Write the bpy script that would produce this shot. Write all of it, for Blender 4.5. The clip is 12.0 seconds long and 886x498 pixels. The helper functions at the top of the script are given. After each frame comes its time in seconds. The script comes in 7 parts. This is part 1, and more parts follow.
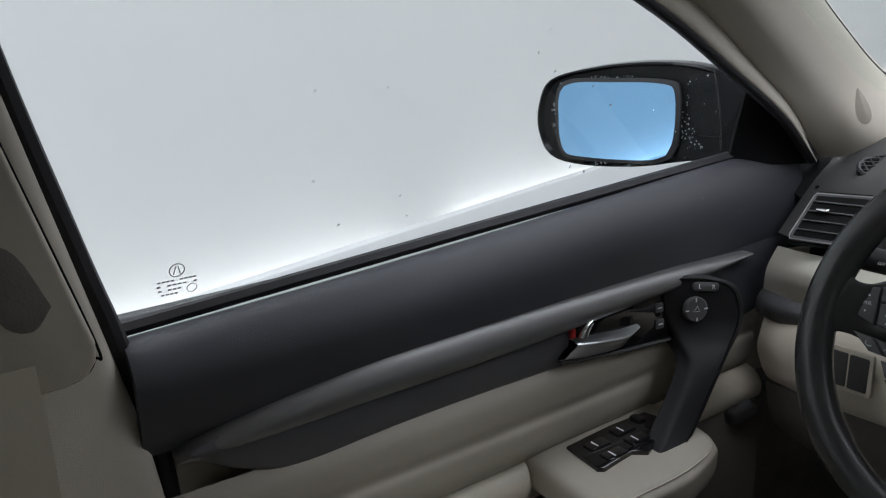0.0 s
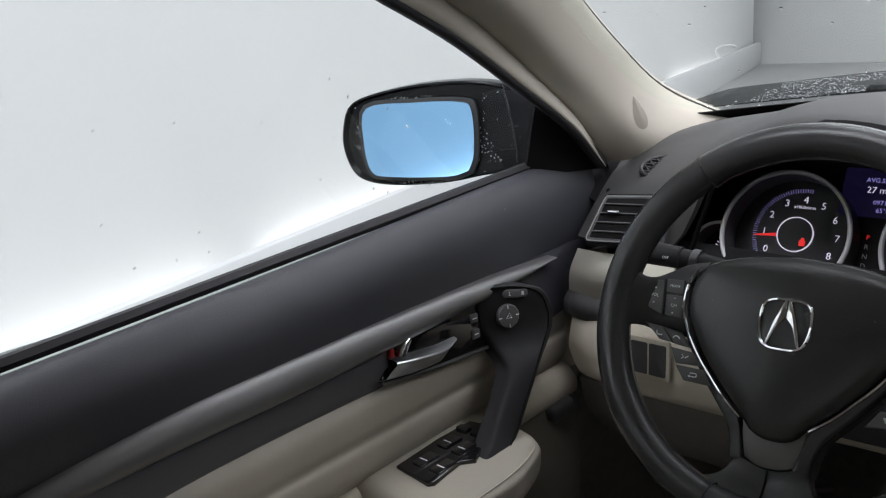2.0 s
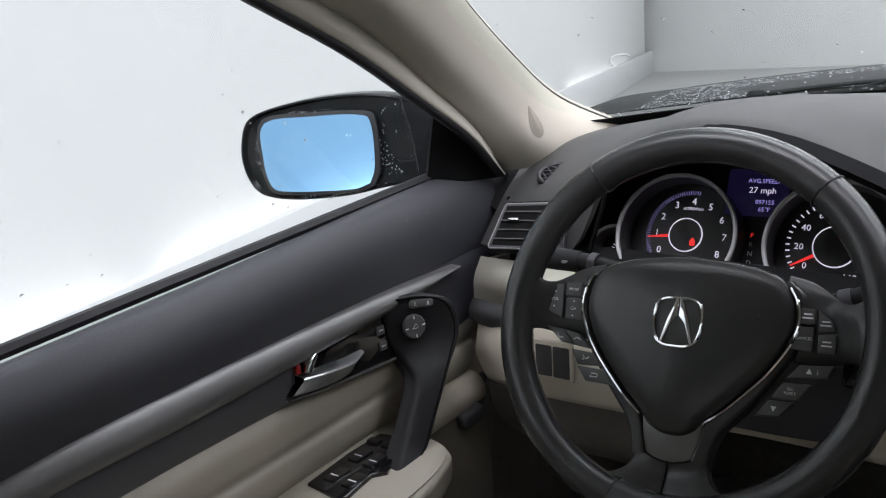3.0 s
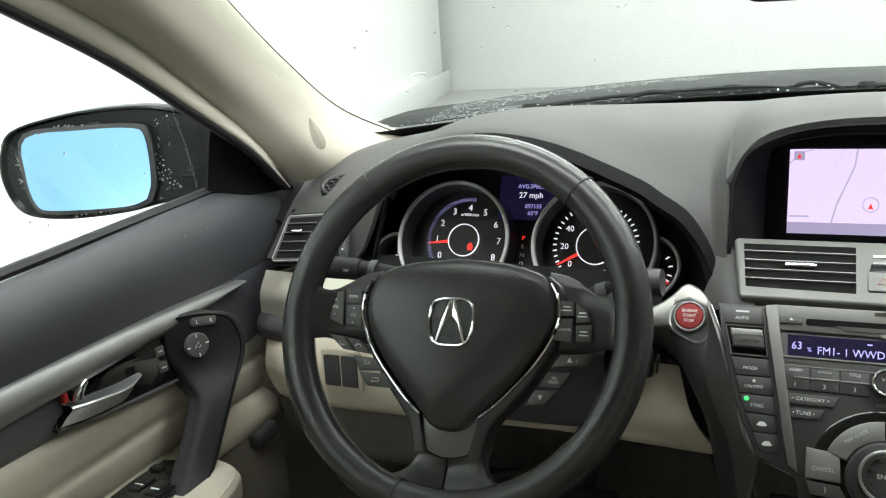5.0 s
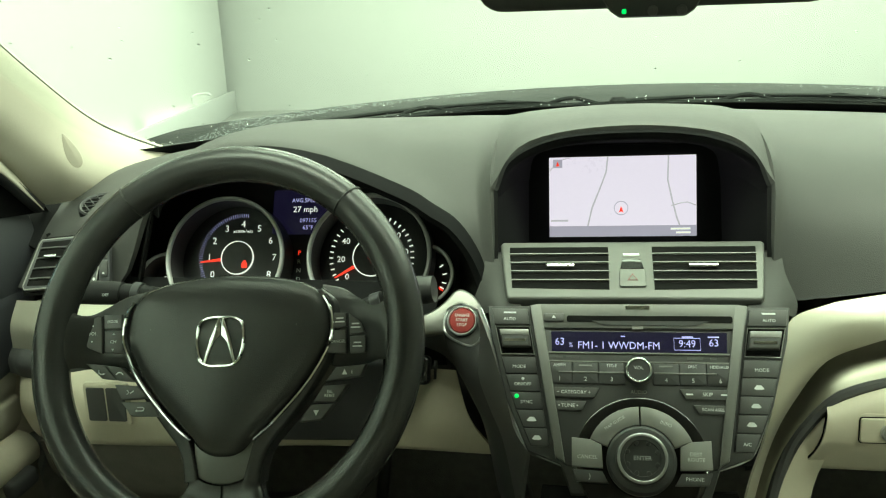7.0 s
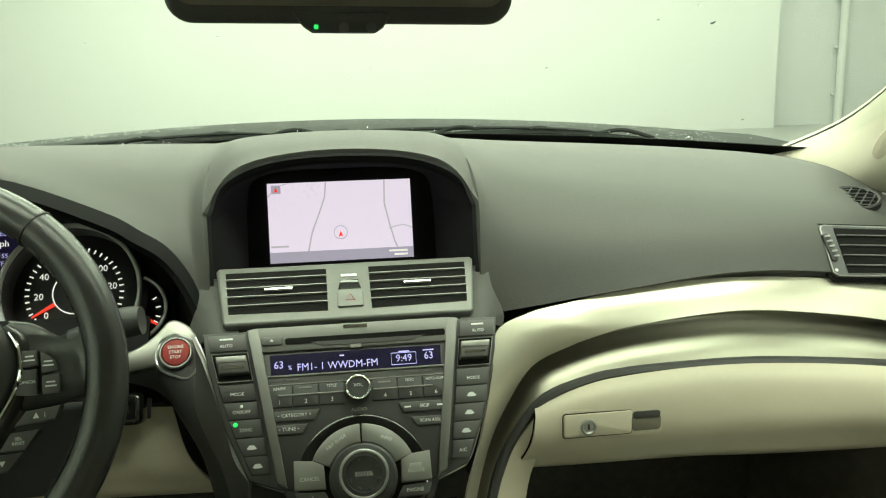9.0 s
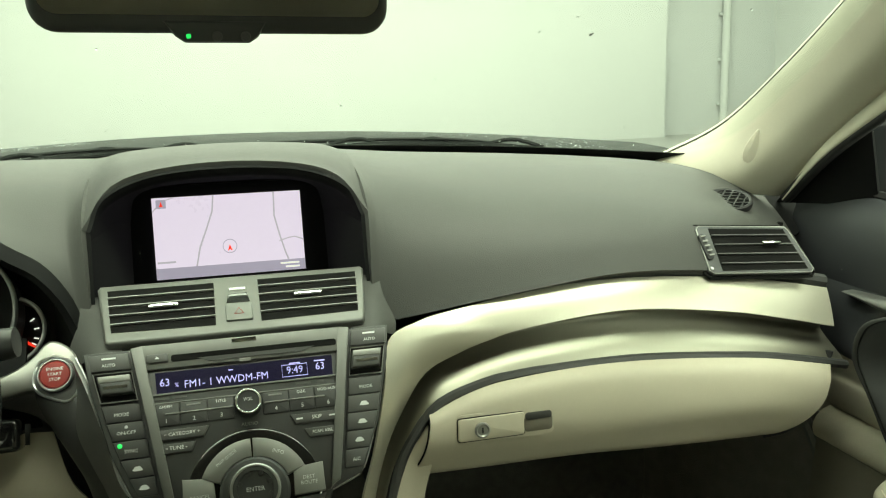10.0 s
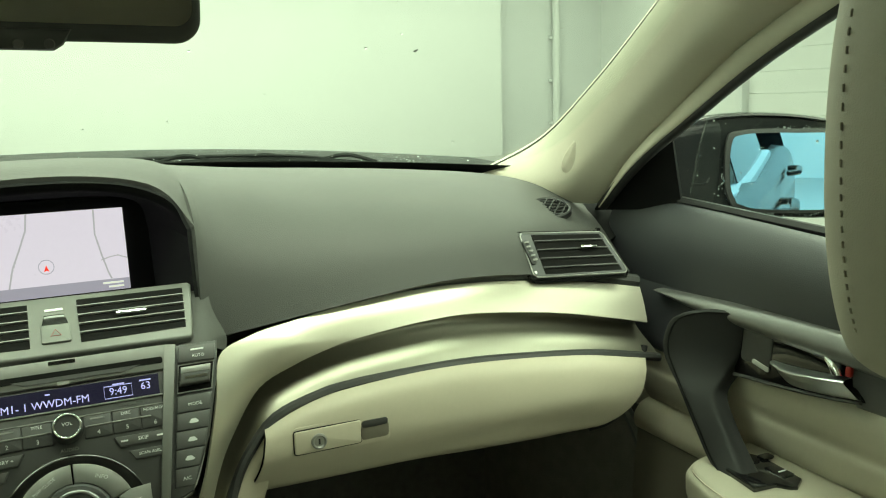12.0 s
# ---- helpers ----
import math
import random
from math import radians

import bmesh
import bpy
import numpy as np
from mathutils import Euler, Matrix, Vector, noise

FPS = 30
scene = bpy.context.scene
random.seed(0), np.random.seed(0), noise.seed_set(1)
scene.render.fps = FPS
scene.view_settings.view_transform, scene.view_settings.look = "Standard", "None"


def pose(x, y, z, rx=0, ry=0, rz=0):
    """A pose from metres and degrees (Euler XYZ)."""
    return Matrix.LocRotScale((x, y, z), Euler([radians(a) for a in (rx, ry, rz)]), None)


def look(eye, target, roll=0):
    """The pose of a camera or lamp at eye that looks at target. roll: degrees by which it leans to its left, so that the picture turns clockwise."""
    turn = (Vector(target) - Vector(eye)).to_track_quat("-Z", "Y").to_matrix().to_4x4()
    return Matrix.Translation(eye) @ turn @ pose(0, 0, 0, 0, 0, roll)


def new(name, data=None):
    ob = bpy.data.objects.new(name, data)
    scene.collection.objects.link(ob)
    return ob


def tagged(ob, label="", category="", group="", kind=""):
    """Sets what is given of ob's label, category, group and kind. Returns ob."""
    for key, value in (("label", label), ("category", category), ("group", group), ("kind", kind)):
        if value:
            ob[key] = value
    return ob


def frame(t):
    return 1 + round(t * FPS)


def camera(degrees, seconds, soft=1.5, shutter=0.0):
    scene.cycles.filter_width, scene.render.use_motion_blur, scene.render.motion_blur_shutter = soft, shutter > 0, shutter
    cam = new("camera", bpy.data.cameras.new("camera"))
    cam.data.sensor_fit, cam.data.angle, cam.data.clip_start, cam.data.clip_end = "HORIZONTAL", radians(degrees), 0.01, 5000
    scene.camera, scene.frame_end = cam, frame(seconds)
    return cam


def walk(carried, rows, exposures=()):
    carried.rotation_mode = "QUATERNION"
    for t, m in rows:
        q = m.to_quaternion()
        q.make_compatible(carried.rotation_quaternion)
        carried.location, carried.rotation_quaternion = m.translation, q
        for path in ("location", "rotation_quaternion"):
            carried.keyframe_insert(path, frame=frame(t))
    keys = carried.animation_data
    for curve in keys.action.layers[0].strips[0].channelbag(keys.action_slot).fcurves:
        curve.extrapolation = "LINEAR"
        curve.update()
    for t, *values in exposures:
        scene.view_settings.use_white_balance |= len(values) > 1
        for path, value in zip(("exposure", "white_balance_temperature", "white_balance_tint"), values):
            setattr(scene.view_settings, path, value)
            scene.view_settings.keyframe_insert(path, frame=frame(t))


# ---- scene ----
cam = camera(55.6, 12.0, soft=1.15)
PATH = [
    (0, (-0.123, 0.053, 1.176), (-1.71, 1.138, 0.624), -2.2),
    (0.5, (-0.118, 0.061, 1.183), (-1.64, 1.232, 0.626), -2.7),
    (1, (-0.115, 0.061, 1.183), (-1.573, 1.316, 0.638), -3.1),
    (1.5, (-0.113, 0.064, 1.179), (-1.508, 1.396, 0.648), -3.7),
    (2, (-0.108, 0.069, 1.179), (-1.44, 1.465, 0.652), -4.2),
    (2.5, (-0.105, 0.069, 1.179), (-1.359, 1.539, 0.661), -4.6),
    (4.5, (-0.077, 0.08, 1.173), (-0.965, 1.795, 0.652), -4.0),
    (5, (-0.07, 0.08, 1.169), (-0.852, 1.85, 0.661), -3.7),
    (5.5, (-0.067, 0.082, 1.169), (-0.744, 1.897, 0.671), -3.4),
    (6, (-0.06, 0.082, 1.167), (-0.638, 1.933, 0.675), -3.3),
    (6.5, (-0.053, 0.089, 1.162), (-0.511, 1.973, 0.67), -3.2),
    (7, (-0.05, 0.093, 1.157), (-0.371, 2.006, 0.671), -2.7),
    (9, (-0.022, 0.092, 1.136), (0.257, 2.03, 0.728), -1.2),
    (9.5, (-0.013, 0.088, 1.135), (0.391, 2.005, 0.736), -1.3),
    (10, (-0.007, 0.082, 1.132), (0.492, 1.98, 0.75), -1.6),
    (10.5, (-0.003, 0.07, 1.127), (0.585, 1.949, 0.772), -2.1),
    (11, (0.005, 0.061, 1.124), (0.671, 1.915, 0.779), -2.4),
    (11.5, (0.004, 0.061, 1.124), (0.763, 1.879, 0.776), -2.0),
    (12, (0.004, 0.061, 1.124), (0.847, 1.842, 0.778), -1.6),
]
EXPOSURES = [
    (0.0, -0.38, 6450, 22), (1.0, -0.22, 6560, 23), (2.5, 0.01, 6600, 23), (4.5, 0.66, 6350, 26), (5.0, 0.85, 7000, 11), (5.5, 0.92, 7850, -3),
    (6.0, 0.84, 8150, -14), (6.5, 0.79, 8350, -19), (7.0, 0.79, 8350, -22), (9.0, 0.74, 8500, -14), (10.0, 0.70, 8500, -14), (11.5, 0.64, 8700, -22), (12.0, 0.64, 8750, -23),
]
walk(cam, [(t, look(eye, target, roll)) for t, eye, target, roll in PATH], EXPOSURES)

# ---- light: a drive-in photo booth with lit ceiling panels and strip lights behind a low kerb ----
world = bpy.data.worlds.new("booth_world")
world.use_nodes = True
world.node_tree.nodes["Background"].inputs[0].default_value = (0.9, 0.95, 1.0, 1)
world.node_tree.nodes["Background"].inputs[1].default_value = 0.05
scene.world = world


def area_lamp(name, m, sx, sy, watts, color=(1, 1, 1)):
    d = bpy.data.lights.new(name, "AREA")
    d.shape, d.size, d.size_y, d.energy, d.color = "RECTANGLE", sx, sy, watts, color
    ob = new(name, d)
    ob.matrix_world = m
    return tagged(ob, "long white diffused light panel on the booth ceiling", "ceiling light", kind="structure")


for ly, lx, lw, power in ((-7.0, 1.5, 12.0, 390), (-3.8, 1.0, 8.0, 340), (-0.6, 0.9, 6.0, 262), (2.8, 1.4, 6.0, 172), (6.4, 1.8, 9.0, 240), (9.8, 0.4, 11.4, 232), (12.9, 3.2, 15.0, 245)):
    area_lamp("ceiling_light", pose(lx, ly, 4.36, 0, 0, 0), lw, 1.5, power, (0.93, 1.0, 1.04))

# ---- materials ----
def mat(name, color, rough=0.5, metal=0.0, grain=0.0, gscale=900.0, vary=0.06, vscale=9.0, coat=0.0, spec=0.5, wear=0.0, uneven=0.06, emit=None, strength=0.0):
    """Principled surface with a fine relief (grain) and two scales of uneven colour and gloss."""
    m = bpy.data.materials.new(name)
    m.use_nodes = True
    nt = m.node_tree
    b = nt.nodes["Principled BSDF"]
    b.inputs["Metallic"].default_value = metal
    b.inputs["Coat Weight"].default_value = coat
    b.inputs["Specular IOR Level"].default_value = spec
    co = nt.nodes.new("ShaderNodeTexCoord")
    n1 = nt.nodes.new("ShaderNodeTexNoise")
    n1.inputs["Scale"].default_value, n1.inputs["Detail"].default_value = vscale, 6
    n2 = nt.nodes.new("ShaderNodeTexNoise")
    n2.inputs["Scale"].default_value, n2.inputs["Detail"].default_value = vscale * 22, 3
    for n in (n1, n2):
        nt.links.new(co.outputs["Object"], n.inputs["Vector"])
    add = nt.nodes.new("ShaderNodeMath")
    add.operation = "MULTIPLY_ADD"
    add.inputs[1].default_value, add.inputs[2].default_value = 0.45, 0.0
    nt.links.new(n2.outputs["Fac"], add.inputs[0])
    tot = nt.nodes.new("ShaderNodeMath")
    tot.operation = "ADD"
    nt.links.new(n1.outputs["Fac"], tot.inputs[0])
    nt.links.new(add.outputs[0], tot.inputs[1])
    ramp = nt.nodes.new("ShaderNodeMapRange")
    ramp.inputs[1].default_value, ramp.inputs[2].default_value = 0.4, 1.05
    ramp.inputs[3].default_value, ramp.inputs[4].default_value = 1 - vary, 1 + vary
    nt.links.new(tot.outputs[0], ramp.inputs[0])
    mul = nt.nodes.new("ShaderNodeVectorMath")
    mul.operation = "SCALE"
    mul.inputs[0].default_value = color[:3]
    nt.links.new(ramp.outputs[0], mul.inputs["Scale"])
    nt.links.new(mul.outputs[0], b.inputs["Base Color"])
    rr = nt.nodes.new("ShaderNodeMapRange")
    rr.inputs[1].default_value, rr.inputs[2].default_value = 0.4, 1.05
    rr.inputs[3].default_value, rr.inputs[4].default_value = max(0.0, rough - uneven - wear), min(1, rough + uneven)
    nt.links.new(tot.outputs[0], rr.inputs[0])
    nt.links.new(rr.outputs[0], b.inputs["Roughness"])
    if grain:
        v = nt.nodes.new("ShaderNodeTexVoronoi")
        v.inputs["Scale"].default_value = gscale
        nt.links.new(co.outputs["Object"], v.inputs["Vector"])
        bump = nt.nodes.new("ShaderNodeBump")
        bump.inputs["Strength"].default_value, bump.inputs["Distance"].default_value = grain, 0.0006
        nt.links.new(v.outputs["Distance"], bump.inputs["Height"])
        nt.links.new(bump.outputs[0], b.inputs["Normal"])
    if emit:
        b.inputs["Emission Color"].default_value = (*emit, 1)
        b.inputs["Emission Strength"].default_value = strength
    return m


def glass_mat(name, tint=(1, 1, 1), rough=0.0, ior=1.45):
    m = bpy.data.materials.new(name)
    m.use_nodes = True
    b = m.node_tree.nodes["Principled BSDF"]
    b.inputs["Base Color"].default_value = (*tint, 1)
    b.inputs["Roughness"].default_value, b.inputs["IOR"].default_value = rough, ior
    b.inputs["Transmission Weight"].default_value = 1.0
    return m


def pane_mat(name, tint):
    """Thin window pane: clear, with more gloss the flatter one looks along it."""
    m = bpy.data.materials.new(name)
    m.use_nodes = True
    nt = m.node_tree
    nt.nodes.remove(nt.nodes["Principled BSDF"])
    out = nt.nodes["Material Output"]
    clear, gloss, mix = nt.nodes.new("ShaderNodeBsdfTransparent"), nt.nodes.new("ShaderNodeBsdfGlossy"), nt.nodes.new("ShaderNodeMixShader")
    clear.inputs[0].default_value, gloss.inputs["Roughness"].default_value = (*tint, 1), 0.0
    lw, pw, mp = nt.nodes.new("ShaderNodeLayerWeight"), nt.nodes.new("ShaderNodeMath"), nt.nodes.new("ShaderNodeMath")
    lw.inputs[0].default_value = 0.5
    pw.operation, pw.inputs[1].default_value = "POWER", 4.0
    mp.operation, mp.inputs[1].default_value, mp.inputs[2].default_value = "MULTIPLY_ADD", 0.5, 0.02
    nt.links.new(lw.outputs["Facing"], pw.inputs[0])
    nt.links.new(pw.outputs[0], mp.inputs[0])
    nt.links.new(mp.outputs[0], mix.inputs[0])
    nt.links.new(clear.outputs[0], mix.inputs[1])
    nt.links.new(gloss.outputs[0], mix.inputs[2])
    nt.links.new(mix.outputs[0], out.inputs["Surface"])
    return m


BLACK_VINYL = mat("black_grained_vinyl", (0.046, 0.048, 0.055), 0.47, grain=0.3, gscale=1100, uneven=0.03)
DASH_VINYL = mat("charcoal_dash_vinyl", (0.067, 0.068, 0.066), 0.60, grain=0.3, gscale=1100, vary=0.05, uneven=0.03, spec=0.32)
WHEEL_LEATHER = mat("black_wheel_leather", (0.044, 0.045, 0.046), 0.24, grain=0.18, gscale=900, uneven=0.02)
DARK_PLASTIC = mat("dark_satin_plastic", (0.048, 0.049, 0.050), 0.43, grain=0.1, gscale=1600)
BUTTON_PLASTIC = mat("button_plastic", (0.082, 0.083, 0.083), 0.45, grain=0.1, gscale=1600)
STACK_GREY = mat("graphite_panel_paint", (0.165, 0.168, 0.160), 0.42, metal=0.3)
KNOB_GREY = mat("satin_grey_keys", (0.31, 0.312, 0.30), 0.36, metal=0.4)
GRIP = mat("soft_black_grip_plastic", (0.019, 0.0195, 0.021), 0.55, spec=0.25, grain=0.1, gscale=1600)
PIANO = mat("gloss_black_trim", (0.008, 0.008, 0.009), 0.08, coat=0.5, vary=0.02)
BLADE = mat("gunmetal_trim", (0.19, 0.19, 0.188), 0.44, metal=0.6, uneven=0.03)
BEIGE = mat("beige_leather", (0.40, 0.372, 0.305), 0.50, grain=0.22, gscale=1500, vary=0.05)
TRIM_GREY = mat("grey_satin_trim", (0.072, 0.074, 0.080), 0.40, grain=0.2, gscale=1300, uneven=0.03)
# Beige plastic darkened: shade low down and in recesses is in the colour.
BEIGE_SHADED = mat("beige_plastic_shaded", (0.17, 0.155, 0.125), 0.6, grain=0.25, gscale=1200, vary=0.06)
SEAM = mat("seam_thread", (0.30, 0.275, 0.215), 0.8, vary=0.08)
BEIGE_HARD = mat("beige_plastic", (0.55, 0.505, 0.41), 0.50, grain=0.2, gscale=1300, vary=0.04)
PILLAR_CLOTH = mat("beige_pillar_trim", (0.53, 0.495, 0.415), 0.72, grain=0.35, gscale=1500, vary=0.04)
# Band metal made darker: the hollow's dark reflection is put into the colour.
SILVER_SHADED = mat("champagne_metal_shaded", (0.30, 0.288, 0.245), 0.42, metal=1.0, vary=0.02, uneven=0.01)
FOOTWELL = mat("brown_grey_felt", (0.20, 0.19, 0.17), 0.95, grain=0.6, gscale=500, vary=0.2, vscale=40)
BADGE_BEIGE = mat("shaded_beige_emboss", (0.57, 0.53, 0.445), 0.6, grain=0.2)
SILVER = mat("champagne_satin_metal", (0.58, 0.557, 0.472), 0.36, metal=0.6, vary=0.02, uneven=0.02)
WING = mat("satin_wing_metal", (0.25, 0.247, 0.235), 0.38, metal=0.8, vary=0.02, uneven=0.02)
CHROME = mat("chrome", (0.85, 0.86, 0.87), 0.07, metal=1.0, vary=0.02, uneven=0.02)
WIPER = mat("wiper_black", (0.015, 0.016, 0.016), 0.75, spec=0.12)
SATIN_CHROME = mat("satin_chrome", (0.62, 0.63, 0.64), 0.30, metal=1.0, vary=0.02, uneven=0.02)
RUBBER = mat("black_rubber", (0.020, 0.020, 0.022), 0.6, grain=0.1)
CARPET = mat("dark_carpet", (0.13, 0.126, 0.119), 0.95, grain=0.8, gscale=500, vary=0.25, vscale=60)
CAR_PAINT = mat("black_wet_paint", (0.007, 0.008, 0.009), 0.14, coat=0.0, vary=0.1, spec=0.12, grain=0.15, gscale=300)
HOOD_PAINT = mat("rain_speckled_paint", (0.018, 0.020, 0.020), 0.5, grain=0.9, gscale=170, vary=0.4, vscale=25, spec=0.05)
# Near-black for dark joints; also stands for the shade inside openings.
GAP_SHADE = mat("gap_shade_black", (0.012, 0.012, 0.012), 0.9, spec=0.05, vary=0.02)
BEZEL = mat("satin_dial_bezel", (0.55, 0.56, 0.56), 0.34, metal=0.35)
COWL = mat("cowl_plastic", (0.03, 0.032, 0.032), 0.5, grain=0.3, gscale=500, vary=0.3, vscale=30)
MIRROR = mat("blue_tinted_mirror", (0.26, 0.52, 0.80), 0.0, metal=1.0, vary=0.01, uneven=0.0)
REAR_MIRROR = mat("rear_mirror_silver", (0.8, 0.82, 0.8), 0.0, metal=1.0, vary=0.01, uneven=0.0)
GLASS = pane_mat("window_glass", (0.955, 0.985, 0.97))
DARK_GLASS = mat("tinted_rear_glass", (0.02, 0.024, 0.025), 0.04, vary=0.02, uneven=0.01)
# Opaque pale grey: the glint of the beads is put into their colour.
DROPLET = mat("water_droplet", (0.30, 0.32, 0.33), 0.06, vary=0.02, uneven=0.0, spec=0.9)
WATER = glass_mat("water_drop", (1, 1, 1), 0.0, 1.33)
RED = mat("red_plastic", (0.27, 0.012, 0.012), 0.35)
HOOD_BLACK = mat("black_hood_vinyl", (0.014, 0.0144, 0.015), 0.85, grain=0.3, gscale=1100, spec=0.05)
WHITE_INK = mat("white_print", (0.75, 0.77, 0.78), 0.5)
DARK_INK = mat("dark_print", (0.05, 0.05, 0.05), 0.6)
ETCH = mat("etched_grey", (0.30, 0.31, 0.31), 0.7, vary=0.05)
LIT_WHITE = mat("lit_white", (0.6, 0.6, 0.65), 0.5, emit=(0.85, 0.85, 1.0), strength=0.55)
LIT_BLUE = mat("lit_violet", (0.3, 0.3, 0.6), 0.5, emit=(0.45, 0.42, 1.0), strength=0.5)
LIT_RED = mat("lit_red", (0.6, 0.02, 0.02), 0.5, emit=(1.0, 0.04, 0.03), strength=0.6)
LIT_GREEN = mat("lit_green", (0.02, 0.6, 0.1), 0.5, emit=(0.05, 1.0, 0.25), strength=0.5)
DIAL = mat("dial_face", (0.008, 0.008, 0.010), 0.35)
LCD_DARK = mat("violet_lcd", (0.008, 0.007, 0.02), 0.2, emit=(0.06, 0.05, 0.22), strength=0.06)
MAP_LIGHT = mat("lit_map", (0.3, 0.3, 0.3), 0.3, emit=(0.88, 0.77, 1.22), strength=0.52)
MAP_BAR = mat("lit_map_bar", (0.2, 0.2, 0.3), 0.3, emit=(0.42, 0.38, 0.62), strength=0.5)
MAP_ROAD = mat("lit_map_road", (0.15, 0.15, 0.17), 0.3, emit=(0.62, 0.58, 0.85), strength=0.45)
WALL_WHITE = mat("white_booth_paint", (0.65, 0.66, 0.65), 0.75, vary=0.015, vscale=1.5)
WALL_GREY = mat("pale_grey_panel", (0.63, 0.64, 0.64), 0.6, vary=0.04, vscale=3)
FLOOR_GREY = mat("wet_concrete", (0.36, 0.36, 0.35), 0.35, vary=0.15, vscale=2.5)


# ---- mesh helpers ----
def part(name, bm, material, parent, label="", smooth=True, kind=""):
    """Links a bmesh as one mesh object under a thing or a part."""
    bmesh.ops.recalc_face_normals(bm, faces=bm.faces)
    me = bpy.data.meshes.new(name)
    bm.to_mesh(me)
    bm.free()
    for p in me.polygons:
        p.use_smooth = smooth
    if smooth:
        me.set_sharp_from_angle(angle=radians(38))
    me.materials.append(material)
    ob = new(name, me)
    if parent:
        ob.parent = parent
    return tagged(ob, label, kind=kind)


def thing(name, label, category, group="", kind="", at=(0, 0, 0)):
    return tagged(new(name), label, category, group, kind)


def spline(pts, n):
    """Catmull-Rom through pts, n points evenly by parameter."""
    pts = [Vector(p) for p in pts]
    if len(pts) == 2:
        return [pts[0].lerp(pts[1], i / (n - 1)) for i in range(n)]
    out = []
    for i in range(n):
        f = i / (n - 1) * (len(pts) - 1)
        k = min(int(f), len(pts) - 2)
        t = f - k
        p1, p2 = pts[k], pts[k + 1]
        p0 = pts[k - 1] if k else p1 * 2 - p2
        p3 = pts[k + 2] if k + 2 < len(pts) else p2 * 2 - p1
        out.append(0.5 * (2 * p1 + (p2 - p0) * t + (2 * p0 - 5 * p1 + 4 * p2 - p3) * t * t + (3 * p1 - p0 - 3 * p2 + p3) * t ** 3))
    return out


def loft(rows, n=24, m=None, thick=0.0, bm=None):
    """A smooth sheet through rows of points; thick: walls along the normals, away from them."""
    bm = bm or bmesh.new()
    lines = [spline(r, n) for r in rows]
    m = m or (len(rows) - 1) * 4 + 1
    cols = [spline([ln[i] for ln in lines], m) for i in range(n)]
    vs = [[bm.verts.new(cols[i][j]) for i in range(n)] for j in range(m)]
    faces = [bm.faces.new((vs[j][i], vs[j][i + 1], vs[j + 1][i + 1], vs[j + 1][i])) for j in range(m - 1) for i in range(n - 1)]
    if thick:
        bm.normal_update()
        bmesh.ops.solidify(bm, geom=faces, thickness=thick)
    return bm


def mirrored(bm, side):
    """side -1 reflects a shape built for the passenger side to the driver side."""
    if side < 0:
        for v in bm.verts:
            v.co.x = -v.co.x
        bmesh.ops.reverse_faces(bm, faces=bm.faces)
    return bm


def moved(bm, m):
    bm.transform(m)
    return bm


def prism(outline, depth, m=None, bevel=0.0, seg=2, bm=None, base=0.0):
    """A plate with the given outline (u, v), standing depth proud of its plane, front edges rounded."""
    bm2 = bmesh.new()
    vs = [bm2.verts.new((u, v, base)) for u, v in outline]
    f = bm2.faces.new(vs)
    bm2.normal_update()
    if f.normal.z < 0:
        f.normal_flip()
    r = bmesh.ops.extrude_face_region(bm2, geom=[f])
    top = [g for g in r["geom"] if isinstance(g, bmesh.types.BMVert)]
    bmesh.ops.translate(bm2, verts=top, vec=(0, 0, depth))
    if bevel:
        es = [e for e in bm2.edges if all(v in top for v in e.verts)]
        bmesh.ops.bevel(bm2, geom=es, offset=bevel, segments=seg, affect="EDGES", profile=0.5)
    if m is not None:
        bm2.transform(m)
    if bm is None:
        return bm2
    me = bpy.data.meshes.new("tmp")
    bm2.to_mesh(me)
    bm.from_mesh(me)
    bpy.data.meshes.remove(me)
    bm2.free()
    return bm


def rounded(w, h, r, n=5, cx=0.0, cy=0.0):
    """Outline of a rounded rectangle."""
    out = []
    for sx, sy, a0 in ((1, 1, 0), (-1, 1, 90), (-1, -1, 180), (1, -1, 270)):
        for k in range(n):
            a = radians(a0 + 90 * k / (n - 1))
            out.append((cx + sx * (w / 2 - r) + r * math.cos(a), cy + sy * (h / 2 - r) + r * math.sin(a)))
    return out


def box(size, m=None, bevel=0.0, seg=2):
    bm = bmesh.new()
    bmesh.ops.create_cube(bm, size=1)
    bmesh.ops.scale(bm, vec=size, verts=bm.verts)
    if bevel:
        bmesh.ops.bevel(bm, geom=bm.edges[:], offset=bevel, segments=seg, affect="EDGES", profile=0.5)
    if m is not None:
        bm.transform(m)
    return bm


def lathe(profile, m=None, n=40):
    """Turns (r, w) points about the w axis."""
    bm = bmesh.new()
    rings = [[bm.verts.new((r * math.cos(2 * math.pi * k / n), r * math.sin(2 * math.pi * k / n), w)) for k in range(n)] for r, w in profile]
    for a, b in zip(rings, rings[1:]):
        for k in range(n):
            bm.faces.new((a[k], a[(k + 1) % n], b[(k + 1) % n], b[k]))
    bm.faces.new(rings[0][::-1])
    bm.faces.new(rings[-1])
    if m is not None:
        bm.transform(m)
    return bm


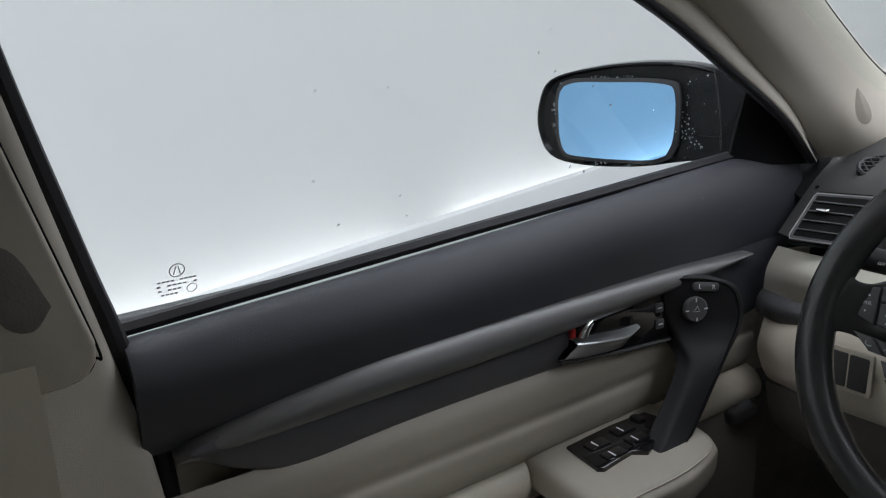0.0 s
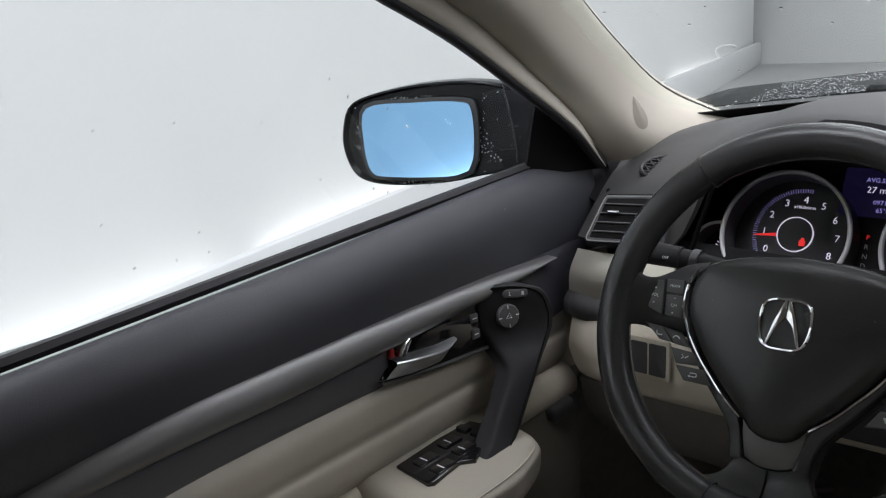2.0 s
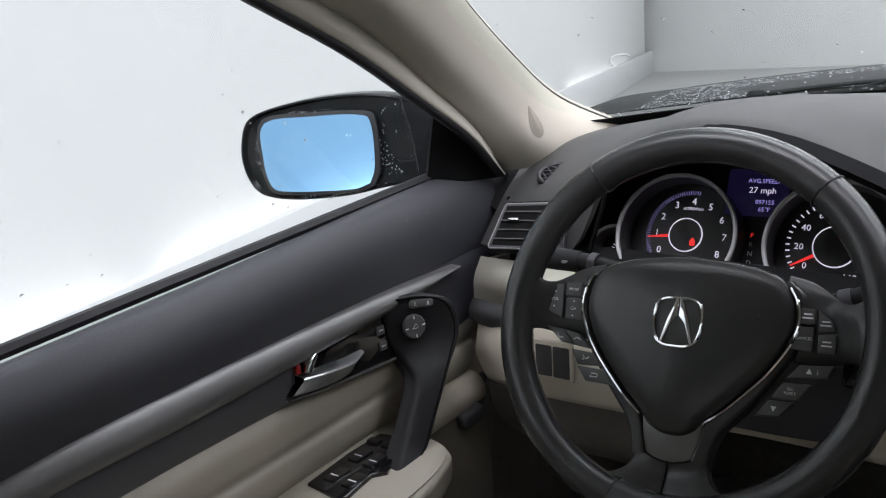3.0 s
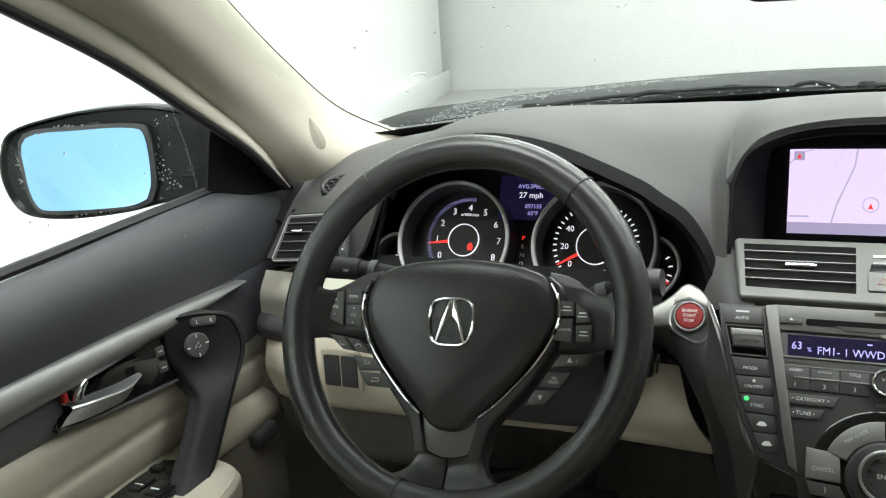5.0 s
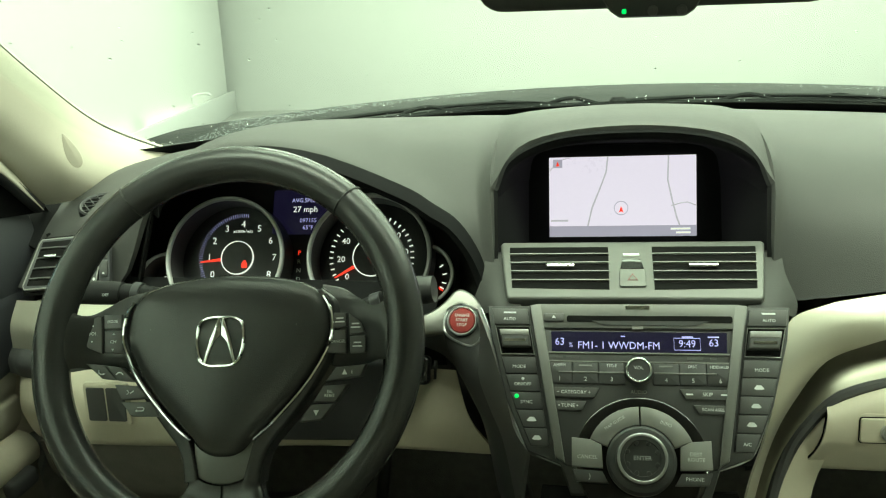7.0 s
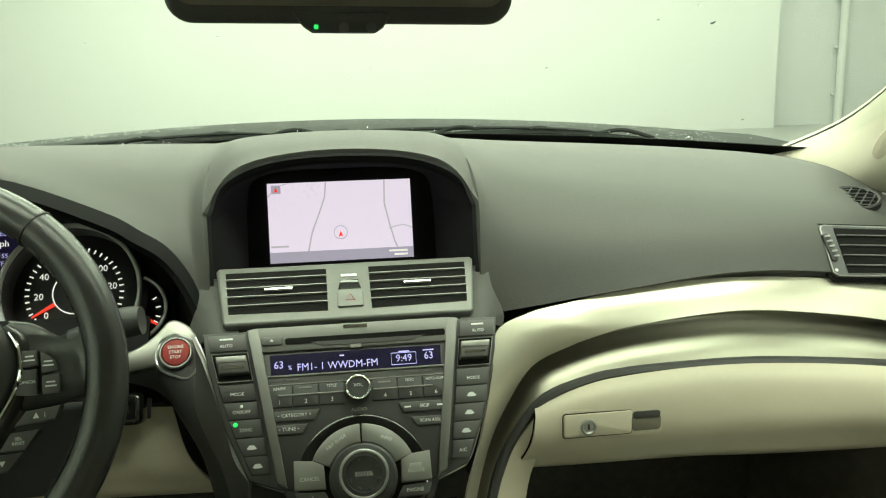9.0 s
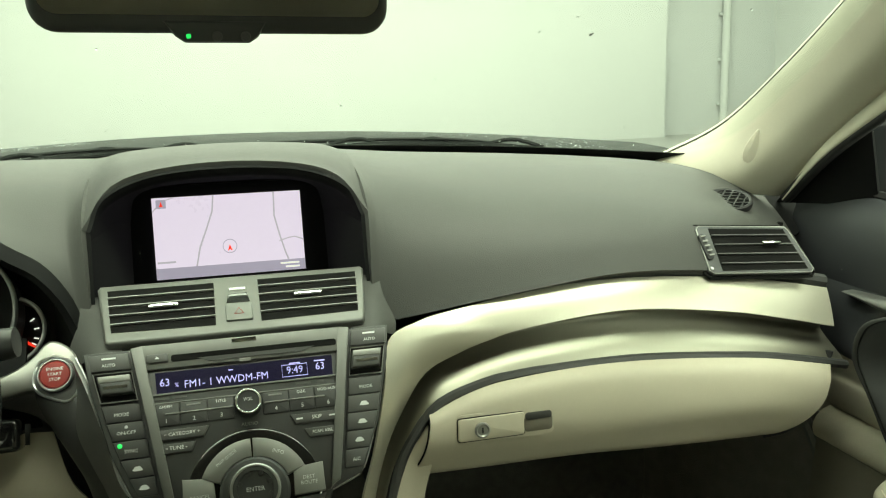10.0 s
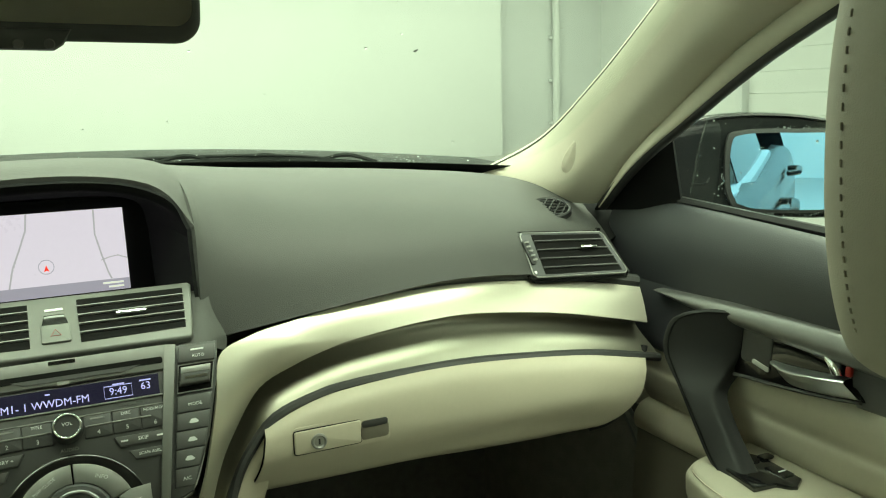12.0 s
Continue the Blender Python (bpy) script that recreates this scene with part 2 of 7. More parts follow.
def tube(pts, radius, closed=False, seg=10, n=None, flat=1.0, up=(0, 0, 1)):
    """A bar swept along pts; radius a number or a list; flat squashes it along up."""
    P = spline(pts, n) if n else [Vector(p) for p in pts]
    bm = bmesh.new()
    rings = []
    for i, p in enumerate(P):
        a = P[(i - 1) % len(P)] if closed or i else p
        b = P[(i + 1) % len(P)] if closed or i < len(P) - 1 else p
        d = (b - a).normalized()
        s = d.cross(Vector(up)).normalized()
        if s.length < 0.5:
            s = Vector((1, 0, 0))
        t = s.cross(d)
        r = radius if not isinstance(radius, (list, tuple)) else np.interp(i / (len(P) - 1), np.linspace(0, 1, len(radius)), radius)
        rings.append([bm.verts.new(p + s * (r * math.cos(2 * math.pi * k / seg)) + t * (r * flat * math.sin(2 * math.pi * k / seg))) for k in range(seg)])
    pairs = list(zip(rings, rings[1:])) + ([(rings[-1], rings[0])] if closed else [])
    for a, b in pairs:
        for k in range(seg):
            bm.faces.new((a[k], a[(k + 1) % seg], b[(k + 1) % seg], b[k]))
    if not closed:
        bm.faces.new(rings[0][::-1])
        bm.faces.new(rings[-1])
    return bm


def face(o, lean):
    """A plane that faces the cabin: u to the passenger side, v up, w out of it; it leans back by so many degrees."""
    a = radians(lean)
    return Matrix(((1, 0, 0, o[0]), (0, math.sin(a), -math.cos(a), o[1]), (0, math.cos(a), math.sin(a), o[2]), (0, 0, 0, 1)))


def frame_of(o, u, w):
    """A plane at o with its u direction and outward direction w."""
    w, u = Vector(w).normalized(), Vector(u)
    u = (u - w * u.dot(w)).normalized()
    v = w.cross(u)
    return Matrix(((u.x, v.x, w.x, o[0]), (u.y, v.y, w.y, o[1]), (u.z, v.z, w.z, o[2]), (0, 0, 0, 1)))


def at(m, u, v, w=0.0, turn=0.0):
    return m @ Matrix.Translation((u, v, w)) @ Matrix.Rotation(radians(turn), 4, "Z")


def lettering(name, words, size, m, material, parent, align="CENTER", stretch=1.0):
    """Writing in the built-in font as a thin mesh on a plane."""
    cu = bpy.data.curves.new("words", "FONT")
    cu.body, cu.size, cu.align_x, cu.align_y, cu.extrude, cu.resolution_u = words, size, align, "CENTER", 0.00015, 2
    tmp = bpy.data.objects.new("words", cu)
    me = bpy.data.meshes.new_from_object(tmp)
    bpy.data.objects.remove(tmp)
    bpy.data.curves.remove(cu)
    me.transform(m @ Matrix.Diagonal((stretch, 1, 1, 1)))
    me.materials.clear()
    me.materials.append(material)
    me.name = name
    ob = new(name, me)
    ob.parent = parent
    return ob

# ---- the hall round the car ----
def structure(name, bm, material, label, category, smooth=False):
    return tagged(part(name, bm, material, None, label, smooth), label, category, kind="structure")


structure("floor", box((28, 27, 0.1), pose(-0.5, 3.2, -0.05)), FLOOR_GREY, "wet grey concrete floor of the wash hall", "floor")
structure("ceiling", box((28, 27, 0.1), pose(-0.5, 3.2, 4.45)), WALL_WHITE, "plain white hall ceiling above the car", "ceiling")
structure("wall_front", box((22.0, 0.1, 4.4), pose(-2.42, 15.25, 2.2)), WALL_WHITE, "smooth white wall ahead of the car", "wall")
structure("wall_back", box((28, 0.1, 4.4), pose(0, -9.9, 2.2)), WALL_WHITE, "white hall wall behind the car", "wall")
structure("wall_corner", box((3.0, 0.1, 4.4), pose(10.0, 15.75, 2.2)), WALL_GREY, "pale grey wall strip beside the front wall", "wall")
structure("wall_return", box((0.08, 0.40, 4.4), pose(8.62, 15.5, 2.2)), WALL_GREY, "pale grey wall end", "wall")
structure("wall_right", box((0.1, 4.4, 4.4), pose(11.45, 13.6, 2.2)), WALL_WHITE, "white wall beside the ribbed wall", "wall")
structure("wall_right_rear", box((0.1, 6.0, 4.4), pose(11.4, -6.9, 2.2)), WALL_WHITE, "white wall beside the ribbed wall", "wall")
structure("wall_left_far", box((0.1, 25.0, 4.4), pose(-13.4, 2.7, 2.2)), WALL_WHITE, "white far side wall of the hall", "wall")

pipe = thing("wall_pipe", "white painted vertical pipe on the corner wall", "pipe")
part("tube", tube([(10.15, 15.58, 0.0), (10.15, 15.58, 4.4)], 0.08), WALL_WHITE, pipe)
for pz in (0.6, 1.5, 2.4, 3.3):
    part("clip", box((0.26, 0.08, 0.06), pose(10.15, 15.63, pz), 0.004), WALL_GREY, pipe)

# Side wall and kerb stand askew to the car by some fifteen degrees.
SKEW = pose(-2.385, 0.67, 0, 0, 0, 15.3)
structure("wall_left", box((0.1, 22.0, 4.4), SKEW @ pose(-0.42, -7.3, 0, 0, 0, -0.7) @ pose(0, 11.0, 2.2)), WALL_WHITE, "smooth white wall washed by strip light", "wall")
kerb = thing("light_kerb", "low pale grey kerb that hides strip lights along the wall", "kerb", kind="structure")
part("kerb_face", box((0.05, 22.2, 0.40), SKEW @ pose(-0.025, 3.9, 0.20), 0.012), WALL_GREY, kerb)
for k, (ky, kl) in enumerate(((-4.2, 3.4), (-0.35, 3.1), (2.95, 2.9), (6.4, 3.4), (10.8, 4.4))):
    lamp = area_lamp("strip_light", SKEW @ pose(-0.24 + 0.0105 * max(0.0, ky), ky, 0.20, 0, 112, 0), 0.10, kl, 2.6 * kl, (0.97, 1.0, 1.0))
    tagged(lamp, "white strip light lying behind the low kerb", "strip light")
hook = thing("pipe_hook", "white bent pipe end standing on the kerb", "pipe")
part("tube", tube([SKEW @ Vector(p) for p in ((-0.02, 11.0, 0.39), (-0.07, 10.95, 0.50), (-0.02, 11.02, 0.55), (0.09, 11.2, 0.55), (0.14, 11.25, 0.52))], 0.018, n=18), WALL_WHITE, hook)

# Ribbed wall on the passenger side: one board after another, with a steel post.
ribbed = thing("wall_ribbed", "white wall of horizontal ribbed boards with steel posts", "wall", kind="structure")
for k in range(12):
    part("board", box((0.05, 14.9, 0.372), pose(11.42, 3.95, 0.18 + 0.37 * k, 0, -3, 0), 0.012, 1), WALL_WHITE, ribbed)
for gy in (11.40, -3.6):
    part("post", box((0.18, 0.14, 4.4), pose(11.32, gy, 2.2), 0.008), WALL_GREY, ribbed)
part("backing", box((0.02, 15.0, 4.4), pose(11.52, 3.95, 2.2)), WALL_WHITE, ribbed)

# ---- the car's shell: glass, pillars, doors, bonnet ----
def ws_point(x, h):
    """The windscreen: x across, h the height over its base line."""
    y0 = 1.57 - 0.62 * x * x
    return Vector((x * (1 - 0.12 * h / 0.4), y0 - h / math.tan(radians(27)), 1.0 + 0.02 * (1 - (x / 0.7) ** 2) + h))


ws = thing("windscreen", "wet clear laminated windscreen", "windscreen", kind="structure")
g = part("pane", loft([[ws_point(x, h) for x in np.linspace(-0.76, 0.76, 9)] for h in (-0.06, 0.08, 0.2, 0.3, 0.40)], 25, 13, 0.004), GLASS, ws)
g.visible_shadow = False

part("frit_band", loft([[ws_point(x, h) + Vector((0, -0.003, -0.004)) for x in np.linspace(-0.74, 0.74, 9)] for h in (-0.03, -0.004, 0.023)], 25, 5, 0.001), WIPER, ws, "black printed band at the glass edge")

# Rain: beads of water on the lower edge of the screen.
rnd = random.Random(4)


ico = bmesh.new()
bmesh.ops.create_icosphere(ico, subdivisions=2, radius=1.0)
ICO_V, ICO_F = [v.co.copy() for v in ico.verts], [[v.index for v in f.verts] for f in ico.faces]
ico.free()


def bead(bm, p, r, n):
    """A flat round bead of water on a surface with normal n."""
    q = Matrix.Translation(p) @ Vector(n).to_track_quat("Z", "Y").to_matrix().to_4x4() @ Matrix.Diagonal((r, r, r * 0.5, 1))
    vs = [bm.verts.new(q @ v) for v in ICO_V]
    for f in ICO_F:
        bm.faces.new([vs[k] for k in f])


bm = bmesh.new()
for k in range(640):
    x = rnd.uniform(-0.70, 0.66)
    h = abs(rnd.gauss(0, 0.018)) if rnd.random() < 0.8 else rnd.uniform(0, 0.25)
    if x > -0.25 and rnd.random() < 0.7:
        continue
    bead(bm, ws_point(x, h) + Vector((0, 0.004, 0.006)), rnd.uniform(0.0007, 0.0022), (0, 0.45, 0.89))
rain = tagged(part("rain_drops", bm, WATER, None, "beads of rain water on the windscreen"), "beads of rain water on the windscreen", "water", kind="stuff")

bm = bmesh.new()
for dx, dh, r in ((0.0, 0.0, 0.0022), (0.0016, 0.0014, 0.0015)):
    bead(bm, ws_point(0.483 + dx, 0.174 + dh) + Vector((0, 0.004, 0.005)), r, (0, 0.45, 0.89))
part("dirt_speck", bm, DARK_INK, ws, "dark speck of dirt on the glass")

hood = thing("bonnet", "wet black car bonnet beyond the windscreen", "bonnet")
part("hood_panel", loft([[(x, y + 0.0 - 0.30 * x * x, z - 0.036 * (x / 0.8) ** 2) for x in np.linspace(-0.86, 0.86, 7)] for y, z in ((1.72, 1.028), (1.85, 1.040), (2.1, 1.032), (2.6, 0.94), (2.75, 0.84))], 25, 17, 0.01), HOOD_PAINT, hood)
cowl = thing("wiper_cowl", "black wet plastic cowl under the windscreen", "cowl")
part("cowl_panel", loft([[(x, y - 0.45 * x * x, z - 0.02 * (x / 0.7) ** 2) for x in np.linspace(-0.80, 0.80, 7)] for y, z in ((1.52, 0.983), (1.60, 1.010), (1.66, 1.020), (1.73, 1.023))], 25, 9, 0.008), COWL, cowl)
bm = bmesh.new()
for k in range(3600):
    x = rnd.uniform(-0.74, 0.74) if rnd.random() < 0.4 else rnd.uniform(-0.74, -0.25)
    f = rnd.random()
    y, z = (1.68 + 0.25 * f, 1.017 + 0.024 * f) if f > 0.25 else (1.60 + 0.2 * f, 1.013 + 0.03 * f)
    bead(bm, Vector((x, y - 0.40 * x * x, z - 0.028 * (x / 0.75) ** 2 + 0.0025)), rnd.uniform(0.0006, 0.0017), (0, -0.3, 1))
tagged(part("bonnet_drops", bm, DROPLET, None, "rain water standing on the bonnet"), "rain water standing on the bonnet", "water", kind="stuff")

# Wipers at rest along the base of the screen.
for wx0, wx1 in ((-0.52, 0.06), (0.02, 0.63)):
    w = thing("windscreen_wiper", "black windscreen wiper arm and blade at rest", "wiper", "wipers")

    def wp(x, up, fwd=0.0):
        return Vector((x, 1.61 + fwd - 0.45 * x * x, 1.030 + up - 0.02 * (x / 0.7) ** 2))
    part("arm", tube([wp(wx0, 0.004, 0.03), wp(wx0 + 0.12, 0.010, 0.02), wp((wx0 + wx1) / 2, 0.014), wp(wx1 - 0.2, 0.012), wp(wx1 - 0.14, 0.005)], [0.010, 0.008, 0.006, 0.005, 0.003], n=16, seg=8, flat=0.5), WIPER, w)
    part("blade", tube([wp(wx0 + 0.08, 0.0), wp((wx0 + wx1) / 2 + 0.05, 0.006), wp(wx1, -0.003)], [0.0030, 0.0045, 0.0045, 0.0012], n=16, seg=6, flat=1.3), WIPER, w)
    for bx in (0.25, 0.5, 0.75):
        x = wx0 + 0.08 + (wx1 - wx0 - 0.08) * bx
        part("bridge", tube([wp(x - 0.05, 0.003), wp(x, 0.015), wp(x + 0.05, 0.003)], 0.004, n=9, seg=6), WIPER, w)
    part("pivot", lathe([(0.016, 0), (0.016, 0.012), (0.010, 0.018)], Matrix.Translation(wp(wx0, -0.006, 0.03)), 16), WIPER, w)

PILLAR_W = [(0.655, 1.275, 1.005), (0.713, 1.188, 1.058), (0.703, 1.04, 1.135), (0.672, 0.875, 1.22), (0.62, 0.66, 1.33), (0.55, 0.40, 1.42)]
PILLAR_S = [(0.747, 1.085, 0.966), (0.726, 0.988, 1.040), (0.719, 0.885, 1.107), (0.704, 0.765, 1.174), (0.672, 0.600, 1.236), (0.60, 0.30, 1.345)]


def a_pillar(side):
    p = thing("windscreen_pillar", "beige cloth-grained windscreen pillar trim", "pillar", "windscreen pillars", "structure")
    W, S = [Vector(v) for v in PILLAR_W], [Vector(v) for v in PILLAR_S]
    inw = Vector((-0.5, -0.6, -0.35)).normalized()
    rows = [[w + Vector((0.012, 0.02, 0.008)) for w in W], W,
            [w.lerp(s, 0.28) + inw * 0.019 for w, s in zip(W, S)], [w.lerp(s, 0.56) + inw * 0.025 for w, s in zip(W, S)],
            [w.lerp(s, 0.86) + inw * 0.009 for w, s in zip(W, S)], [s - inw * 0.004 for s in S], [s + Vector((0.02, 0.012, 0.0)) for s in S]]
    part("trim", mirrored(loft(rows, 32, 25), side), PILLAR_CLOTH, p)
    part("edge_seal", mirrored(tube([w + Vector((0.004, 0.006, 0.004)) for w in W], 0.0022, n=30, seg=6), side), RUBBER, p, "black rubber edge")
    # Raised oval of the airbag mark.
    m = frame_of((0.679, 1.060, 1.042), (0.15, -0.30, 0.9), (-0.50, -0.80, -0.10))
    bmb = prism([(0.0235 * math.cos(a), 0.0100 * math.sin(a) * (0.78 - 0.40 * math.cos(a))) for a in np.linspace(0, 2 * math.pi, 29)[:-1]], 0.0020, m, 0.0012)
    part("badge", mirrored(bmb, side), BADGE_BEIGE, p, "raised oval badge in the same beige")
    # Black strip and quarter between pillar and window.
    out = Vector((0.10, -0.88, -0.46))
    wide = [0.003, 0.013, 0.022, 0.029, 0.030, 0.030]
    edge = [[q - inw * 0.006 for q in S], [q + out * w * 0.3 + inw * 0.006 for q, w in zip(S, wide)], [q + out * w * 0.75 + inw * 0.006 for q, w in zip(S, wide)], [q + out * w for q, w in zip(S, wide)], [q + out * w - inw * 0.012 for q, w in zip(S, wide)]]
    part("edge_trim", mirrored(loft(edge, 24, 13), side), PILLAR_CLOTH, p, "beige edge trim")
    T = [q + out * (w - 0.002) - inw * 0.004 for q, w in zip(S, wide)]
    strip = [T, [q + out * 0.005 + inw * 0.003 for q in T], [q + out * 0.010 for q in T], [q + out * 0.016 - inw * 0.010 for q in T]]
    part("door_seal", mirrored(loft(strip, 24, 9, 0.004), side), RUBBER, p, "black rubber door seal")
    return p


def b_pillar(side):
    p = thing("door_pillar", "beige moulded door pillar with belt slot", "pillar", "door pillars", "structure")
    rows = [[(0.70 - 0.20 * max(0, z - 0.97), y + 0.10 * (z - 0.97), z) for z in (0.55, 0.80, 0.95, 1.10, 1.25, 1.40)] for y in (0.17, 0.13)]
    xs = [(0.776, 0.180), (0.753, 0.176), (0.742, 0.150), (0.730, 0.07), (0.722, 0.0), (0.73, -0.15), (0.77, -0.2)]
    rows = [[(x - 0.36 * max(0, z - 0.93), y - 0.26 * (z - 0.93) if z > 0.93 else y + min(0.03, 0.2 * (0.93 - z)), z) for z in (0.40, 0.70, 0.84, 0.93, 1.05, 1.2, 1.40)] for x, y in xs]
    part("trim", mirrored(loft(rows, 25, 25), side), PILLAR_CLOTH, p)
    pm = frame_of((0.7265, 0.0, 0.93), (0, -1, 0), (-1, 0, -0.36))
    cover = [(-0.160, 0.034), (-0.1595, 0.018), (-0.153, 0.006), (-0.138, 0.0), (-0.11, -0.001), (0.02, -0.004), (0.12, 0.012), (0.12, 0.46), (-0.03, 0.46), (-0.112, 0.21)]
    part("upper_cover", mirrored(prism(cover, 0.006, pm, 0.004, 3), side), PILLAR_CLOTH, p, "beige upper cover with a rounded corner")
    part("cover_gap", mirrored(tube([at(pm, u, v, 0.001).translation for u, v in cover[-1:] + cover[:7]], 0.0011, n=48, seg=5), side), GAP_SHADE, p)
    part("belt_slot", mirrored(prism([(p.x, p.y) for p in spline([(-0.134, 0.075, 0), (-0.122, 0.058, 0), (-0.105, 0.066, 0), (-0.094, 0.100, 0), (-0.100, 0.128, 0), (-0.117, 0.118, 0), (-0.134, 0.075, 0)], 25)[:-1]], 0.0068, pm, 0.0006), side), FOOTWELL, p, "dark belt slot")
    bm = mirrored(loft([[(0.715, 0.11, 0.88), (0.72, 0.11, 0.75), (0.735, 0.135, 0.6), (0.74, 0.14, 0.45)], [(0.70, 0.06, 0.90), (0.705, 0.05, 0.75), (0.715, 0.07, 0.6), (0.72, 0.08, 0.45)], [(0.715, 0.0, 0.92), (0.71, -0.02, 0.75), (0.715, 0.0, 0.6), (0.72, 0.0, 0.45)]], 17, 9, 0.006), side)
    part("lower_cover", bm, BEIGE_HARD, p, "moulded beige lower cover")
    seal = [(0.778, 0.220, 0.5), (0.776, 0.210, 0.80), (0.772, 0.198, 0.88), (0.764, 0.183, 0.942), (0.745, 0.166, 1.0), (0.727, 0.152, 1.05), (0.698, 0.129, 1.134), (0.657, 0.100, 1.25), (0.612, 0.066, 1.38)]
    part("door_seal", mirrored(tube(seal, 0.009, n=40, seg=8), side), RUBBER, p, "black rubber door seal")
    return p


def side_mirror(side):
    t = thing("side_mirror", "wet black car door mirror with blue-tinted glass", "mirror", "door mirrors")
    m = frame_of((0.962, 0.928, 1.012) if side < 0 else (0.959, 0.918, 1.012), (1, 0.0, 0.0), (-0.24, -0.97, 0.0) if side < 0 else (-0.36, -0.93, 0.0))
    # Shell: rounded box that swells forward, with an arm to the door.
    out = [(-0.150, -0.040), (-0.10, -0.048), (-0.04, -0.060), (0.05, -0.066), (0.108, -0.056), (0.130, -0.02), (0.129, 0.02), (0.108, 0.056), (0.04, 0.074), (-0.04, 0.083), (-0.12, 0.081), (-0.17, 0.062), (-0.185, 0.02), (-0.18, -0.025)]
    bm = bmesh.new()
    rings = []
    ring0 = [Vector((p.x, p.y, 0)) for p in spline([(u, v, 0) for u, v in out + out[:1]], 57)[:-1]]
    for w, k in ((-0.004, 0.93), (0.002, 0.97), (0.0, 1.0), (-0.015, 1.02), (-0.045, 0.97), (-0.075, 0.80), (-0.092, 0.50), (-0.097, 0.2)):
        rings.append([bm.verts.new((p.x * k, p.y * k, w)) for p in ring0])
    for a, b in zip(rings, rings[1:]):
        for i in range(len(a)):
            bm.faces.new((a[i], a[(i + 1) % len(a)], b[(i + 1) % len(a)], b[i]))
    bm.faces.new(rings[-1])
    bm.faces.new(rings[0])
    part("shell", mirrored(moved(bm, m), side), CAR_PAINT, t)
    go = [(p.x, p.y) for p in spline([(-0.100, -0.040, 0), (-0.06, -0.049, 0), (0.06, -0.052, 0), (0.098, -0.044, 0), (0.108, 0.0, 0), (0.096, 0.046, 0), (0.0, 0.053, 0), (-0.09, 0.053, 0), (-0.112, 0.04, 0), (-0.112, -0.015, 0), (-0.100, -0.040, 0)], 41)[:-1]]
    go = [(u * 0.83, v * 1.03) for u, v in go]
    rim = [(u * 1.075, v * 1.10) for u, v in go]
    part("bezel", mirrored(prism(rim, 0.004, at(m, 0.0, 0.001, 0.001), 0.0015), side), RUBBER, t, "black plastic bezel")
    part("mirror_glass", mirrored(prism(go, 0.002, at(m, 0.0, 0.001, 0.0090 if side > 0 else 0.0045) @ Matrix.Rotation(radians(-3.2 if side > 0 else 0), 4, "Y")), side), MIRROR, t, "blue-tinted mirror glass", smooth=False)
    arm = loft([[(0.775, 0.925, 0.995), (0.80, 0.918, 0.985), (0.86, 0.915, 0.975)], [(0.77, 0.920, 1.03), (0.80, 0.912, 1.03), (0.86, 0.910, 1.03)], [(0.757, 0.93, 1.075), (0.80, 0.920, 1.09), (0.86, 0.915, 1.092)], [(0.775, 1.0, 1.07), (0.80, 0.985, 1.07), (0.86, 0.97, 1.07)], [(0.79, 1.0, 0.995), (0.80, 0.985, 0.985), (0.86, 0.97, 0.99)], [(0.775, 0.925, 0.995), (0.80, 0.918, 0.985), (0.86, 0.915, 0.975)]], 9, 21)
    part("arm", mirrored(moved(arm, pose(0, 0.048, -0.004)), side), CAR_PAINT, t)
    part("arm_dent", mirrored(tube([(0.800, 0.966, 1.010), (0.815, 0.962, 1.002), (0.838, 0.960, 1.002), (0.846, 0.962, 1.014)], 0.0022, n=14, seg=6), side), CAR_PAINT, t, "raised crease on the mirror foot")
    bm = bmesh.new()
    r2 = random.Random(7 + side)
    for k in range(420):
        a = r2.uniform(0, 2 * math.pi)
        s = r2.uniform(1.0, 1.12)
        u, v = 0.096 * s * math.cos(a), 0.059 * s * math.sin(a)
        if k > 260:
            u, v = r2.uniform(-0.175, -0.105), r2.uniform(-0.03, 0.068)
        bead(bm, m @ Vector((u, v, -0.0036 if k > 260 else 0.0012)), r2.uniform(0.0006, 0.0013), (0, -1, 0))
    part("drops", mirrored(bm, side), DROPLET, t, "beads of water")
    return t


for s in (-1, 1):
    a_pillar(s)
    side_mirror(s)
b_pillar(-1)
b_pillar(1)

# Roof lining and rear shell close the cabin.
structure("roof_lining", loft([[(x, y, z - 0.06 * (x / 0.6) ** 2) for x in np.linspace(-0.64, 0.64, 7)] for y, z in ((0.66, 1.365), (0.45, 1.42), (0.0, 1.45), (-0.8, 1.44), (-1.3, 1.35))], 17, 13, 0.03), PILLAR_CLOTH, "beige cloth roof lining", "roof lining", True)
structure("rear_shelf", loft([[(x, y, z) for x in np.linspace(-0.66, 0.66, 5)] for y, z in ((-1.25, 0.45), (-1.2, 0.85), (-1.25, 0.92), (-1.75, 0.95))], 9, 9, 0.03), BEIGE, "beige rear seat and shelf", "rear shelf", True)
structure("cabin_floor", box((1.6, 3.0, 0.04), pose(0, -0.1, 0.28)), CARPET, "dark carpeted car floor", "floor")
structure("firewall", loft([[(x, 1.45 - 0.1 * abs(x), z) for x in np.linspace(-0.8, 0.8, 5)] for z in (0.28, 0.5, 0.75, 0.98)], 9, 5, 0.03), CARPET, "dark footwell wall under the dashboard", "firewall", True)

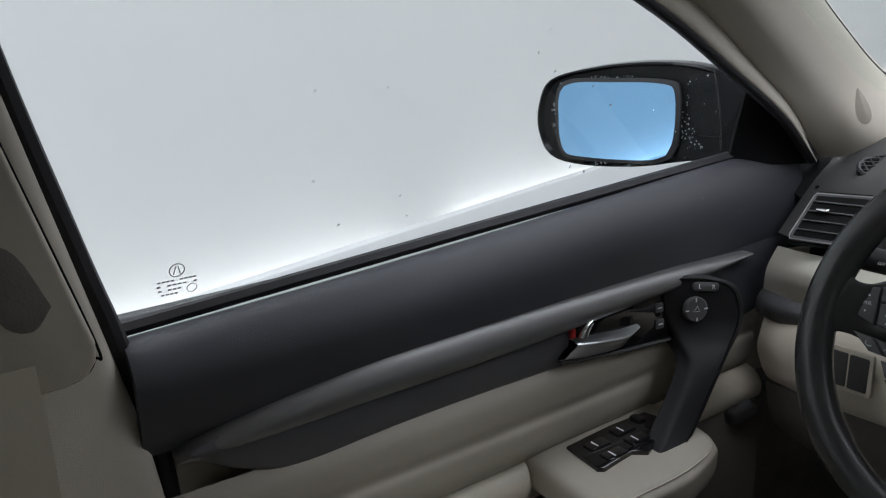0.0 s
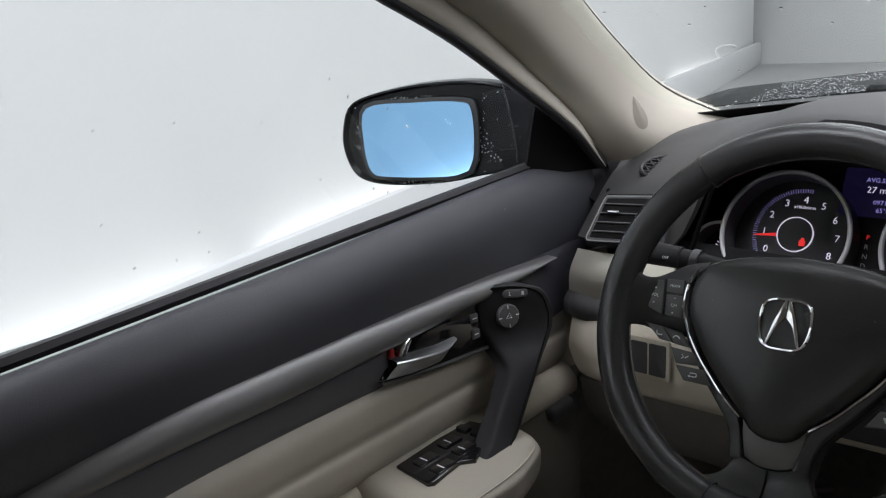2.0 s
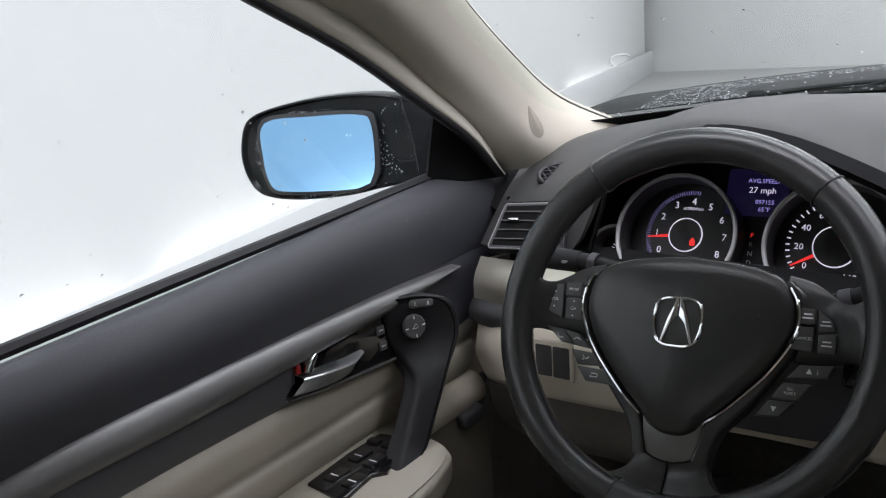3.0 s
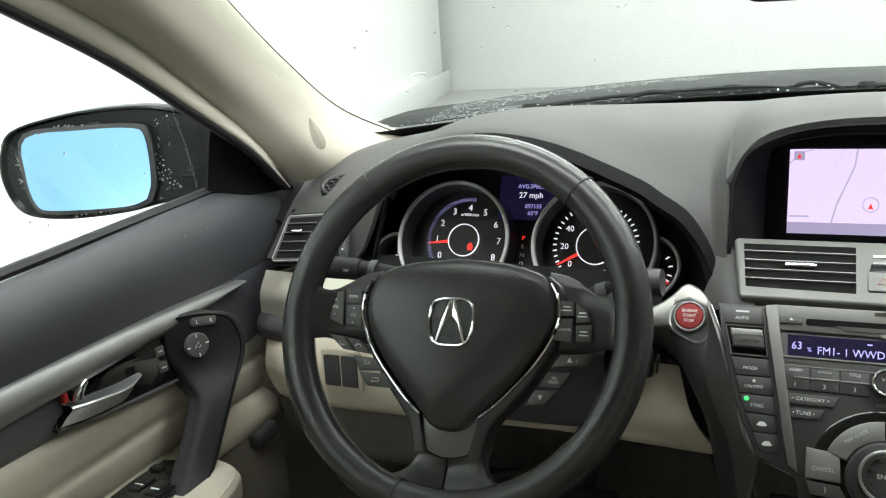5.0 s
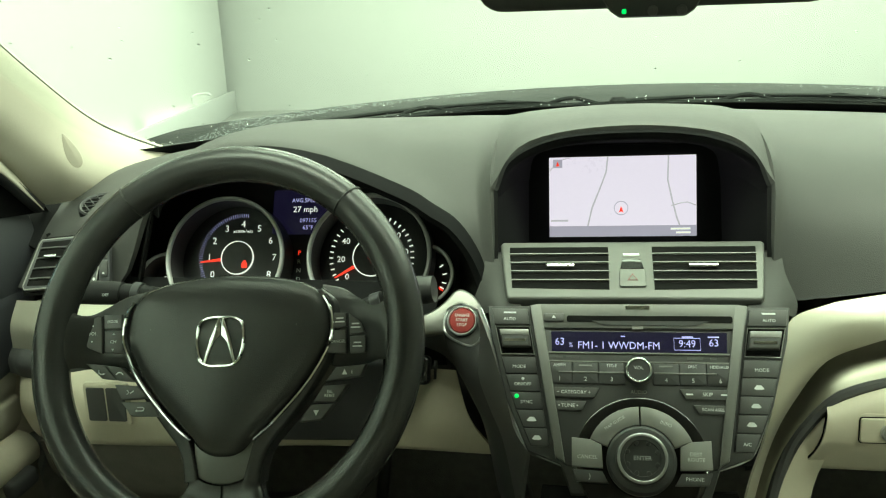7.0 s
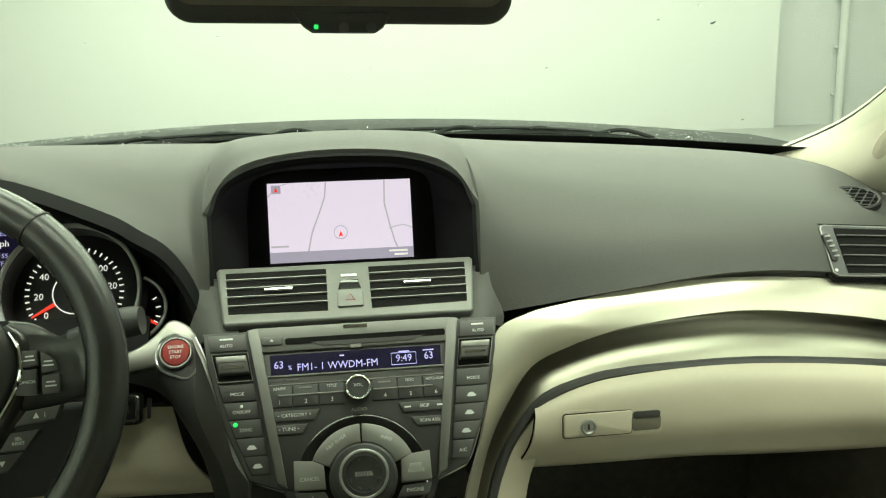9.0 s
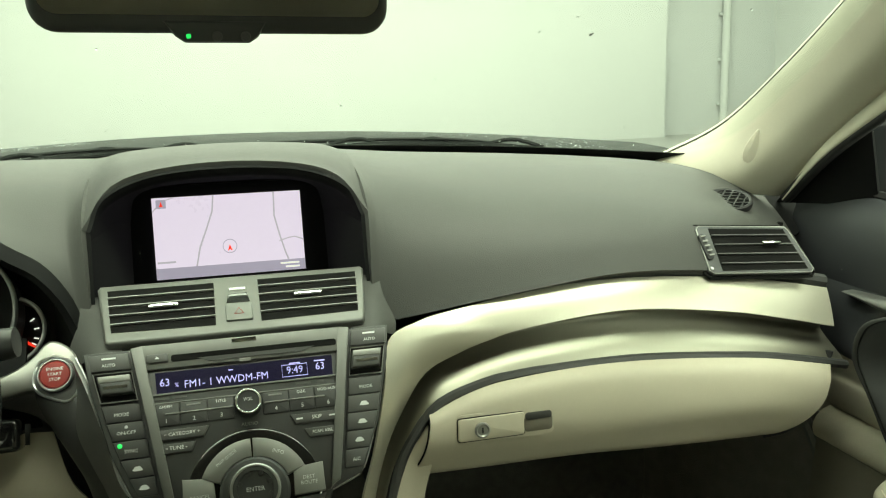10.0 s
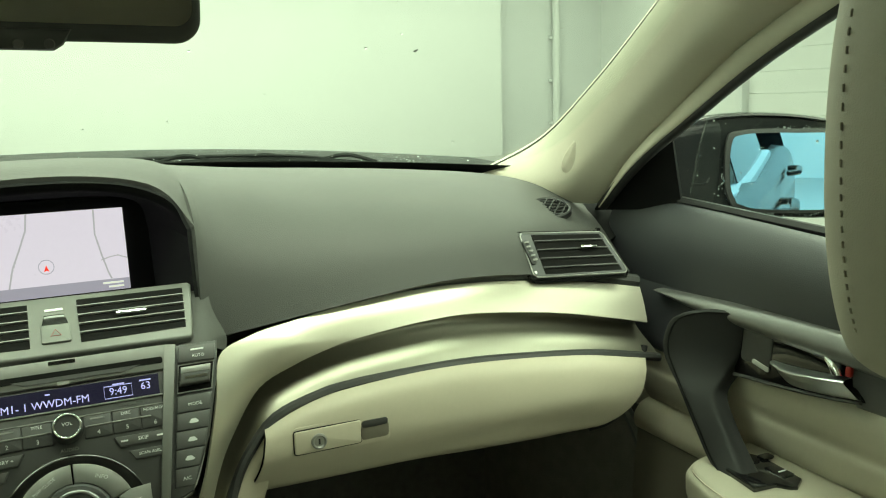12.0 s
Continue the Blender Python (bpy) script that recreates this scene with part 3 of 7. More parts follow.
# ---- front doors ----
def front_door(side):
    d = thing("front_door", "front car door, black upper pad over beige leather, window shut", "car door", "front doors")
    mir = lambda bm: mirrored(bm, side)
    ys = [0.188, 0.30, 0.45, 0.60, 0.75, 0.88, 0.985, 1.08]

    def sheet(prof, y0=ys, n=29, m=None, thick=0.012):
        return loft([[(x + dx, y, z - 0.055 * (0.96 - y) * max(0, (z - 0.86) / 0.115)) for y, dx in y0] for x, z in prof], n, m, thick)
    bow = [(y, 0.018 * ((y - 0.45) / 0.5) ** 2 - 0.006) for y in ys]
    part("upper_pad", mir(sheet([(0.790, 0.972), (0.772, 0.981), (0.756, 0.974), (0.744, 0.950), (0.739, 0.92), (0.742, 0.885), (0.748, 0.857), (0.760, 0.838)], bow)), BLACK_VINYL, d, "black grained vinyl upper pad")
    part("window_seal", mir(tube([(0.783, y, 0.983 - 0.055 * (0.96 - y)) for y in (0.19, 0.4, 0.7, 0.965)], 0.0065, n=20, seg=6)), RUBBER, d, "black rubber window seal")
    if side < 0:
        # Dried water spots on the pad below the mirror.
        bm, r3 = bmesh.new(), random.Random(12)
        for k in range(110):
            y, z = r3.gauss(0.885, 0.035), r3.uniform(0.895, 0.962)
            if y < 0.97:
                dx = 0.018 * ((y - 0.45) / 0.5) ** 2 - 0.006
                x = float(np.interp(z, (0.885, 0.92, 0.95, 0.974), (0.742, 0.739, 0.744, 0.756))) + dx
                bead(bm, Vector((x, y, z - 0.055 * (0.96 - y) * max(0, (z - 0.86) / 0.115))), r3.uniform(0.0004, 0.0009), (-1, 0, 0.15))
        part("water_spots", mir(bm), DROPLET, d, "pale dried water spots", kind="stuff")
    gl = part("window", mir(loft([[(0.787 - 0.38 * (z - 0.97), y, z) for y in (0.10, 0.35, 0.62, 0.98 - 1.0 * max(0, z - 0.97))] for z in (0.90, 1.1, 1.25, 1.36)], 13, 9, 0.004)), GLASS, d, "clear side window")
    gl.visible_shadow = False
    if side < 0:
        # Etched maker's marks: a ring and lines too small to read.
        gm = frame_of((0.7785, 0.241, 0.9815), (0, -1, 0), (-1, 0, -0.38))
        part("etched_ring", mir(tube([at(gm, 0.0062 * math.cos(a), 0.0062 * math.sin(a), 0.0008).translation for a in np.linspace(0, 2 * math.pi, 25)[:-1]], 0.0005, closed=True, seg=4)), ETCH, gl, "etched ring")
        for sx in (-1, 1):
            part("etched_stroke", mir(box((0.0008, 0.0085, 0.0003), at(gm, 0.0018 * sx, 0.0, 0.0008, 14 * sx))), ETCH, gl)
        for k, (w0, n0) in enumerate(((0.033, 9), (0.034, 8), (0.020, 5), (0.022, 6))):
            for i in range(n0):
                if (i * 7 + k) % 5 == 3:
                    continue
                part("etched_mark", mir(box((w0 / n0 * 0.66, 0.0016, 0.0003), at(gm, (0.0 if k < 2 else 0.006) - w0 / 2 + w0 * (i + 0.5) / n0, -0.0095 - 0.0044 * k, 0.0008))), ETCH, gl)
        part("etched_ring", mir(tube([at(gm, -0.0125 + 0.0042 * math.cos(a), -0.0205 + 0.0042 * math.sin(a), 0.0008).translation for a in np.linspace(0, 2 * math.pi, 17)[:-1]], 0.0004, closed=True, seg=4)), ETCH, gl)
    rw = random.Random(11)
    bm = bmesh.new()
    for k in range(70):
        y, z = rw.uniform(0.30, 0.94), rw.uniform(0.985, 1.16)
        if rw.random() > 0.25 + 0.75 * (y - 0.3) / 0.64:
            continue
        bead(bm, Vector((0.7885 - 0.38 * (z - 0.97), y, z)), rw.uniform(0.0007, 0.0017), (1, 0, 0.38))
    part("window_drops", mir(bm), WATER, gl, "rain drops on the glass")
    bm = bmesh.new()
    for k in range(110):
        y, f = rw.uniform(0.66, 0.975), rw.uniform(0, 1)
        if rw.random() > (y - 0.6) / 0.38:
            continue
        bead(bm, Vector((0.7415 + 0.018 * ((y - 0.45) / 0.5) ** 2 - 0.0065 + 0.006 * f, y, 0.885 + 0.062 * f)), rw.uniform(0.0004, 0.0011), (-1, 0, 0.2))
    part("pad_drops", mir(bm), WATER, d, "fine rain drops blown in on the pad")
    # Sail panel at the mirror.
    sp = [(0.782, 0.944, 0.972), (0.745, 0.926, 1.080), (0.735, 0.945, 1.080), (0.752, 1.07, 0.985)]
    part("sail_panel", mir(loft([[sp[0], (0.765, 0.937, 1.027), sp[1]], [(0.768, 0.993, 0.967), (0.7535, 0.967, 1.023), (0.739, 0.937, 1.077)], [(0.757, 1.11, 0.955), (0.742, 1.035, 1.018), (0.733, 0.958, 1.080)]], 9, 9, 0.006)), HOOD_BLACK, d, "black sail panel behind the mirror")
    # Long gunmetal strip that narrows to a tip at the dashboard.
    yy = [0.212, 0.24, 0.30, 0.385, 0.485, 0.633, 0.764, 0.86, 0.945]
    top = [0.8375, 0.850, 0.863, 0.873, 0.876, 0.877, 0.875, 0.871, 0.8655]
    bot = [0.8365, 0.8385, 0.843, 0.848, 0.850, 0.851, 0.853, 0.856, 0.8635]
    xo = [0.756, 0.750, 0.744, 0.740, 0.738, 0.738, 0.740, 0.743, 0.747]
    low = [b - 0.008 * min(1.0, max(0.0, (0.80 - y) / 0.3)) for y, b in zip(yy, bot)]
    prof = ((0.006, 0.0, 0.0), (-0.004, 0.10, 0.0), (-0.010, 0.45, 0.0), (-0.011, 0.78, 0.0), (-0.006, 1.0, -0.002), (0.006, 1.0, -0.008))
    part("trim_strip", mir(loft([[(x + dx, y, z + (b - z) * f + dz) for x, y, z, b in zip(xo, yy, top, low)] for dx, f, dz in prof], 40, 21)), BLADE, d, "gunmetal trim strip")
    y2 = [0.222, 0.262, 0.32, 0.416, 0.51, 0.632]
    b2 = [0.833, 0.808, 0.790, 0.795, 0.797, 0.797]
    t2 = [0.841, 0.848, 0.853, 0.853, 0.853, 0.853]
    part("lower_trim", mir(loft([[(0.741, y, t) for y, t in zip(y2, t2)], [(0.738, y, (t * 2 + b) / 3) for y, t, b in zip(y2, t2, b2)], [(0.741, y, (t + b * 2) / 3) for y, t, b in zip(y2, t2, b2)], [(0.748, y, b) for y, b in zip(y2, b2)], [(0.765, y, b - 0.002) for y, b in zip(y2, b2)]], 30, 13)), TRIM_GREY, d, "grey satin lower trim")
    # Recess and inside handle.
    rec = frame_of((0.744, 0.72, 0.823), (0, -1, 0), (-1, 0, 0.1))
    part("handle_recess", mir(prism([(0.102, -0.016), (0.007, -0.0285), (-0.0735, -0.0345), (-0.079, -0.020), (-0.082, 0.034), (-0.007, 0.033), (0.0735, 0.029)], 0.004, rec, 0.003)), PIANO, d, "gloss black handle recess")
    part("recess_lip", mir(tube([at(rec, u, v, 0.0042).translation for u, v in ((0.100, -0.0165), (0.06, -0.0225), (0.007, -0.0285), (-0.04, -0.032), (-0.074, -0.0345))], 0.0022, n=20, seg=6)), DARK_PLASTIC, d, "dark satin lip")
    part("door_handle", mir(loft([[(0.742, 0.634, 0.830), (0.742, 0.672, 0.8255), (0.741, 0.708, 0.822), (0.742, 0.738, 0.8215)], [(0.730, 0.634, 0.829), (0.726, 0.672, 0.8245), (0.728, 0.708, 0.8205), (0.736, 0.738, 0.8205)], [(0.726, 0.633, 0.8265), (0.721, 0.672, 0.8220), (0.723, 0.708, 0.8180), (0.733, 0.736, 0.8185)], [(0.729, 0.627, 0.820), (0.727, 0.670, 0.8145), (0.729, 0.706, 0.8115), (0.736, 0.730, 0.8140)], [(0.733, 0.620, 0.812), (0.733, 0.666, 0.8050), (0.734, 0.706, 0.8025), (0.738, 0.726, 0.808)], [(0.742, 0.618, 0.809), (0.742, 0.664, 0.802), (0.742, 0.708, 0.800), (0.743, 0.724, 0.806)]], 29, 21)), SATIN_CHROME, d, "chrome inside handle")
    part("lock_lever", mir(moved(loft([[(0.737, 0.628, 0.833), (0.737, 0.634, 0.845), (0.737, 0.649, 0.852)], [(0.730, 0.629, 0.834), (0.730, 0.636, 0.845), (0.731, 0.649, 0.851)], [(0.728, 0.637, 0.833), (0.728, 0.641, 0.840), (0.730, 0.648, 0.845)], [(0.737, 0.645, 0.833), (0.737, 0.646, 0.837), (0.737, 0.648, 0.841)]], 9, 13), pose(0, 0.012, -0.002))), CHROME, d, "chrome lock lever")
    part("lock_mark", mir(box((0.006, 0.007, 0.012), pose(0.735, 0.6335, 0.838), 0.002)), RED, d, "red unlocked mark")
    # Switch head and pull grip: the head grows out of the recess, the bar runs down on to the armrest.
    stations = [(0.806, 0.866, 0.782, 0.861, 0.727, 0.740, 0.012), (0.840, 0.861, 0.785, 0.856, 0.712, 0.739, 0.026), (0.868, 0.847, 0.786, 0.847, 0.701, 0.737, 0.036), (0.880, 0.822, 0.787, 0.830, 0.698, 0.737, 0.036), (0.878, 0.800, 0.789, 0.812, 0.696, 0.735, 0.034), (0.862, 0.783, 0.796, 0.790, 0.692, 0.724, 0.028), (0.843, 0.769, 0.793, 0.766, 0.688, 0.702, 0.024), (0.802, 0.729, 0.7614, 0.737, 0.680, 0.690, 0.022), (0.770, 0.703, 0.728, 0.713, 0.672, 0.680, 0.022), (0.740, 0.690, 0.702, 0.700, 0.664, 0.669, 0.022), (0.728, 0.680, 0.692, 0.686, 0.662, 0.666, 0.022)]
    secs, groove = [], []
    for k, (yf, zf, yr, zr, xf, xr, dp) in enumerate(stations):
        F, R = Vector((xf, yf, zf)), Vector((xr, yr, zr))
        bk, pr = Vector((dp, 0, 0)), Vector((0.004, 0, 0))
        g0 = F.lerp(R, min(0.3, 0.011 / (F - R).length)) - pr * 0.3
        groove.append(g0)
        secs.append([F + bk, F + bk * 0.5, F + pr, g0, F.lerp(R, 0.45) - pr * 0.4, F.lerp(R, 0.72) - pr * 0.25, F.lerp(R, 0.94), R + pr, R + bk * 0.5, R + bk, F.lerp(R, 0.5) + bk, F + bk])
    part("pull_grip", mir(loft(secs, 45, 45)), GRIP, d, "dark satin pull grip with switch head")
    part("grip_groove", mir(tube([g + Vector((-0.0004, 0, 0)) for g in groove], 0.0010, n=48, seg=5)), GAP_SHADE, d, "fine outline groove")
    part("front_panel", mir(loft([[(0.752, 0.76, 0.871), (0.750, 0.85, 0.871), (0.754, 0.94, 0.869), (0.768, 1.06, 0.866)], [(0.748, 0.76, 0.85), (0.745, 0.85, 0.85), (0.749, 0.94, 0.85), (0.764, 1.06, 0.85)], [(0.748, 0.77, 0.81), (0.743, 0.85, 0.81), (0.747, 0.94, 0.81), (0.760, 1.04, 0.81)], [(0.750, 0.79, 0.775), (0.745, 0.85, 0.777), (0.748, 0.94, 0.779), (0.758, 1.03, 0.781)], [(0.768, 0.79, 0.764), (0.764, 0.85, 0.766), (0.765, 0.94, 0.768), (0.772, 1.03, 0.770)]], 25, 21)), BLACK_VINYL, d, "black vinyl front of the door")
    if side < 0:
        hd = frame_of((-0.7215, 0.822, 0.832), (0, 1, 0), (1, -0.42, 0.10))
        rd = frame_of((-0.748, 0.72, 0.823), (0, 1, 0), (1, 0, 0.1))
        kn = part("mirror_knob", lathe([(0.0150, 0), (0.0150, 0.004), (0.0135, 0.006), (0.0095, 0.006)], at(hd, -0.006, -0.006, 0.001), 28), BUTTON_PLASTIC, d, "round mirror adjusting pad")
        for a in (0, 90, 180, 270):
            part("mark", box((0.0014, 0.0042, 0.0006), at(hd, -0.006 + 0.0118 * math.cos(radians(a)), -0.006 + 0.0118 * math.sin(radians(a)), 0.0074, a - 90)), WHITE_INK, kn)
        part("mark", tube([at(hd, -0.006 + u, -0.006 + v, 0.0073).translation for u, v in ((-0.004, -0.002), (0.0035, -0.002), (0.0015, 0.004))], 0.0005, closed=True, seg=4), WHITE_INK, kn)
        rk = part("mirror_selector", prism(rounded(0.034, 0.011, 0.005), 0.005, at(hd, 0.008, 0.0195, 0.0015, -10), 0.002), BUTTON_PLASTIC, d, "left and right mirror selector")
        lettering("letter", "L", 0.0072, at(hd, -0.0005, 0.0210, 0.0068, -10), WHITE_INK, rk)
        lettering("letter", "R", 0.0072, at(hd, 0.0170, 0.0178, 0.0068, -10), WHITE_INK, rk)
        for k in range(3):
            bt = part("memory_button", prism(rounded(0.014, 0.0115, 0.002), 0.004, at(rd, 0.056, -0.012 + 0.0195 * k, 0.0055, -4), 0.0012), BUTTON_PLASTIC, d)
            part("mark", box((0.007, 0.0013, 0.0006), at(rd, 0.056, -0.012 + 0.0195 * k, 0.0098, -4)), WHITE_INK, bt)
    else:
        part("switch_plate", prism(rounded(0.046, 0.052, 0.006), 0.0055, at(rec, -0.043, 0.012), 0.002), DARK_PLASTIC, d, "square dark plate beside the handle")
        part("plate_bar", prism(rounded(0.026, 0.006, 0.002), 0.002, at(rec, -0.034, -0.013, 0.0045, -12), 0.0008), BEZEL, d, "silver bar")
    # Beige leather insert with a crease, armrest and lower panel.
    part("insert", mir(loft([[(x + b * 0.6, y, z) for y, b in bow[:7]] for x, z in ((0.752, 0.80), (0.744, 0.783), (0.7455, 0.760), (0.7495, 0.7455), (0.7455, 0.735), (0.748, 0.71), (0.762, 0.69))], 29, 31, 0.01)), BEIGE, d, "beige leather insert with a pressed crease")
    def rest(y0, y1, dz, name, label):
        yr = [y0, y0 + 0.012, y0 + 0.06, (y0 + y1) / 2, y1 - 0.075, y1 - 0.012, y1]
        low = [-0.030, -0.004, 0, 0, 0, 0, -0.004] if dz == 0 else [dz] * 7
        tip = [0, 0, 0, 0, 0.002, 0.022, 0.050] if dz == 0 else [0] * 7
        rows = [[(0.765 if k < 6 else 0.745, y, 0.702 + q) for k, (y, q) in enumerate(zip(yr, low))]] + [[(x + f * w, y, z + q) for y, q, w in zip(yr, low, tip)] for x, z, f in ((0.70, 0.701, 0.3), (0.648, 0.698, 0.9), (0.632, 0.692, 1.0), (0.626, 0.680, 1.0), (0.638, 0.645, 1.0), (0.72, 0.60, 0.5))]
        return part(name, mir(loft(rows, 33, 31, 0.008)), BEIGE, d, label)
    arm = rest(0.578, 0.787, 0, "armrest", "beige leather armrest")
    rest(0.19, 0.572, -0.052, "armrest_rear", "low rear part of the armrest")
    part("seam", mir(tube([(0.6335, 0.60, 0.694), (0.6335, 0.70, 0.694), (0.650, 0.765, 0.693), (0.680, 0.784, 0.692)], 0.0009, n=24, seg=5)), BEIGE_HARD, arm, "stitched seam")
    if side < 0:
        pan = [(0.628, -0.737), (0.622, -0.684), (0.628, -0.679), (0.676, -0.685), (0.690, -0.674), (0.735, -0.694), (0.761, -0.718), (0.756, -0.740), (0.70, -0.742)]
    else:
        pan = [(0.764, -0.72), (0.739, -0.731), (0.676, -0.724), (0.664, -0.704), (0.668, -0.697), (0.680, -0.690), (0.685, -0.662), (0.735, -0.670)]
    M = Matrix(((0, -1, 0, 0), (1, 0, 0, 0), (0, 0, 1, 0.6995), (0, 0, 0, 1)))
    sw = part("switch_panel", mir(prism([(y, x) for y, x in pan], 0.006, M, 0.002)), PIANO, d, "gloss black window switch panel")
    spots = [(0.656, -0.692), (0.656, -0.718), (0.700, -0.700), (0.702, -0.724)] if side < 0 else [(0.70, -0.715)]
    for y, x in spots:
        part("window_switch", mir(prism(rounded(0.03, 0.017, 0.003), 0.003, at(M, y, x, 0.005), 0.0015)), PIANO, sw)
        part("mark", mir(box((0.0016, 0.011, 0.0006), at(M, y - 0.004, x, 0.0084))), WHITE_INK, sw)
    for k in range(2):
        part("lock_button", mir(prism(rounded(0.012, 0.018, 0.003), 0.003, at(M, 0.736, -0.71 - 0.022 * k, 0.005), 0.0015)), PIANO, sw)
    part("lower_panel", mir(loft([[(0.746, y, 0.655) for y in ys[:7]], [(0.738, y, 0.55) for y in ys[:7]], [(0.748, y, 0.42) for y in ys[:7]], [(0.778, y, 0.30) for y in ys[:7]]], 17, 13, 0.015)), BEIGE_SHADED, d, "lower door panel, beige plastic darkened for shade")
    part("door_ledge", mir(loft([[(0.764, y, 0.695) for y in ys[:7]], [(0.748, y, 0.688) for y in ys[:7]], [(0.738, y, 0.672) for y in ys[:7]], [(0.742, y, 0.655) for y in ys[:7]], [(0.756, y, 0.650) for y in ys[:7]]], 17, 17)), BEIGE_HARD, d, "beige ledge under the insert")
    part("door_core", mir(box((0.02, 0.82, 0.60), pose(0.786, 0.60, 0.57))), BEIGE_HARD, d)
    part("door_end", mir(box((0.10, 0.02, 0.62), pose(0.835, 1.085, 0.65), 0.004)), RUBBER, d)
    part("outer_skin", mir(loft([[(0.80, y, 0.955 - 0.055 * (0.96 - y)) for y in (0.1, 0.5, 1.0)], [(0.90, y, 0.90) for y in (0.1, 0.5, 1.0)], [(0.93, y, 0.7) for y in (0.1, 0.5, 1.0)], [(0.92, y, 0.4) for y in (0.1, 0.5, 1.0)]], 9, 13, 0.004)), CAR_PAINT, d, "black painted outer skin")
    return d


front_door(-1)
front_door(1)


def kick_panel(side):
    k = thing("kick_panel", "beige plastic footwell side panel", "trim panel", "footwell panels")
    for nm, z0, z1, material, label in (("panel", 0.672, 0.84, BEIGE_HARD, ""), ("felt", 0.30, 0.670, FOOTWELL, "dark felt lower part")):
        zs = np.linspace(z0, z1, 4)
        part(nm, mirrored(loft([[(0.775, y, z) for z in zs] for y in (0.94, 1.02)] + [[(0.74, 1.15, z) for z in zs], [(0.70, 1.40, z) for z in zs]], 13, 13, 0.01), side), material, k, label)
    part("weather_strip", mirrored(tube([(0.735, 1.02, 0.70), (0.752, 0.985, 0.62), (0.757, 0.975, 0.52), (0.757, 0.975, 0.36)], 0.008, n=20, seg=8), side), STACK_GREY, k, "grey weather strip")
    if side < 0:
        part("release_lever", mirrored(box((0.022, 0.046, 0.024), pose(0.738, 0.940, 0.646, 8, 0, 8), 0.007, 3), side), DARK_PLASTIC, k, "black bonnet release lever")
    part("sill_plate", mirrored(loft([[(0.80, y, 0.42) for y in (0.1, 0.6, 1.0)], [(0.74, y, 0.43) for y in (0.1, 0.6, 1.0)], [(0.70, y, 0.40) for y in (0.1, 0.6, 1.0)], [(0.69, y, 0.30) for y in (0.1, 0.6, 1.0)]], 9, 9, 0.006), side), BEIGE_HARD, k)
    return k


kick_panel(-1)
kick_panel(1)

# ---- dashboard ----
dash = thing("dashboard", "charcoal padded dashboard with champagne metal trim over beige lower panels", "dashboard")


def base_y(x):
    return 1.565 - 0.62 * x * x


def col(x, pts):
    """One slice of the dash pad, from the screen's base to the front edge."""
    b = base_y(x)
    return [Vector((x, b, 0.998 + 0.02 * (1 - (x / 0.7) ** 2)))] + [Vector((x, y, z)) for y, z in pts]


def pad(name, cols, n=25, label=""):
    rows = [[c[k] for c in cols] for k in range(len(cols[0]))]
    return part(name, loft(rows, n, 29, 0.006), DASH_VINYL, dash, label)


# Passenger side pad, a soft slope down to the metal trim.
P_COLS = [
    col(0.1375, [(1.34, 1.037), (1.155, 1.051), (1.04, 1.043), (0.958, 1.001), (0.936, 0.889)]),
    col(0.154, [(1.34, 1.036), (1.15, 1.048), (1.03, 1.035), (0.961, 0.984), (0.937, 0.887)]),
    col(0.20, [(1.33, 1.034), (1.15, 1.042), (1.03, 1.023), (0.964, 0.968), (0.934, 0.892)]),
    col(0.30, [(1.31, 1.028), (1.14, 1.030), (1.03, 1.006), (0.965, 0.960), (0.932, 0.904)]),
    col(0.42, [(1.28, 1.022), (1.13, 1.020), (1.03, 0.996), (0.968, 0.958), (0.935, 0.914)]),
    col(0.53, [(1.24, 1.015), (1.12, 1.008), (1.03, 0.984), (0.970, 0.952), (0.938, 0.908)]),
    col(0.63, [(1.19, 1.004), (1.11, 0.990), (1.04, 0.966), (0.985, 0.945), (0.948, 0.890)]),
    col(0.742, [(1.15, 0.974), (1.12, 0.957), (1.085, 0.935), (1.05, 0.908), (1.010, 0.875)]),
]
pad("passenger_pad", P_COLS, 33, "charcoal grained pad")
# Middle pad runs forward to the lip of the screen hood.
C_COLS = [
    col(-0.1375, [(1.34, 1.037), (1.155, 1.053), (1.065, 1.050), (1.005, 1.030), (0.956, 1.000)]),
    col(-0.10, [(1.35, 1.038), (1.16, 1.058), (1.08, 1.063), (1.02, 1.057), (0.978, 1.043)]),
    col(0.0, [(1.36, 1.040), (1.18, 1.060), (1.10, 1.067), (1.03, 1.064), (0.990, 1.055)]),
    col(0.10, [(1.35, 1.038), (1.16, 1.058), (1.08, 1.063), (1.02, 1.057), (0.978, 1.043)]),
    col(0.1375, [(1.34, 1.037), (1.155, 1.051), (1.065, 1.050), (1.005, 1.030), (0.956, 1.000)]),
]
pad("centre_pad", C_COLS, 25)
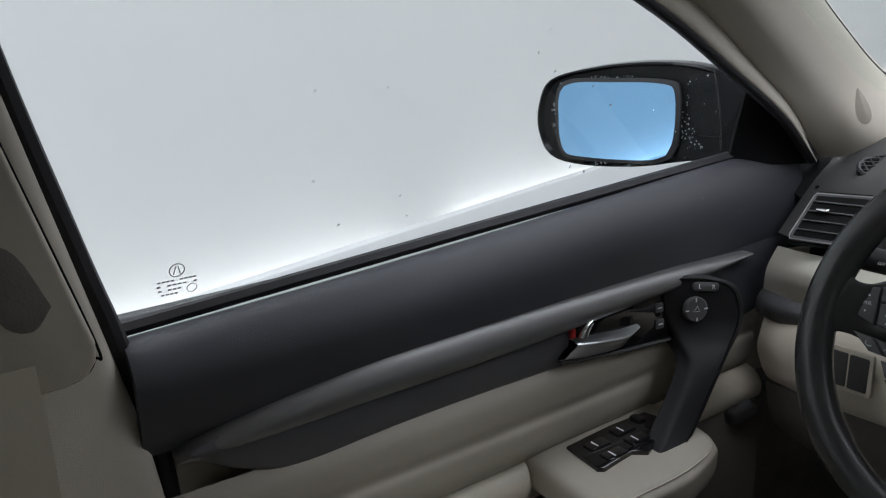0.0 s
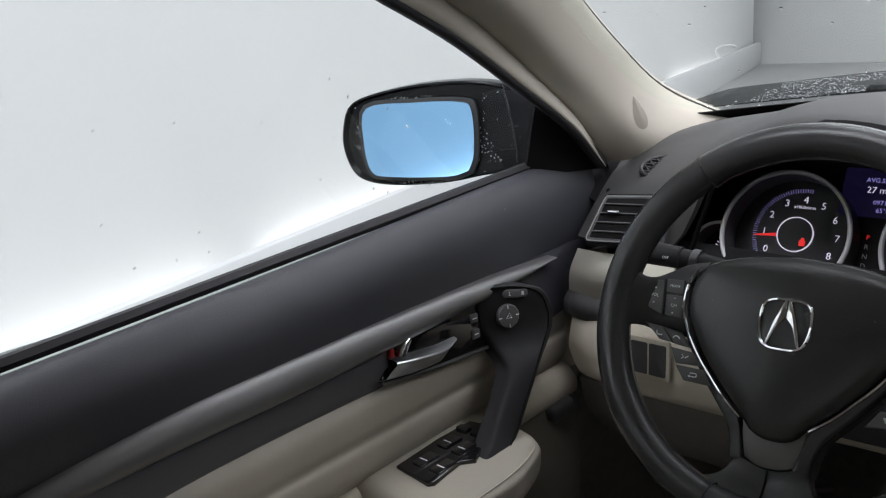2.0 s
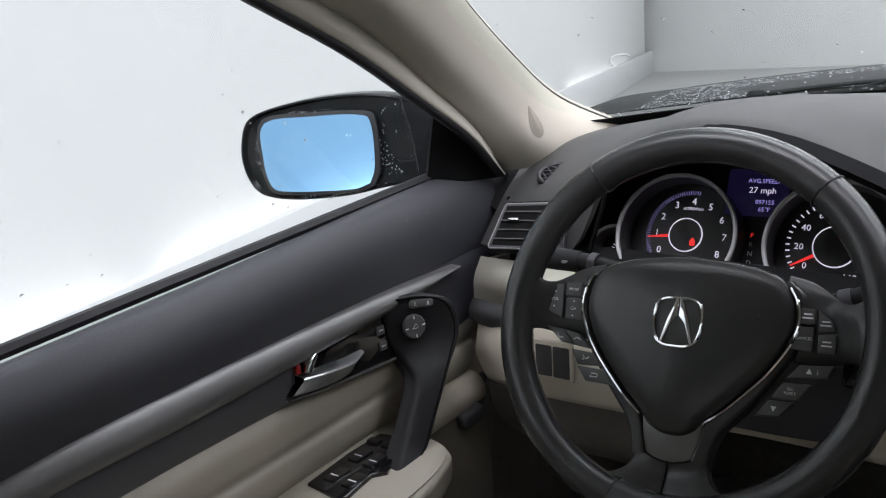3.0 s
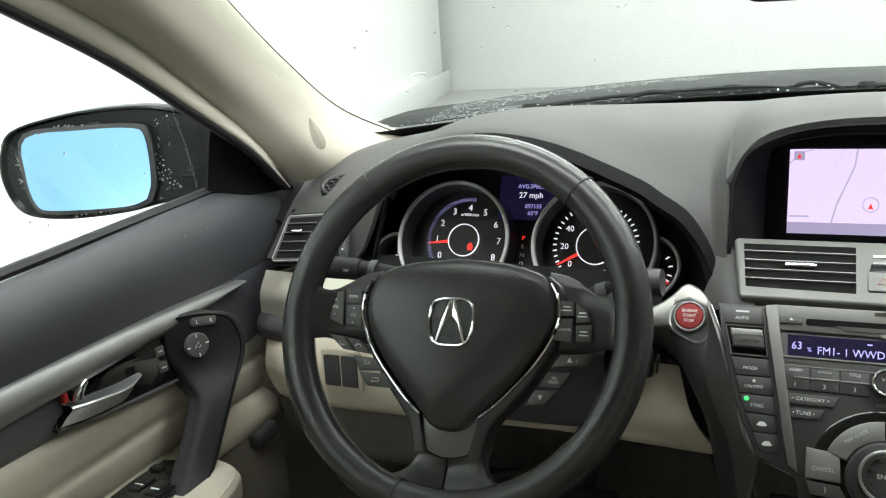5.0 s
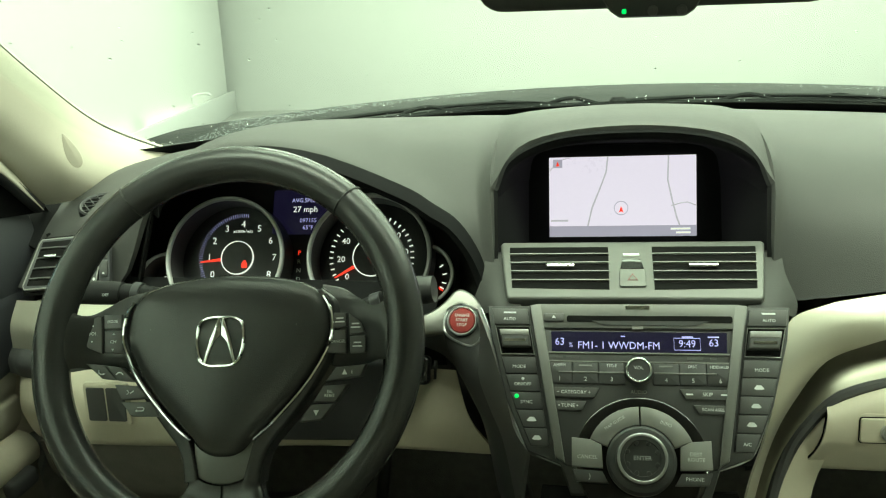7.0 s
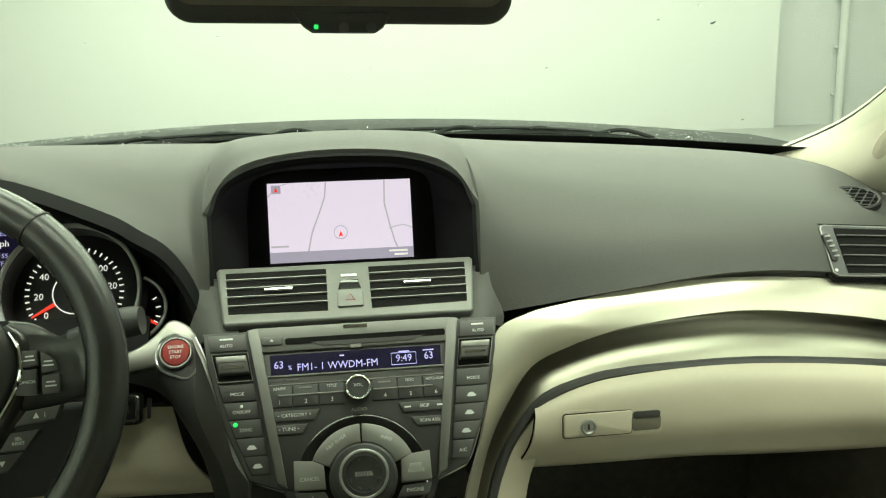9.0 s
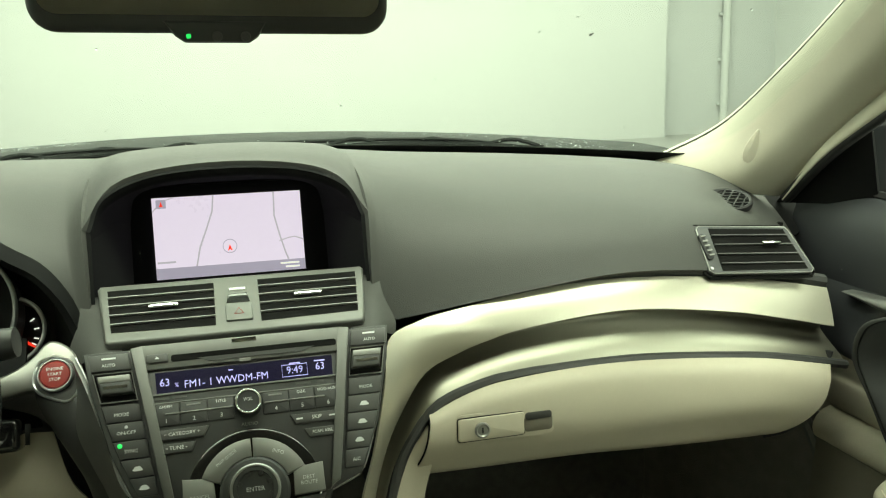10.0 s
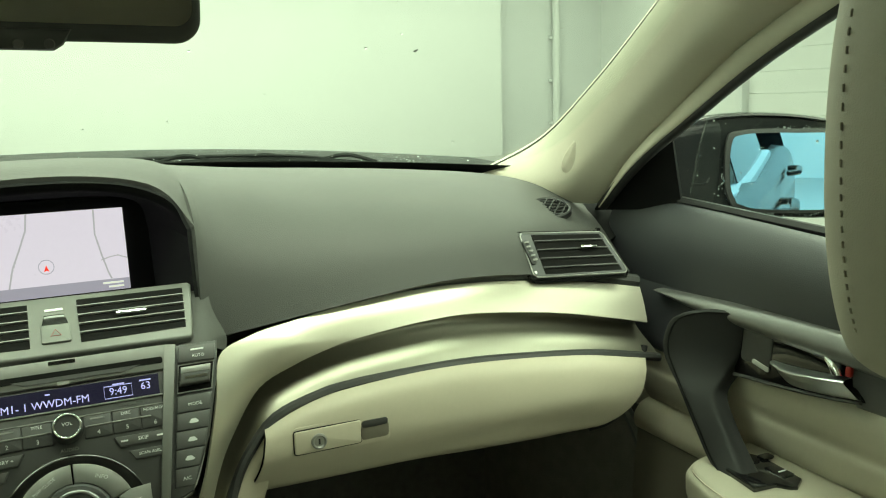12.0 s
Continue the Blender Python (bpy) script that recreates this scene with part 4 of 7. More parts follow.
# Driver side pad with the brow over the dials.
BROW = [(-0.553, 0.958, 0.895), (-0.536, 0.956, 0.945), (-0.513, 0.950, 0.997), (-0.46, 0.940, 1.032), (-0.40, 0.934, 1.046), (-0.32, 0.930, 1.036), (-0.2345, 0.930, 1.0015), (-0.205, 0.930, 0.983), (-0.181, 0.930, 0.966), (-0.163, 0.931, 0.939), (-0.1535, 0.932, 0.912), (-0.149, 0.934, 0.888)]
OUTER_COLS = [
    col(-0.742, [(1.15, 0.974), (1.12, 0.957), (1.085, 0.935), (1.05, 0.908), (1.010, 0.875)]),
    col(-0.64, [(1.18, 1.006), (1.11, 0.992), (1.04, 0.970), (0.985, 0.947), (0.950, 0.890)]),
    col(-0.57, [(1.22, 1.018), (1.12, 1.015), (1.03, 0.998), (0.970, 0.965), (0.955, 0.90)]),
    col(-0.515, [(1.25, 1.026), (1.13, 1.034), (1.03, 1.030), (0.965, 1.012), (0.950, 0.997)]),
    col(-0.46, [(1.27, 1.032), (1.14, 1.048), (1.03, 1.052), (0.960, 1.044), (0.940, 1.032)]),
]
INNER_COLS = [
    col(-0.40, [(1.29, 1.036), (1.15, 1.055), (1.03, 1.062), (0.955, 1.056), (0.934, 1.046)]),
    col(-0.32, [(1.31, 1.038), (1.15, 1.056), (1.03, 1.060), (0.955, 1.048), (0.930, 1.036)]),
    col(-0.24, [(1.33, 1.038), (1.15, 1.054), (1.03, 1.046), (0.960, 1.018), (0.930, 1.0035)]),
    col(-0.197, [(1.34, 1.038), (1.15, 1.052), (1.03, 1.039), (0.962, 0.997), (0.930, 0.978)]),
    col(-0.166, [(1.34, 1.037), (1.15, 1.051), (1.03, 1.035), (0.962, 0.980), (0.931, 0.943)]),
    col(-0.152, [(1.34, 1.036), (1.15, 1.051), (1.03, 1.036), (0.961, 0.978), (0.934, 0.893)]),
    col(-0.1375, [(1.34, 1.037), (1.155, 1.053), (1.04, 1.044), (0.958, 1.001), (0.936, 0.892)]),
]
pad("driver_pad", OUTER_COLS + INNER_COLS, 46)
# Black funnel from the brow in to the dials.
inner = [(-0.588, 1.00, 0.865), (-0.585, 1.01, 0.93), (-0.55, 1.03, 0.985), (-0.48, 1.038, 1.00), (-0.40, 1.04, 1.006), (-0.32, 1.04, 1.006), (-0.25, 1.038, 1.00), (-0.215, 1.034, 0.985), (-0.19, 1.03, 0.965), (-0.182, 1.02, 0.94), (-0.182, 1.01, 0.90), (-0.184, 1.00, 0.865)]
part("dial_hood", loft([[Vector(p) + Vector((0.003, 0.006, 0.007)) for p in BROW], [Vector(p) + Vector((0, -0.004, -0.002)) for p in BROW], [Vector(a).lerp(Vector(b), 0.35) for a, b in zip(BROW, inner)], inner], 40, 13, 0.004), HOOD_BLACK, dash, "black hood round the dials")

# Screen hood: arch with a dark throat.
LIP = [(-0.138, 0.9350, 0.900), (-0.138, 0.9480, 0.955), (-0.1375, 0.957, 1.000), (-0.122, 0.970, 1.031), (-0.075, 0.984, 1.050), (0.0, 0.990, 1.055), (0.075, 0.984, 1.050), (0.122, 0.970, 1.031), (0.1375, 0.957, 1.000), (0.138, 0.9480, 0.955), (0.138, 0.9350, 0.900)]
THROAT = [(-0.112, 1.045, 0.910), (-0.112, 1.06, 0.95), (-0.112, 1.075, 0.99), (-0.104, 1.082, 1.02), (-0.07, 1.085, 1.032), (0, 1.086, 1.034), (0.07, 1.085, 1.032), (0.104, 1.082, 1.02), (0.112, 1.075, 0.99), (0.112, 1.06, 0.95), (0.112, 1.045, 0.910)]
HOOD_ROWS = [[Vector(p) + Vector((0, -0.0035, 0.0012)) for p in LIP], [Vector(p) + Vector((0, 0.006, -0.0075)) for p in LIP], [Vector(a).lerp(Vector(b), 0.5) + Vector((0, 0, 0.003)) for a, b in zip(LIP, THROAT)], THROAT]
part("screen_hood", loft([r[2:9] for r in HOOD_ROWS], 40, 17, 0.004), HOOD_BLACK, dash, "black throat over the screen")
for r0, r1 in ((0, 3), (8, 11)):
    part("hood_side", loft([r[r0:r1] for r in HOOD_ROWS], 13, 17, 0.004), HOOD_BLACK, dash, "black side wall beside the screen")
part("hood_shelf", loft([[(-0.15, 0.945, 0.936), (0, 0.945, 0.938), (0.15, 0.945, 0.936)], [(-0.125, 1.00, 0.925), (0, 1.0, 0.925), (0.125, 1.0, 0.925)], [(-0.112, 1.075, 0.914), (0, 1.075, 0.914), (0.112, 1.075, 0.914)]], 13, 9, 0.004), BLACK_VINYL, dash)
part("sensor_dome", lathe([(0.008, 0), (0.007, 0.004), (0.004, 0.006), (0.001, 0.0068)], pose(0.05, 1.10, 1.064), 16), DARK_PLASTIC, dash, "small light sensor dome")


# Corner panels between the vents, the hood and the middle panel.
for s in (-1, 1):
    part("vent_corner", mirrored(loft([[(0.126, 0.948, 0.936), (0.138, 0.946, 0.937), (0.1475, 0.944, 0.938)], [(0.118, 0.928, 0.922), (0.135, 0.926, 0.922), (0.149, 0.927, 0.918)], [(0.108, 0.893, 0.902), (0.133, 0.892, 0.902), (0.158, 0.914, 0.894)], [(0.108, 0.880, 0.895), (0.133, 0.880, 0.893), (0.156, 0.906, 0.880)]], 9, 13), s), DASH_VINYL, dash)

# Champagne trim on the passenger side: a bright upper band, a ridge, and a hollow below it.
EDGE = [(0.075, 0.77, 0.63), (0.085, 0.79, 0.69), (0.098, 0.812, 0.748), (0.116, 0.836, 0.788), (0.1345, 0.868, 0.840), (0.1465, 0.896, 0.878), (0.182, 0.914, 0.8885), (0.225, 0.928, 0.893), (0.325, 0.938, 0.905), (0.432, 0.940, 0.908), (0.546, 0.940, 0.900), (0.64, 0.940, 0.886), (0.708, 0.940, 0.872)]
RIDGE = [(0.105, 0.85, 0.65), (0.117, 0.872, 0.705), (0.136, 0.893, 0.757), (0.158, 0.906, 0.795), (0.188, 0.915, 0.833), (0.228, 0.916, 0.851), (0.262, 0.916, 0.861), (0.297, 0.916, 0.868), (0.38, 0.916, 0.876), (0.45, 0.916, 0.876), (0.56, 0.916, 0.862), (0.64, 0.916, 0.845), (0.702, 0.916, 0.830)]
FOOT = [(0.125, 0.872, 0.64), (0.137, 0.892, 0.695), (0.152, 0.904, 0.737), (0.171, 0.906, 0.772), (0.201, 0.908, 0.804), (0.254, 0.911, 0.820), (0.286, 0.911, 0.824), (0.32, 0.911, 0.826), (0.40, 0.911, 0.827), (0.468, 0.911, 0.824), (0.587, 0.911, 0.812), (0.65, 0.911, 0.801), (0.716, 0.911, 0.787)]
TOPX, TOPZ = [p[0] for p in EDGE[5:]], [p[2] for p in EDGE[5:]]


def between(f, back):
    """A line between the ridge and the foot of the hollow, set back from both."""
    return [Vector(r).lerp(Vector(q), f) + Vector((0, back, 0)) for r, q in zip(RIDGE, FOOT)]


band = [EDGE, [(Vector(p) + Vector(q)) / 2 + Vector((0, -0.001, 0.001)) for p, q in zip(EDGE, RIDGE)], RIDGE]
part("metal_band", loft(band, 64, 17, 0.002), SILVER, dash, "champagne satin metal band")
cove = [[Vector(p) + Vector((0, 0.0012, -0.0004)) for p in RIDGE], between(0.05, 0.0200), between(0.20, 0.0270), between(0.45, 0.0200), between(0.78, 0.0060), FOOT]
# Darker copy of the band's metal stands for shade below the ridge.
part("metal_hollow", loft(cove, 64, 31), SILVER_SHADED, dash, "hollowed champagne metal band, darkened for shade")
part("trim_lip", tube([Vector(p) + Vector((0.001, -0.003, -0.0045)) for p in FOOT], 0.0058, n=40, seg=8), DARK_PLASTIC, dash, "dark lip over the glove box")
part("trim_gap", tube([(x, 0.946, z + 0.008) for x, z in zip(TOPX, TOPZ)], 0.0085, n=40, seg=8), DARK_PLASTIC, dash, "black gap strip")
part("band_joint", tube([(0.182, 0.9130, 0.8880), (0.186, 0.9035, 0.864), (0.189, 0.9132, 0.835)], 0.0010, n=12, seg=5), RUBBER, dash, "fine joint in the metal")


part("column_wing", mirrored(loft([EDGE[:6], [(Vector(p) + Vector(q)) / 2 + Vector((0, -0.005, 0.002)) for p, q in zip(EDGE[:6], RIDGE[:6])], RIDGE[:6]], 29, 9, 0.003), -1), BLADE, dash, "satin grey metal column side")
part("column_sweep", mirrored(loft([RIDGE[:6], between(0.2, 0.012)[:6], between(0.6, 0.014)[:6], FOOT[:6]], 29, 13, 0.003), -1), DARK_PLASTIC, dash, "dark sweep beside the column")

# Beige lower panels.
part("column_cheek", loft([[Vector(p) + Vector((0.004, -0.002, -0.001)) for p in FOOT[4::-1]], [(0.203, 0.899, 0.790), (0.195, 0.896, 0.766), (0.190, 0.898, 0.737), (0.182, 0.905, 0.70), (0.168, 0.89, 0.63)]], 13, 5, 0.004), BEIGE_HARD, dash, "beige cheek panel")
LID_TOP = [
    [(0.190, 0.906, 0.790), (0.254, 0.906, 0.810), (0.36, 0.906, 0.820), (0.468, 0.906, 0.817), (0.587, 0.906, 0.805), (0.69, 0.906, 0.785)],
    [(0.187, 0.893, 0.780), (0.254, 0.892, 0.799), (0.36, 0.892, 0.806), (0.468, 0.892, 0.803), (0.587, 0.892, 0.790), (0.682, 0.895, 0.768)],
    [(0.182, 0.892, 0.758), (0.25, 0.890, 0.765), (0.36, 0.889, 0.765), (0.468, 0.889, 0.762), (0.58, 0.890, 0.755), (0.672, 0.895, 0.742)],
]
LID_LOW = [
    [(0.174, 0.903, 0.735), (0.245, 0.903, 0.735), (0.36, 0.903, 0.735), (0.46, 0.903, 0.734), (0.56, 0.904, 0.730), (0.648, 0.905, 0.717)],
    [(0.168, 0.922, 0.718), (0.24, 0.926, 0.714), (0.36, 0.926, 0.712), (0.45, 0.926, 0.707), (0.54, 0.926, 0.703), (0.618, 0.928, 0.701)],
    [(0.166, 0.99, 0.712), (0.24, 0.99, 0.706), (0.36, 0.99, 0.704), (0.45, 0.99, 0.70), (0.54, 0.99, 0.697), (0.61, 0.99, 0.696)],
]
glove = part("glove_box", loft(LID_TOP + LID_LOW, 40, 31, 0.004), BEIGE_HARD, dash, "beige plastic glove box lid, shut")
GL = face((0.252, 0.8862, 0.7735), 2)
part("latch_plate", prism(rounded(0.074, 0.025, 0.003, cx=0.0), 0.0035, GL, 0.0015), BEIGE_HARD, glove, "beige latch plate")
# Recess isn't modelled: a darker patch and a dark strip paint its shade.
part("latch_recess_shade", prism(rounded(0.032, 0.022, 0.004, cx=0.0535), 0.0006, at(GL, 0, 0, 0.0012), 0.0003), BEIGE_SHADED, glove, "darker patch for the shade in the finger recess")
part("recess_edge_shade", prism(rounded(0.030, 0.008, 0.003, cx=0.0535, cy=0.0066), 0.0008, at(GL, 0, 0, 0.0018), 0.0004), DARK_PLASTIC, glove, "dark strip for the shade under the recess edge")
part("latch_surround", prism(rounded(0.110, 0.033, 0.006, cx=0.0165), 0.0008, GL, 0.0006), BEIGE_HARD, glove)
part("latch_gap", tube([at(GL, u, v, 0.001).translation for u, v in rounded(0.075, 0.026, 0.003)], 0.0007, closed=True, seg=5), GAP_SHADE, glove)
part("lock", lathe([(0.0085, 0.0035), (0.0085, 0.006), (0.007, 0.0066), (0.0055, 0.005), (0.001, 0.005)], at(GL, -0.011, -0.001), 24), KNOB_GREY, glove, "round key lock")
part("keyhole", box((0.0016, 0.006, 0.0012), at(GL, -0.011, -0.001, 0.0056)), RUBBER, glove)
part("glove_gap", tube([(0.190, 0.902, 0.789), (0.183, 0.8905, 0.762), (0.175, 0.899, 0.737), (0.170, 0.918, 0.722)], 0.0014, n=18, seg=5), GAP_SHADE, dash)
part("glove_gap", tube([(0.698, 0.915, 0.80), (0.692, 0.915, 0.77), (0.680, 0.915, 0.735), (0.65, 0.92, 0.705), (0.62, 0.93, 0.695)], 0.0045, n=24, seg=6), RUBBER, dash, "dark gap beside the glove box")

# Driver's lower panel with a small tray, metal strip and dark shelf.
part("knee_panel", loft([[(-0.71, 0.955, 0.815), (-0.60, 0.935, 0.82), (-0.45, 0.925, 0.82), (-0.30, 0.92, 0.82), (-0.18, 0.915, 0.815)], [(-0.715, 0.945, 0.77), (-0.60, 0.905, 0.78), (-0.45, 0.895, 0.78), (-0.30, 0.893, 0.78), (-0.165, 0.892, 0.775)], [(-0.72, 0.95, 0.735), (-0.60, 0.903, 0.742), (-0.45, 0.891, 0.752), (-0.30, 0.890, 0.755), (-0.145, 0.893, 0.745)], [(-0.70, 0.965, 0.700), (-0.60, 0.925, 0.716), (-0.45, 0.903, 0.730), (-0.30, 0.899, 0.738), (-0.135, 0.905, 0.730)], [(-0.70, 1.10, 0.702), (-0.60, 1.02, 0.718), (-0.45, 0.98, 0.736), (-0.30, 0.97, 0.748), (-0.135, 0.96, 0.736)]], 40, 25, 0.004), BEIGE_HARD, dash, "beige knee panel")
# Black panel before the knee panel stands for the shaded recess there.
part("knee_recess_shade", prism([(p.x, p.y) for p in spline([(-0.41, 0.745, 0), (-0.36, 0.7445, 0), (-0.262, 0.7490, 0), (-0.2435, 0.763, 0), (-0.238, 0.800, 0), (-0.238, 0.832, 0), (-0.33, 0.834, 0), (-0.41, 0.832, 0), (-0.41, 0.745, 0)], 60)[:-1]], 0.012, face((0, 0.8935, 0), 0), 0.004, 3), BLACK_VINYL, dash, "black panel for the shade in the knee recess under the column")
part("felt_panel", loft([[(-0.715, 0.965, 0.695), (-0.60, 0.93, 0.712), (-0.44, 0.91, 0.728)], [(-0.715, 0.99, 0.63), (-0.60, 0.985, 0.62), (-0.44, 0.99, 0.61)], [(-0.715, 1.10, 0.54), (-0.60, 1.12, 0.53), (-0.44, 1.16, 0.52)]], 13, 9, 0.006), FOOTWELL, dash, "grey felt under the knee panel")
KN = face((-0.568, 0.887, 0.781), 2)
tr = part("coin_tray", prism(rounded(0.054, 0.050, 0.004), 0.004, KN, 0.002), BEIGE_HARD, dash, "beige framed tray")
for k in (-1, 1):
    part("tray_door", prism(rounded(0.0215, 0.039, 0.002), 0.0055, at(KN, 0.0118 * k, 0), 0.001), DARK_PLASTIC, tr)
part("metal_strip", loft([[(-0.708, 0.955, 0.878), (-0.66, 0.945, 0.880), (-0.56, 0.938, 0.885)], [(-0.714, 0.945, 0.851), (-0.665, 0.930, 0.852), (-0.56, 0.925, 0.852)], [(-0.720, 0.950, 0.822), (-0.67, 0.938, 0.822), (-0.56, 0.930, 0.822)]], 17, 13, 0.003), SILVER, dash, "champagne metal strip")
part("dark_strip", loft([[(-0.722, 0.955, 0.821), (-0.67, 0.94, 0.821), (-0.45, 0.93, 0.823), (-0.20, 0.92, 0.823)], [(-0.726, 0.948, 0.807), (-0.67, 0.928, 0.807), (-0.45, 0.918, 0.81), (-0.20, 0.91, 0.81)], [(-0.728, 0.950, 0.79), (-0.67, 0.936, 0.79), (-0.45, 0.925, 0.80), (-0.20, 0.92, 0.80)]], 25, 9, 0.004), DARK_PLASTIC, dash, "dark strip under the metal")
part("lower_dial_panel", loft([[(-0.60, 0.975, 0.90), (-0.40, 0.965, 0.90), (-0.20, 0.95, 0.90)], [(-0.60, 0.945, 0.87), (-0.40, 0.935, 0.865), (-0.20, 0.925, 0.86)], [(-0.60, 0.935, 0.82), (-0.40, 0.928, 0.82), (-0.19, 0.922, 0.82)]], 21, 9, 0.004), HOOD_BLACK, dash)
part("column_shroud", loft([[(-0.36 + 0.055 * math.cos(a), y, z + 0.045 * math.sin(a)) for a in np.linspace(0, 2 * math.pi, 17)] for y, z in ((0.80, 0.875), (0.88, 0.85), (0.98, 0.83))], 33, 9), HOOD_BLACK, dash, "dark steering column shroud")
part("key_pod", box((0.05, 0.03, 0.03), pose(-0.225, 0.885, 0.828, -20), 0.006, 3), PIANO, dash, "gloss black socket beside the column")
part("under_shelf", loft([[(-0.74, 1.05, 0.715), (-0.4, 0.985, 0.722), (-0.13, 0.98, 0.71)], [(-0.74, 1.4, 0.72), (-0.4, 1.4, 0.72), (-0.13, 1.4, 0.72)]], 9, 5, 0.006), DARK_PLASTIC, dash)
part("under_shelf", loft([[(0.13, 0.98, 0.68), (0.4, 1.0, 0.70), (0.74, 1.0, 0.70)], [(0.13, 1.4, 0.72), (0.4, 1.4, 0.72), (0.74, 1.4, 0.72)]], 9, 5, 0.006), RUBBER, dash)


# Round demister grilles near the pillars.
def speaker(side):
    t = thing("tweeter_grille", "small round black grille on the dash corner", "grille", "dash corner grilles")
    m = frame_of((0.636, 1.046, 0.9725), (1, 0.25, -0.2), (-0.12, -0.30, 0.94))
    part("ring", mirrored(lathe([(0.031, -0.004), (0.031, 0.003), (0.0285, 0.0045), (0.026, 0.003), (0.026, 0.0)], m, 36), side), RUBBER, t)
    part("dish", mirrored(lathe([(0.026, 0.0006), (0.001, 0.0008)], m, 24), side), GAP_SHADE, t)
    for k in range(-2, 3):
        w = 2 * math.sqrt(max(0, 0.026 ** 2 - (0.0098 * k) ** 2))
        for ang in (35, -35):
            c = Vector((0, 0.0098 * k, 0.002))
            part("bar", mirrored(box((w, 0.0016, 0.002), m @ Matrix.Rotation(radians(ang), 4, "Z") @ Matrix.Translation(c)), side), RUBBER, t)
    return t


def end_vent(side):
    t = thing("end_air_vent", "dash end air vent with satin frame and black slats", "air vent", "end vents")
    m = face((0.606, 0.951, 0.923), 35)
    # The driver side vent is the narrower one, beside the dial hood.
    m = at(m, 0.0 if side > 0 else 0.027, 0) @ Matrix.Rotation(radians(-4), 4, "Z") @ Matrix.Diagonal((0.93 if side > 0 else 0.60, 1, 1, 1))
    out = [(-0.077, 0.028), (-0.073, 0.032), (0.053, 0.0305), (0.058, 0.026), (0.079, -0.027), (0.075, -0.0315), (-0.067, -0.0315), (-0.072, -0.027)]
    hole = [(-0.059, 0.0275), (0.049, 0.0260), (0.069, -0.0265), (-0.053, -0.0275)]
    part("frame", mirrored(prism(out, 0.010, m, 0.003, 3), side), TRIM_GREY, t, "satin graphite frame")
    part("frame_edge", mirrored(tube([at(m, u * 0.985, v * 0.97, 0.0095).translation for u, v in out], 0.0010, closed=True, seg=5), side), KNOB_GREY, t, "fine bright edge")
    part("frame_gap", mirrored(tube([at(m, u * 1.03, v * 1.07, 0.0035).translation for u, v in out], 0.0022, closed=True, seg=5), side), GAP_SHADE, t)
    # Flat black sheet on the frame; the vent's inner shade is its colour.
    part("opening_shade", mirrored(prism(hole, 0.0008, at(m, 0, 0, 0.010)), side), GAP_SHADE, t, "black sheet for the shade in the vent opening")
    for k in range(4):
        v = 0.018 - 0.0122 * k
        u0, u1 = np.interp(v, [-0.0275, 0.0275], [-0.053, -0.059]), np.interp(v, [-0.0265, 0.026], [0.069, 0.049])
        part("slat", mirrored(box((u1 - u0, 0.0013, 0.003), at(m, (u0 + u1) / 2, v, 0.0118)), side), BUTTON_PLASTIC, t)
    part("tab", mirrored(box((0.026, 0.0035, 0.004), at(m, 0.022, 0.006, 0.0165), 0.0012), side), CHROME, t, "bright tab")
    wh = part("thumb_wheel", mirrored(prism(rounded(0.008, 0.034, 0.003), 0.003, at(m, -0.070, 0.003, 0.010, 12), 0.001), side), RUBBER, t)
    for k in range(5):
        part("rib", mirrored(box((0.007, 0.002, 0.002), at(m, -0.0715 + 0.0016 * k, 0.016 - 0.006 * k, 0.0135, 10)), side), KNOB_GREY, wh)
    part("mark", mirrored(lathe([(0.0022, 0.010), (0.0018, 0.0108)], at(m, -0.067, -0.024), 12), side), WHITE_INK, t)
    return t


for s in (-1, 1):
    speaker(s)
    end_vent(s)
# Small embossed airbag word on the passenger pad, too faint to read.
for k in range(2):
    part("embossed_bar", box((0.040 - 0.006 * k, 0.003, 0.0012), at(face((0.475, 0.9545, 0.940), 40), 0.0, -0.007 * k)), DASH_VINYL, dash)

# Dark backing behind the end vents and the gap to the doors.
for s in (-1, 1):
    part("end_backing", mirrored(box((0.12, 0.02, 0.15), pose(0.665, 1.06, 0.862)), s), GAP_SHADE, dash)
    part("end_cap", mirrored(box((0.012, 0.30, 0.30), pose(0.79, 1.25, 0.80)), s), RUBBER, dash)
    part("corner_fill", mirrored(loft([[(0.730, 1.055, 0.905), (0.730, 1.09, 0.938), (0.730, 1.14, 0.962), (0.69, 1.29, 0.990)], [(0.77, 1.065, 0.918), (0.77, 1.10, 0.942), (0.77, 1.14, 0.964), (0.75, 1.29, 0.998)], [(0.82, 1.065, 0.92), (0.82, 1.10, 0.945), (0.82, 1.14, 0.968), (0.82, 1.29, 1.0)]], 17, 9, 0.006), s), HOOD_BLACK, dash)

# Narrow switch strip between the end vent and the dials.
KS = frame_of((-0.5805, 0.944, 0.930), (1, 0.15, -0.02), (0.1, -1, 0.28))
sw = part("switch_strip", prism(rounded(0.013, 0.050, 0.003), 0.006, KS, 0.0015), TRIM_GREY, dash, "grey switch strip with small keys")
for kv, kh in ((0.012, 0.018), (-0.009, 0.018)):
    part("strip_key", prism(rounded(0.009, kh, 0.002), 0.0025, at(KS, 0, kv, 0.0055), 0.001), BUTTON_PLASTIC, sw)
    part("mark", lathe([(0.0012, 0), (0.0012, 0.0004), (0.0001, 0.0004)], at(KS, 0, kv - kh * 0.3, 0.0081), 10), WHITE_INK, sw)

# ---- dials ----
CL = face((-0.451, 1.012, 0.917), 25)
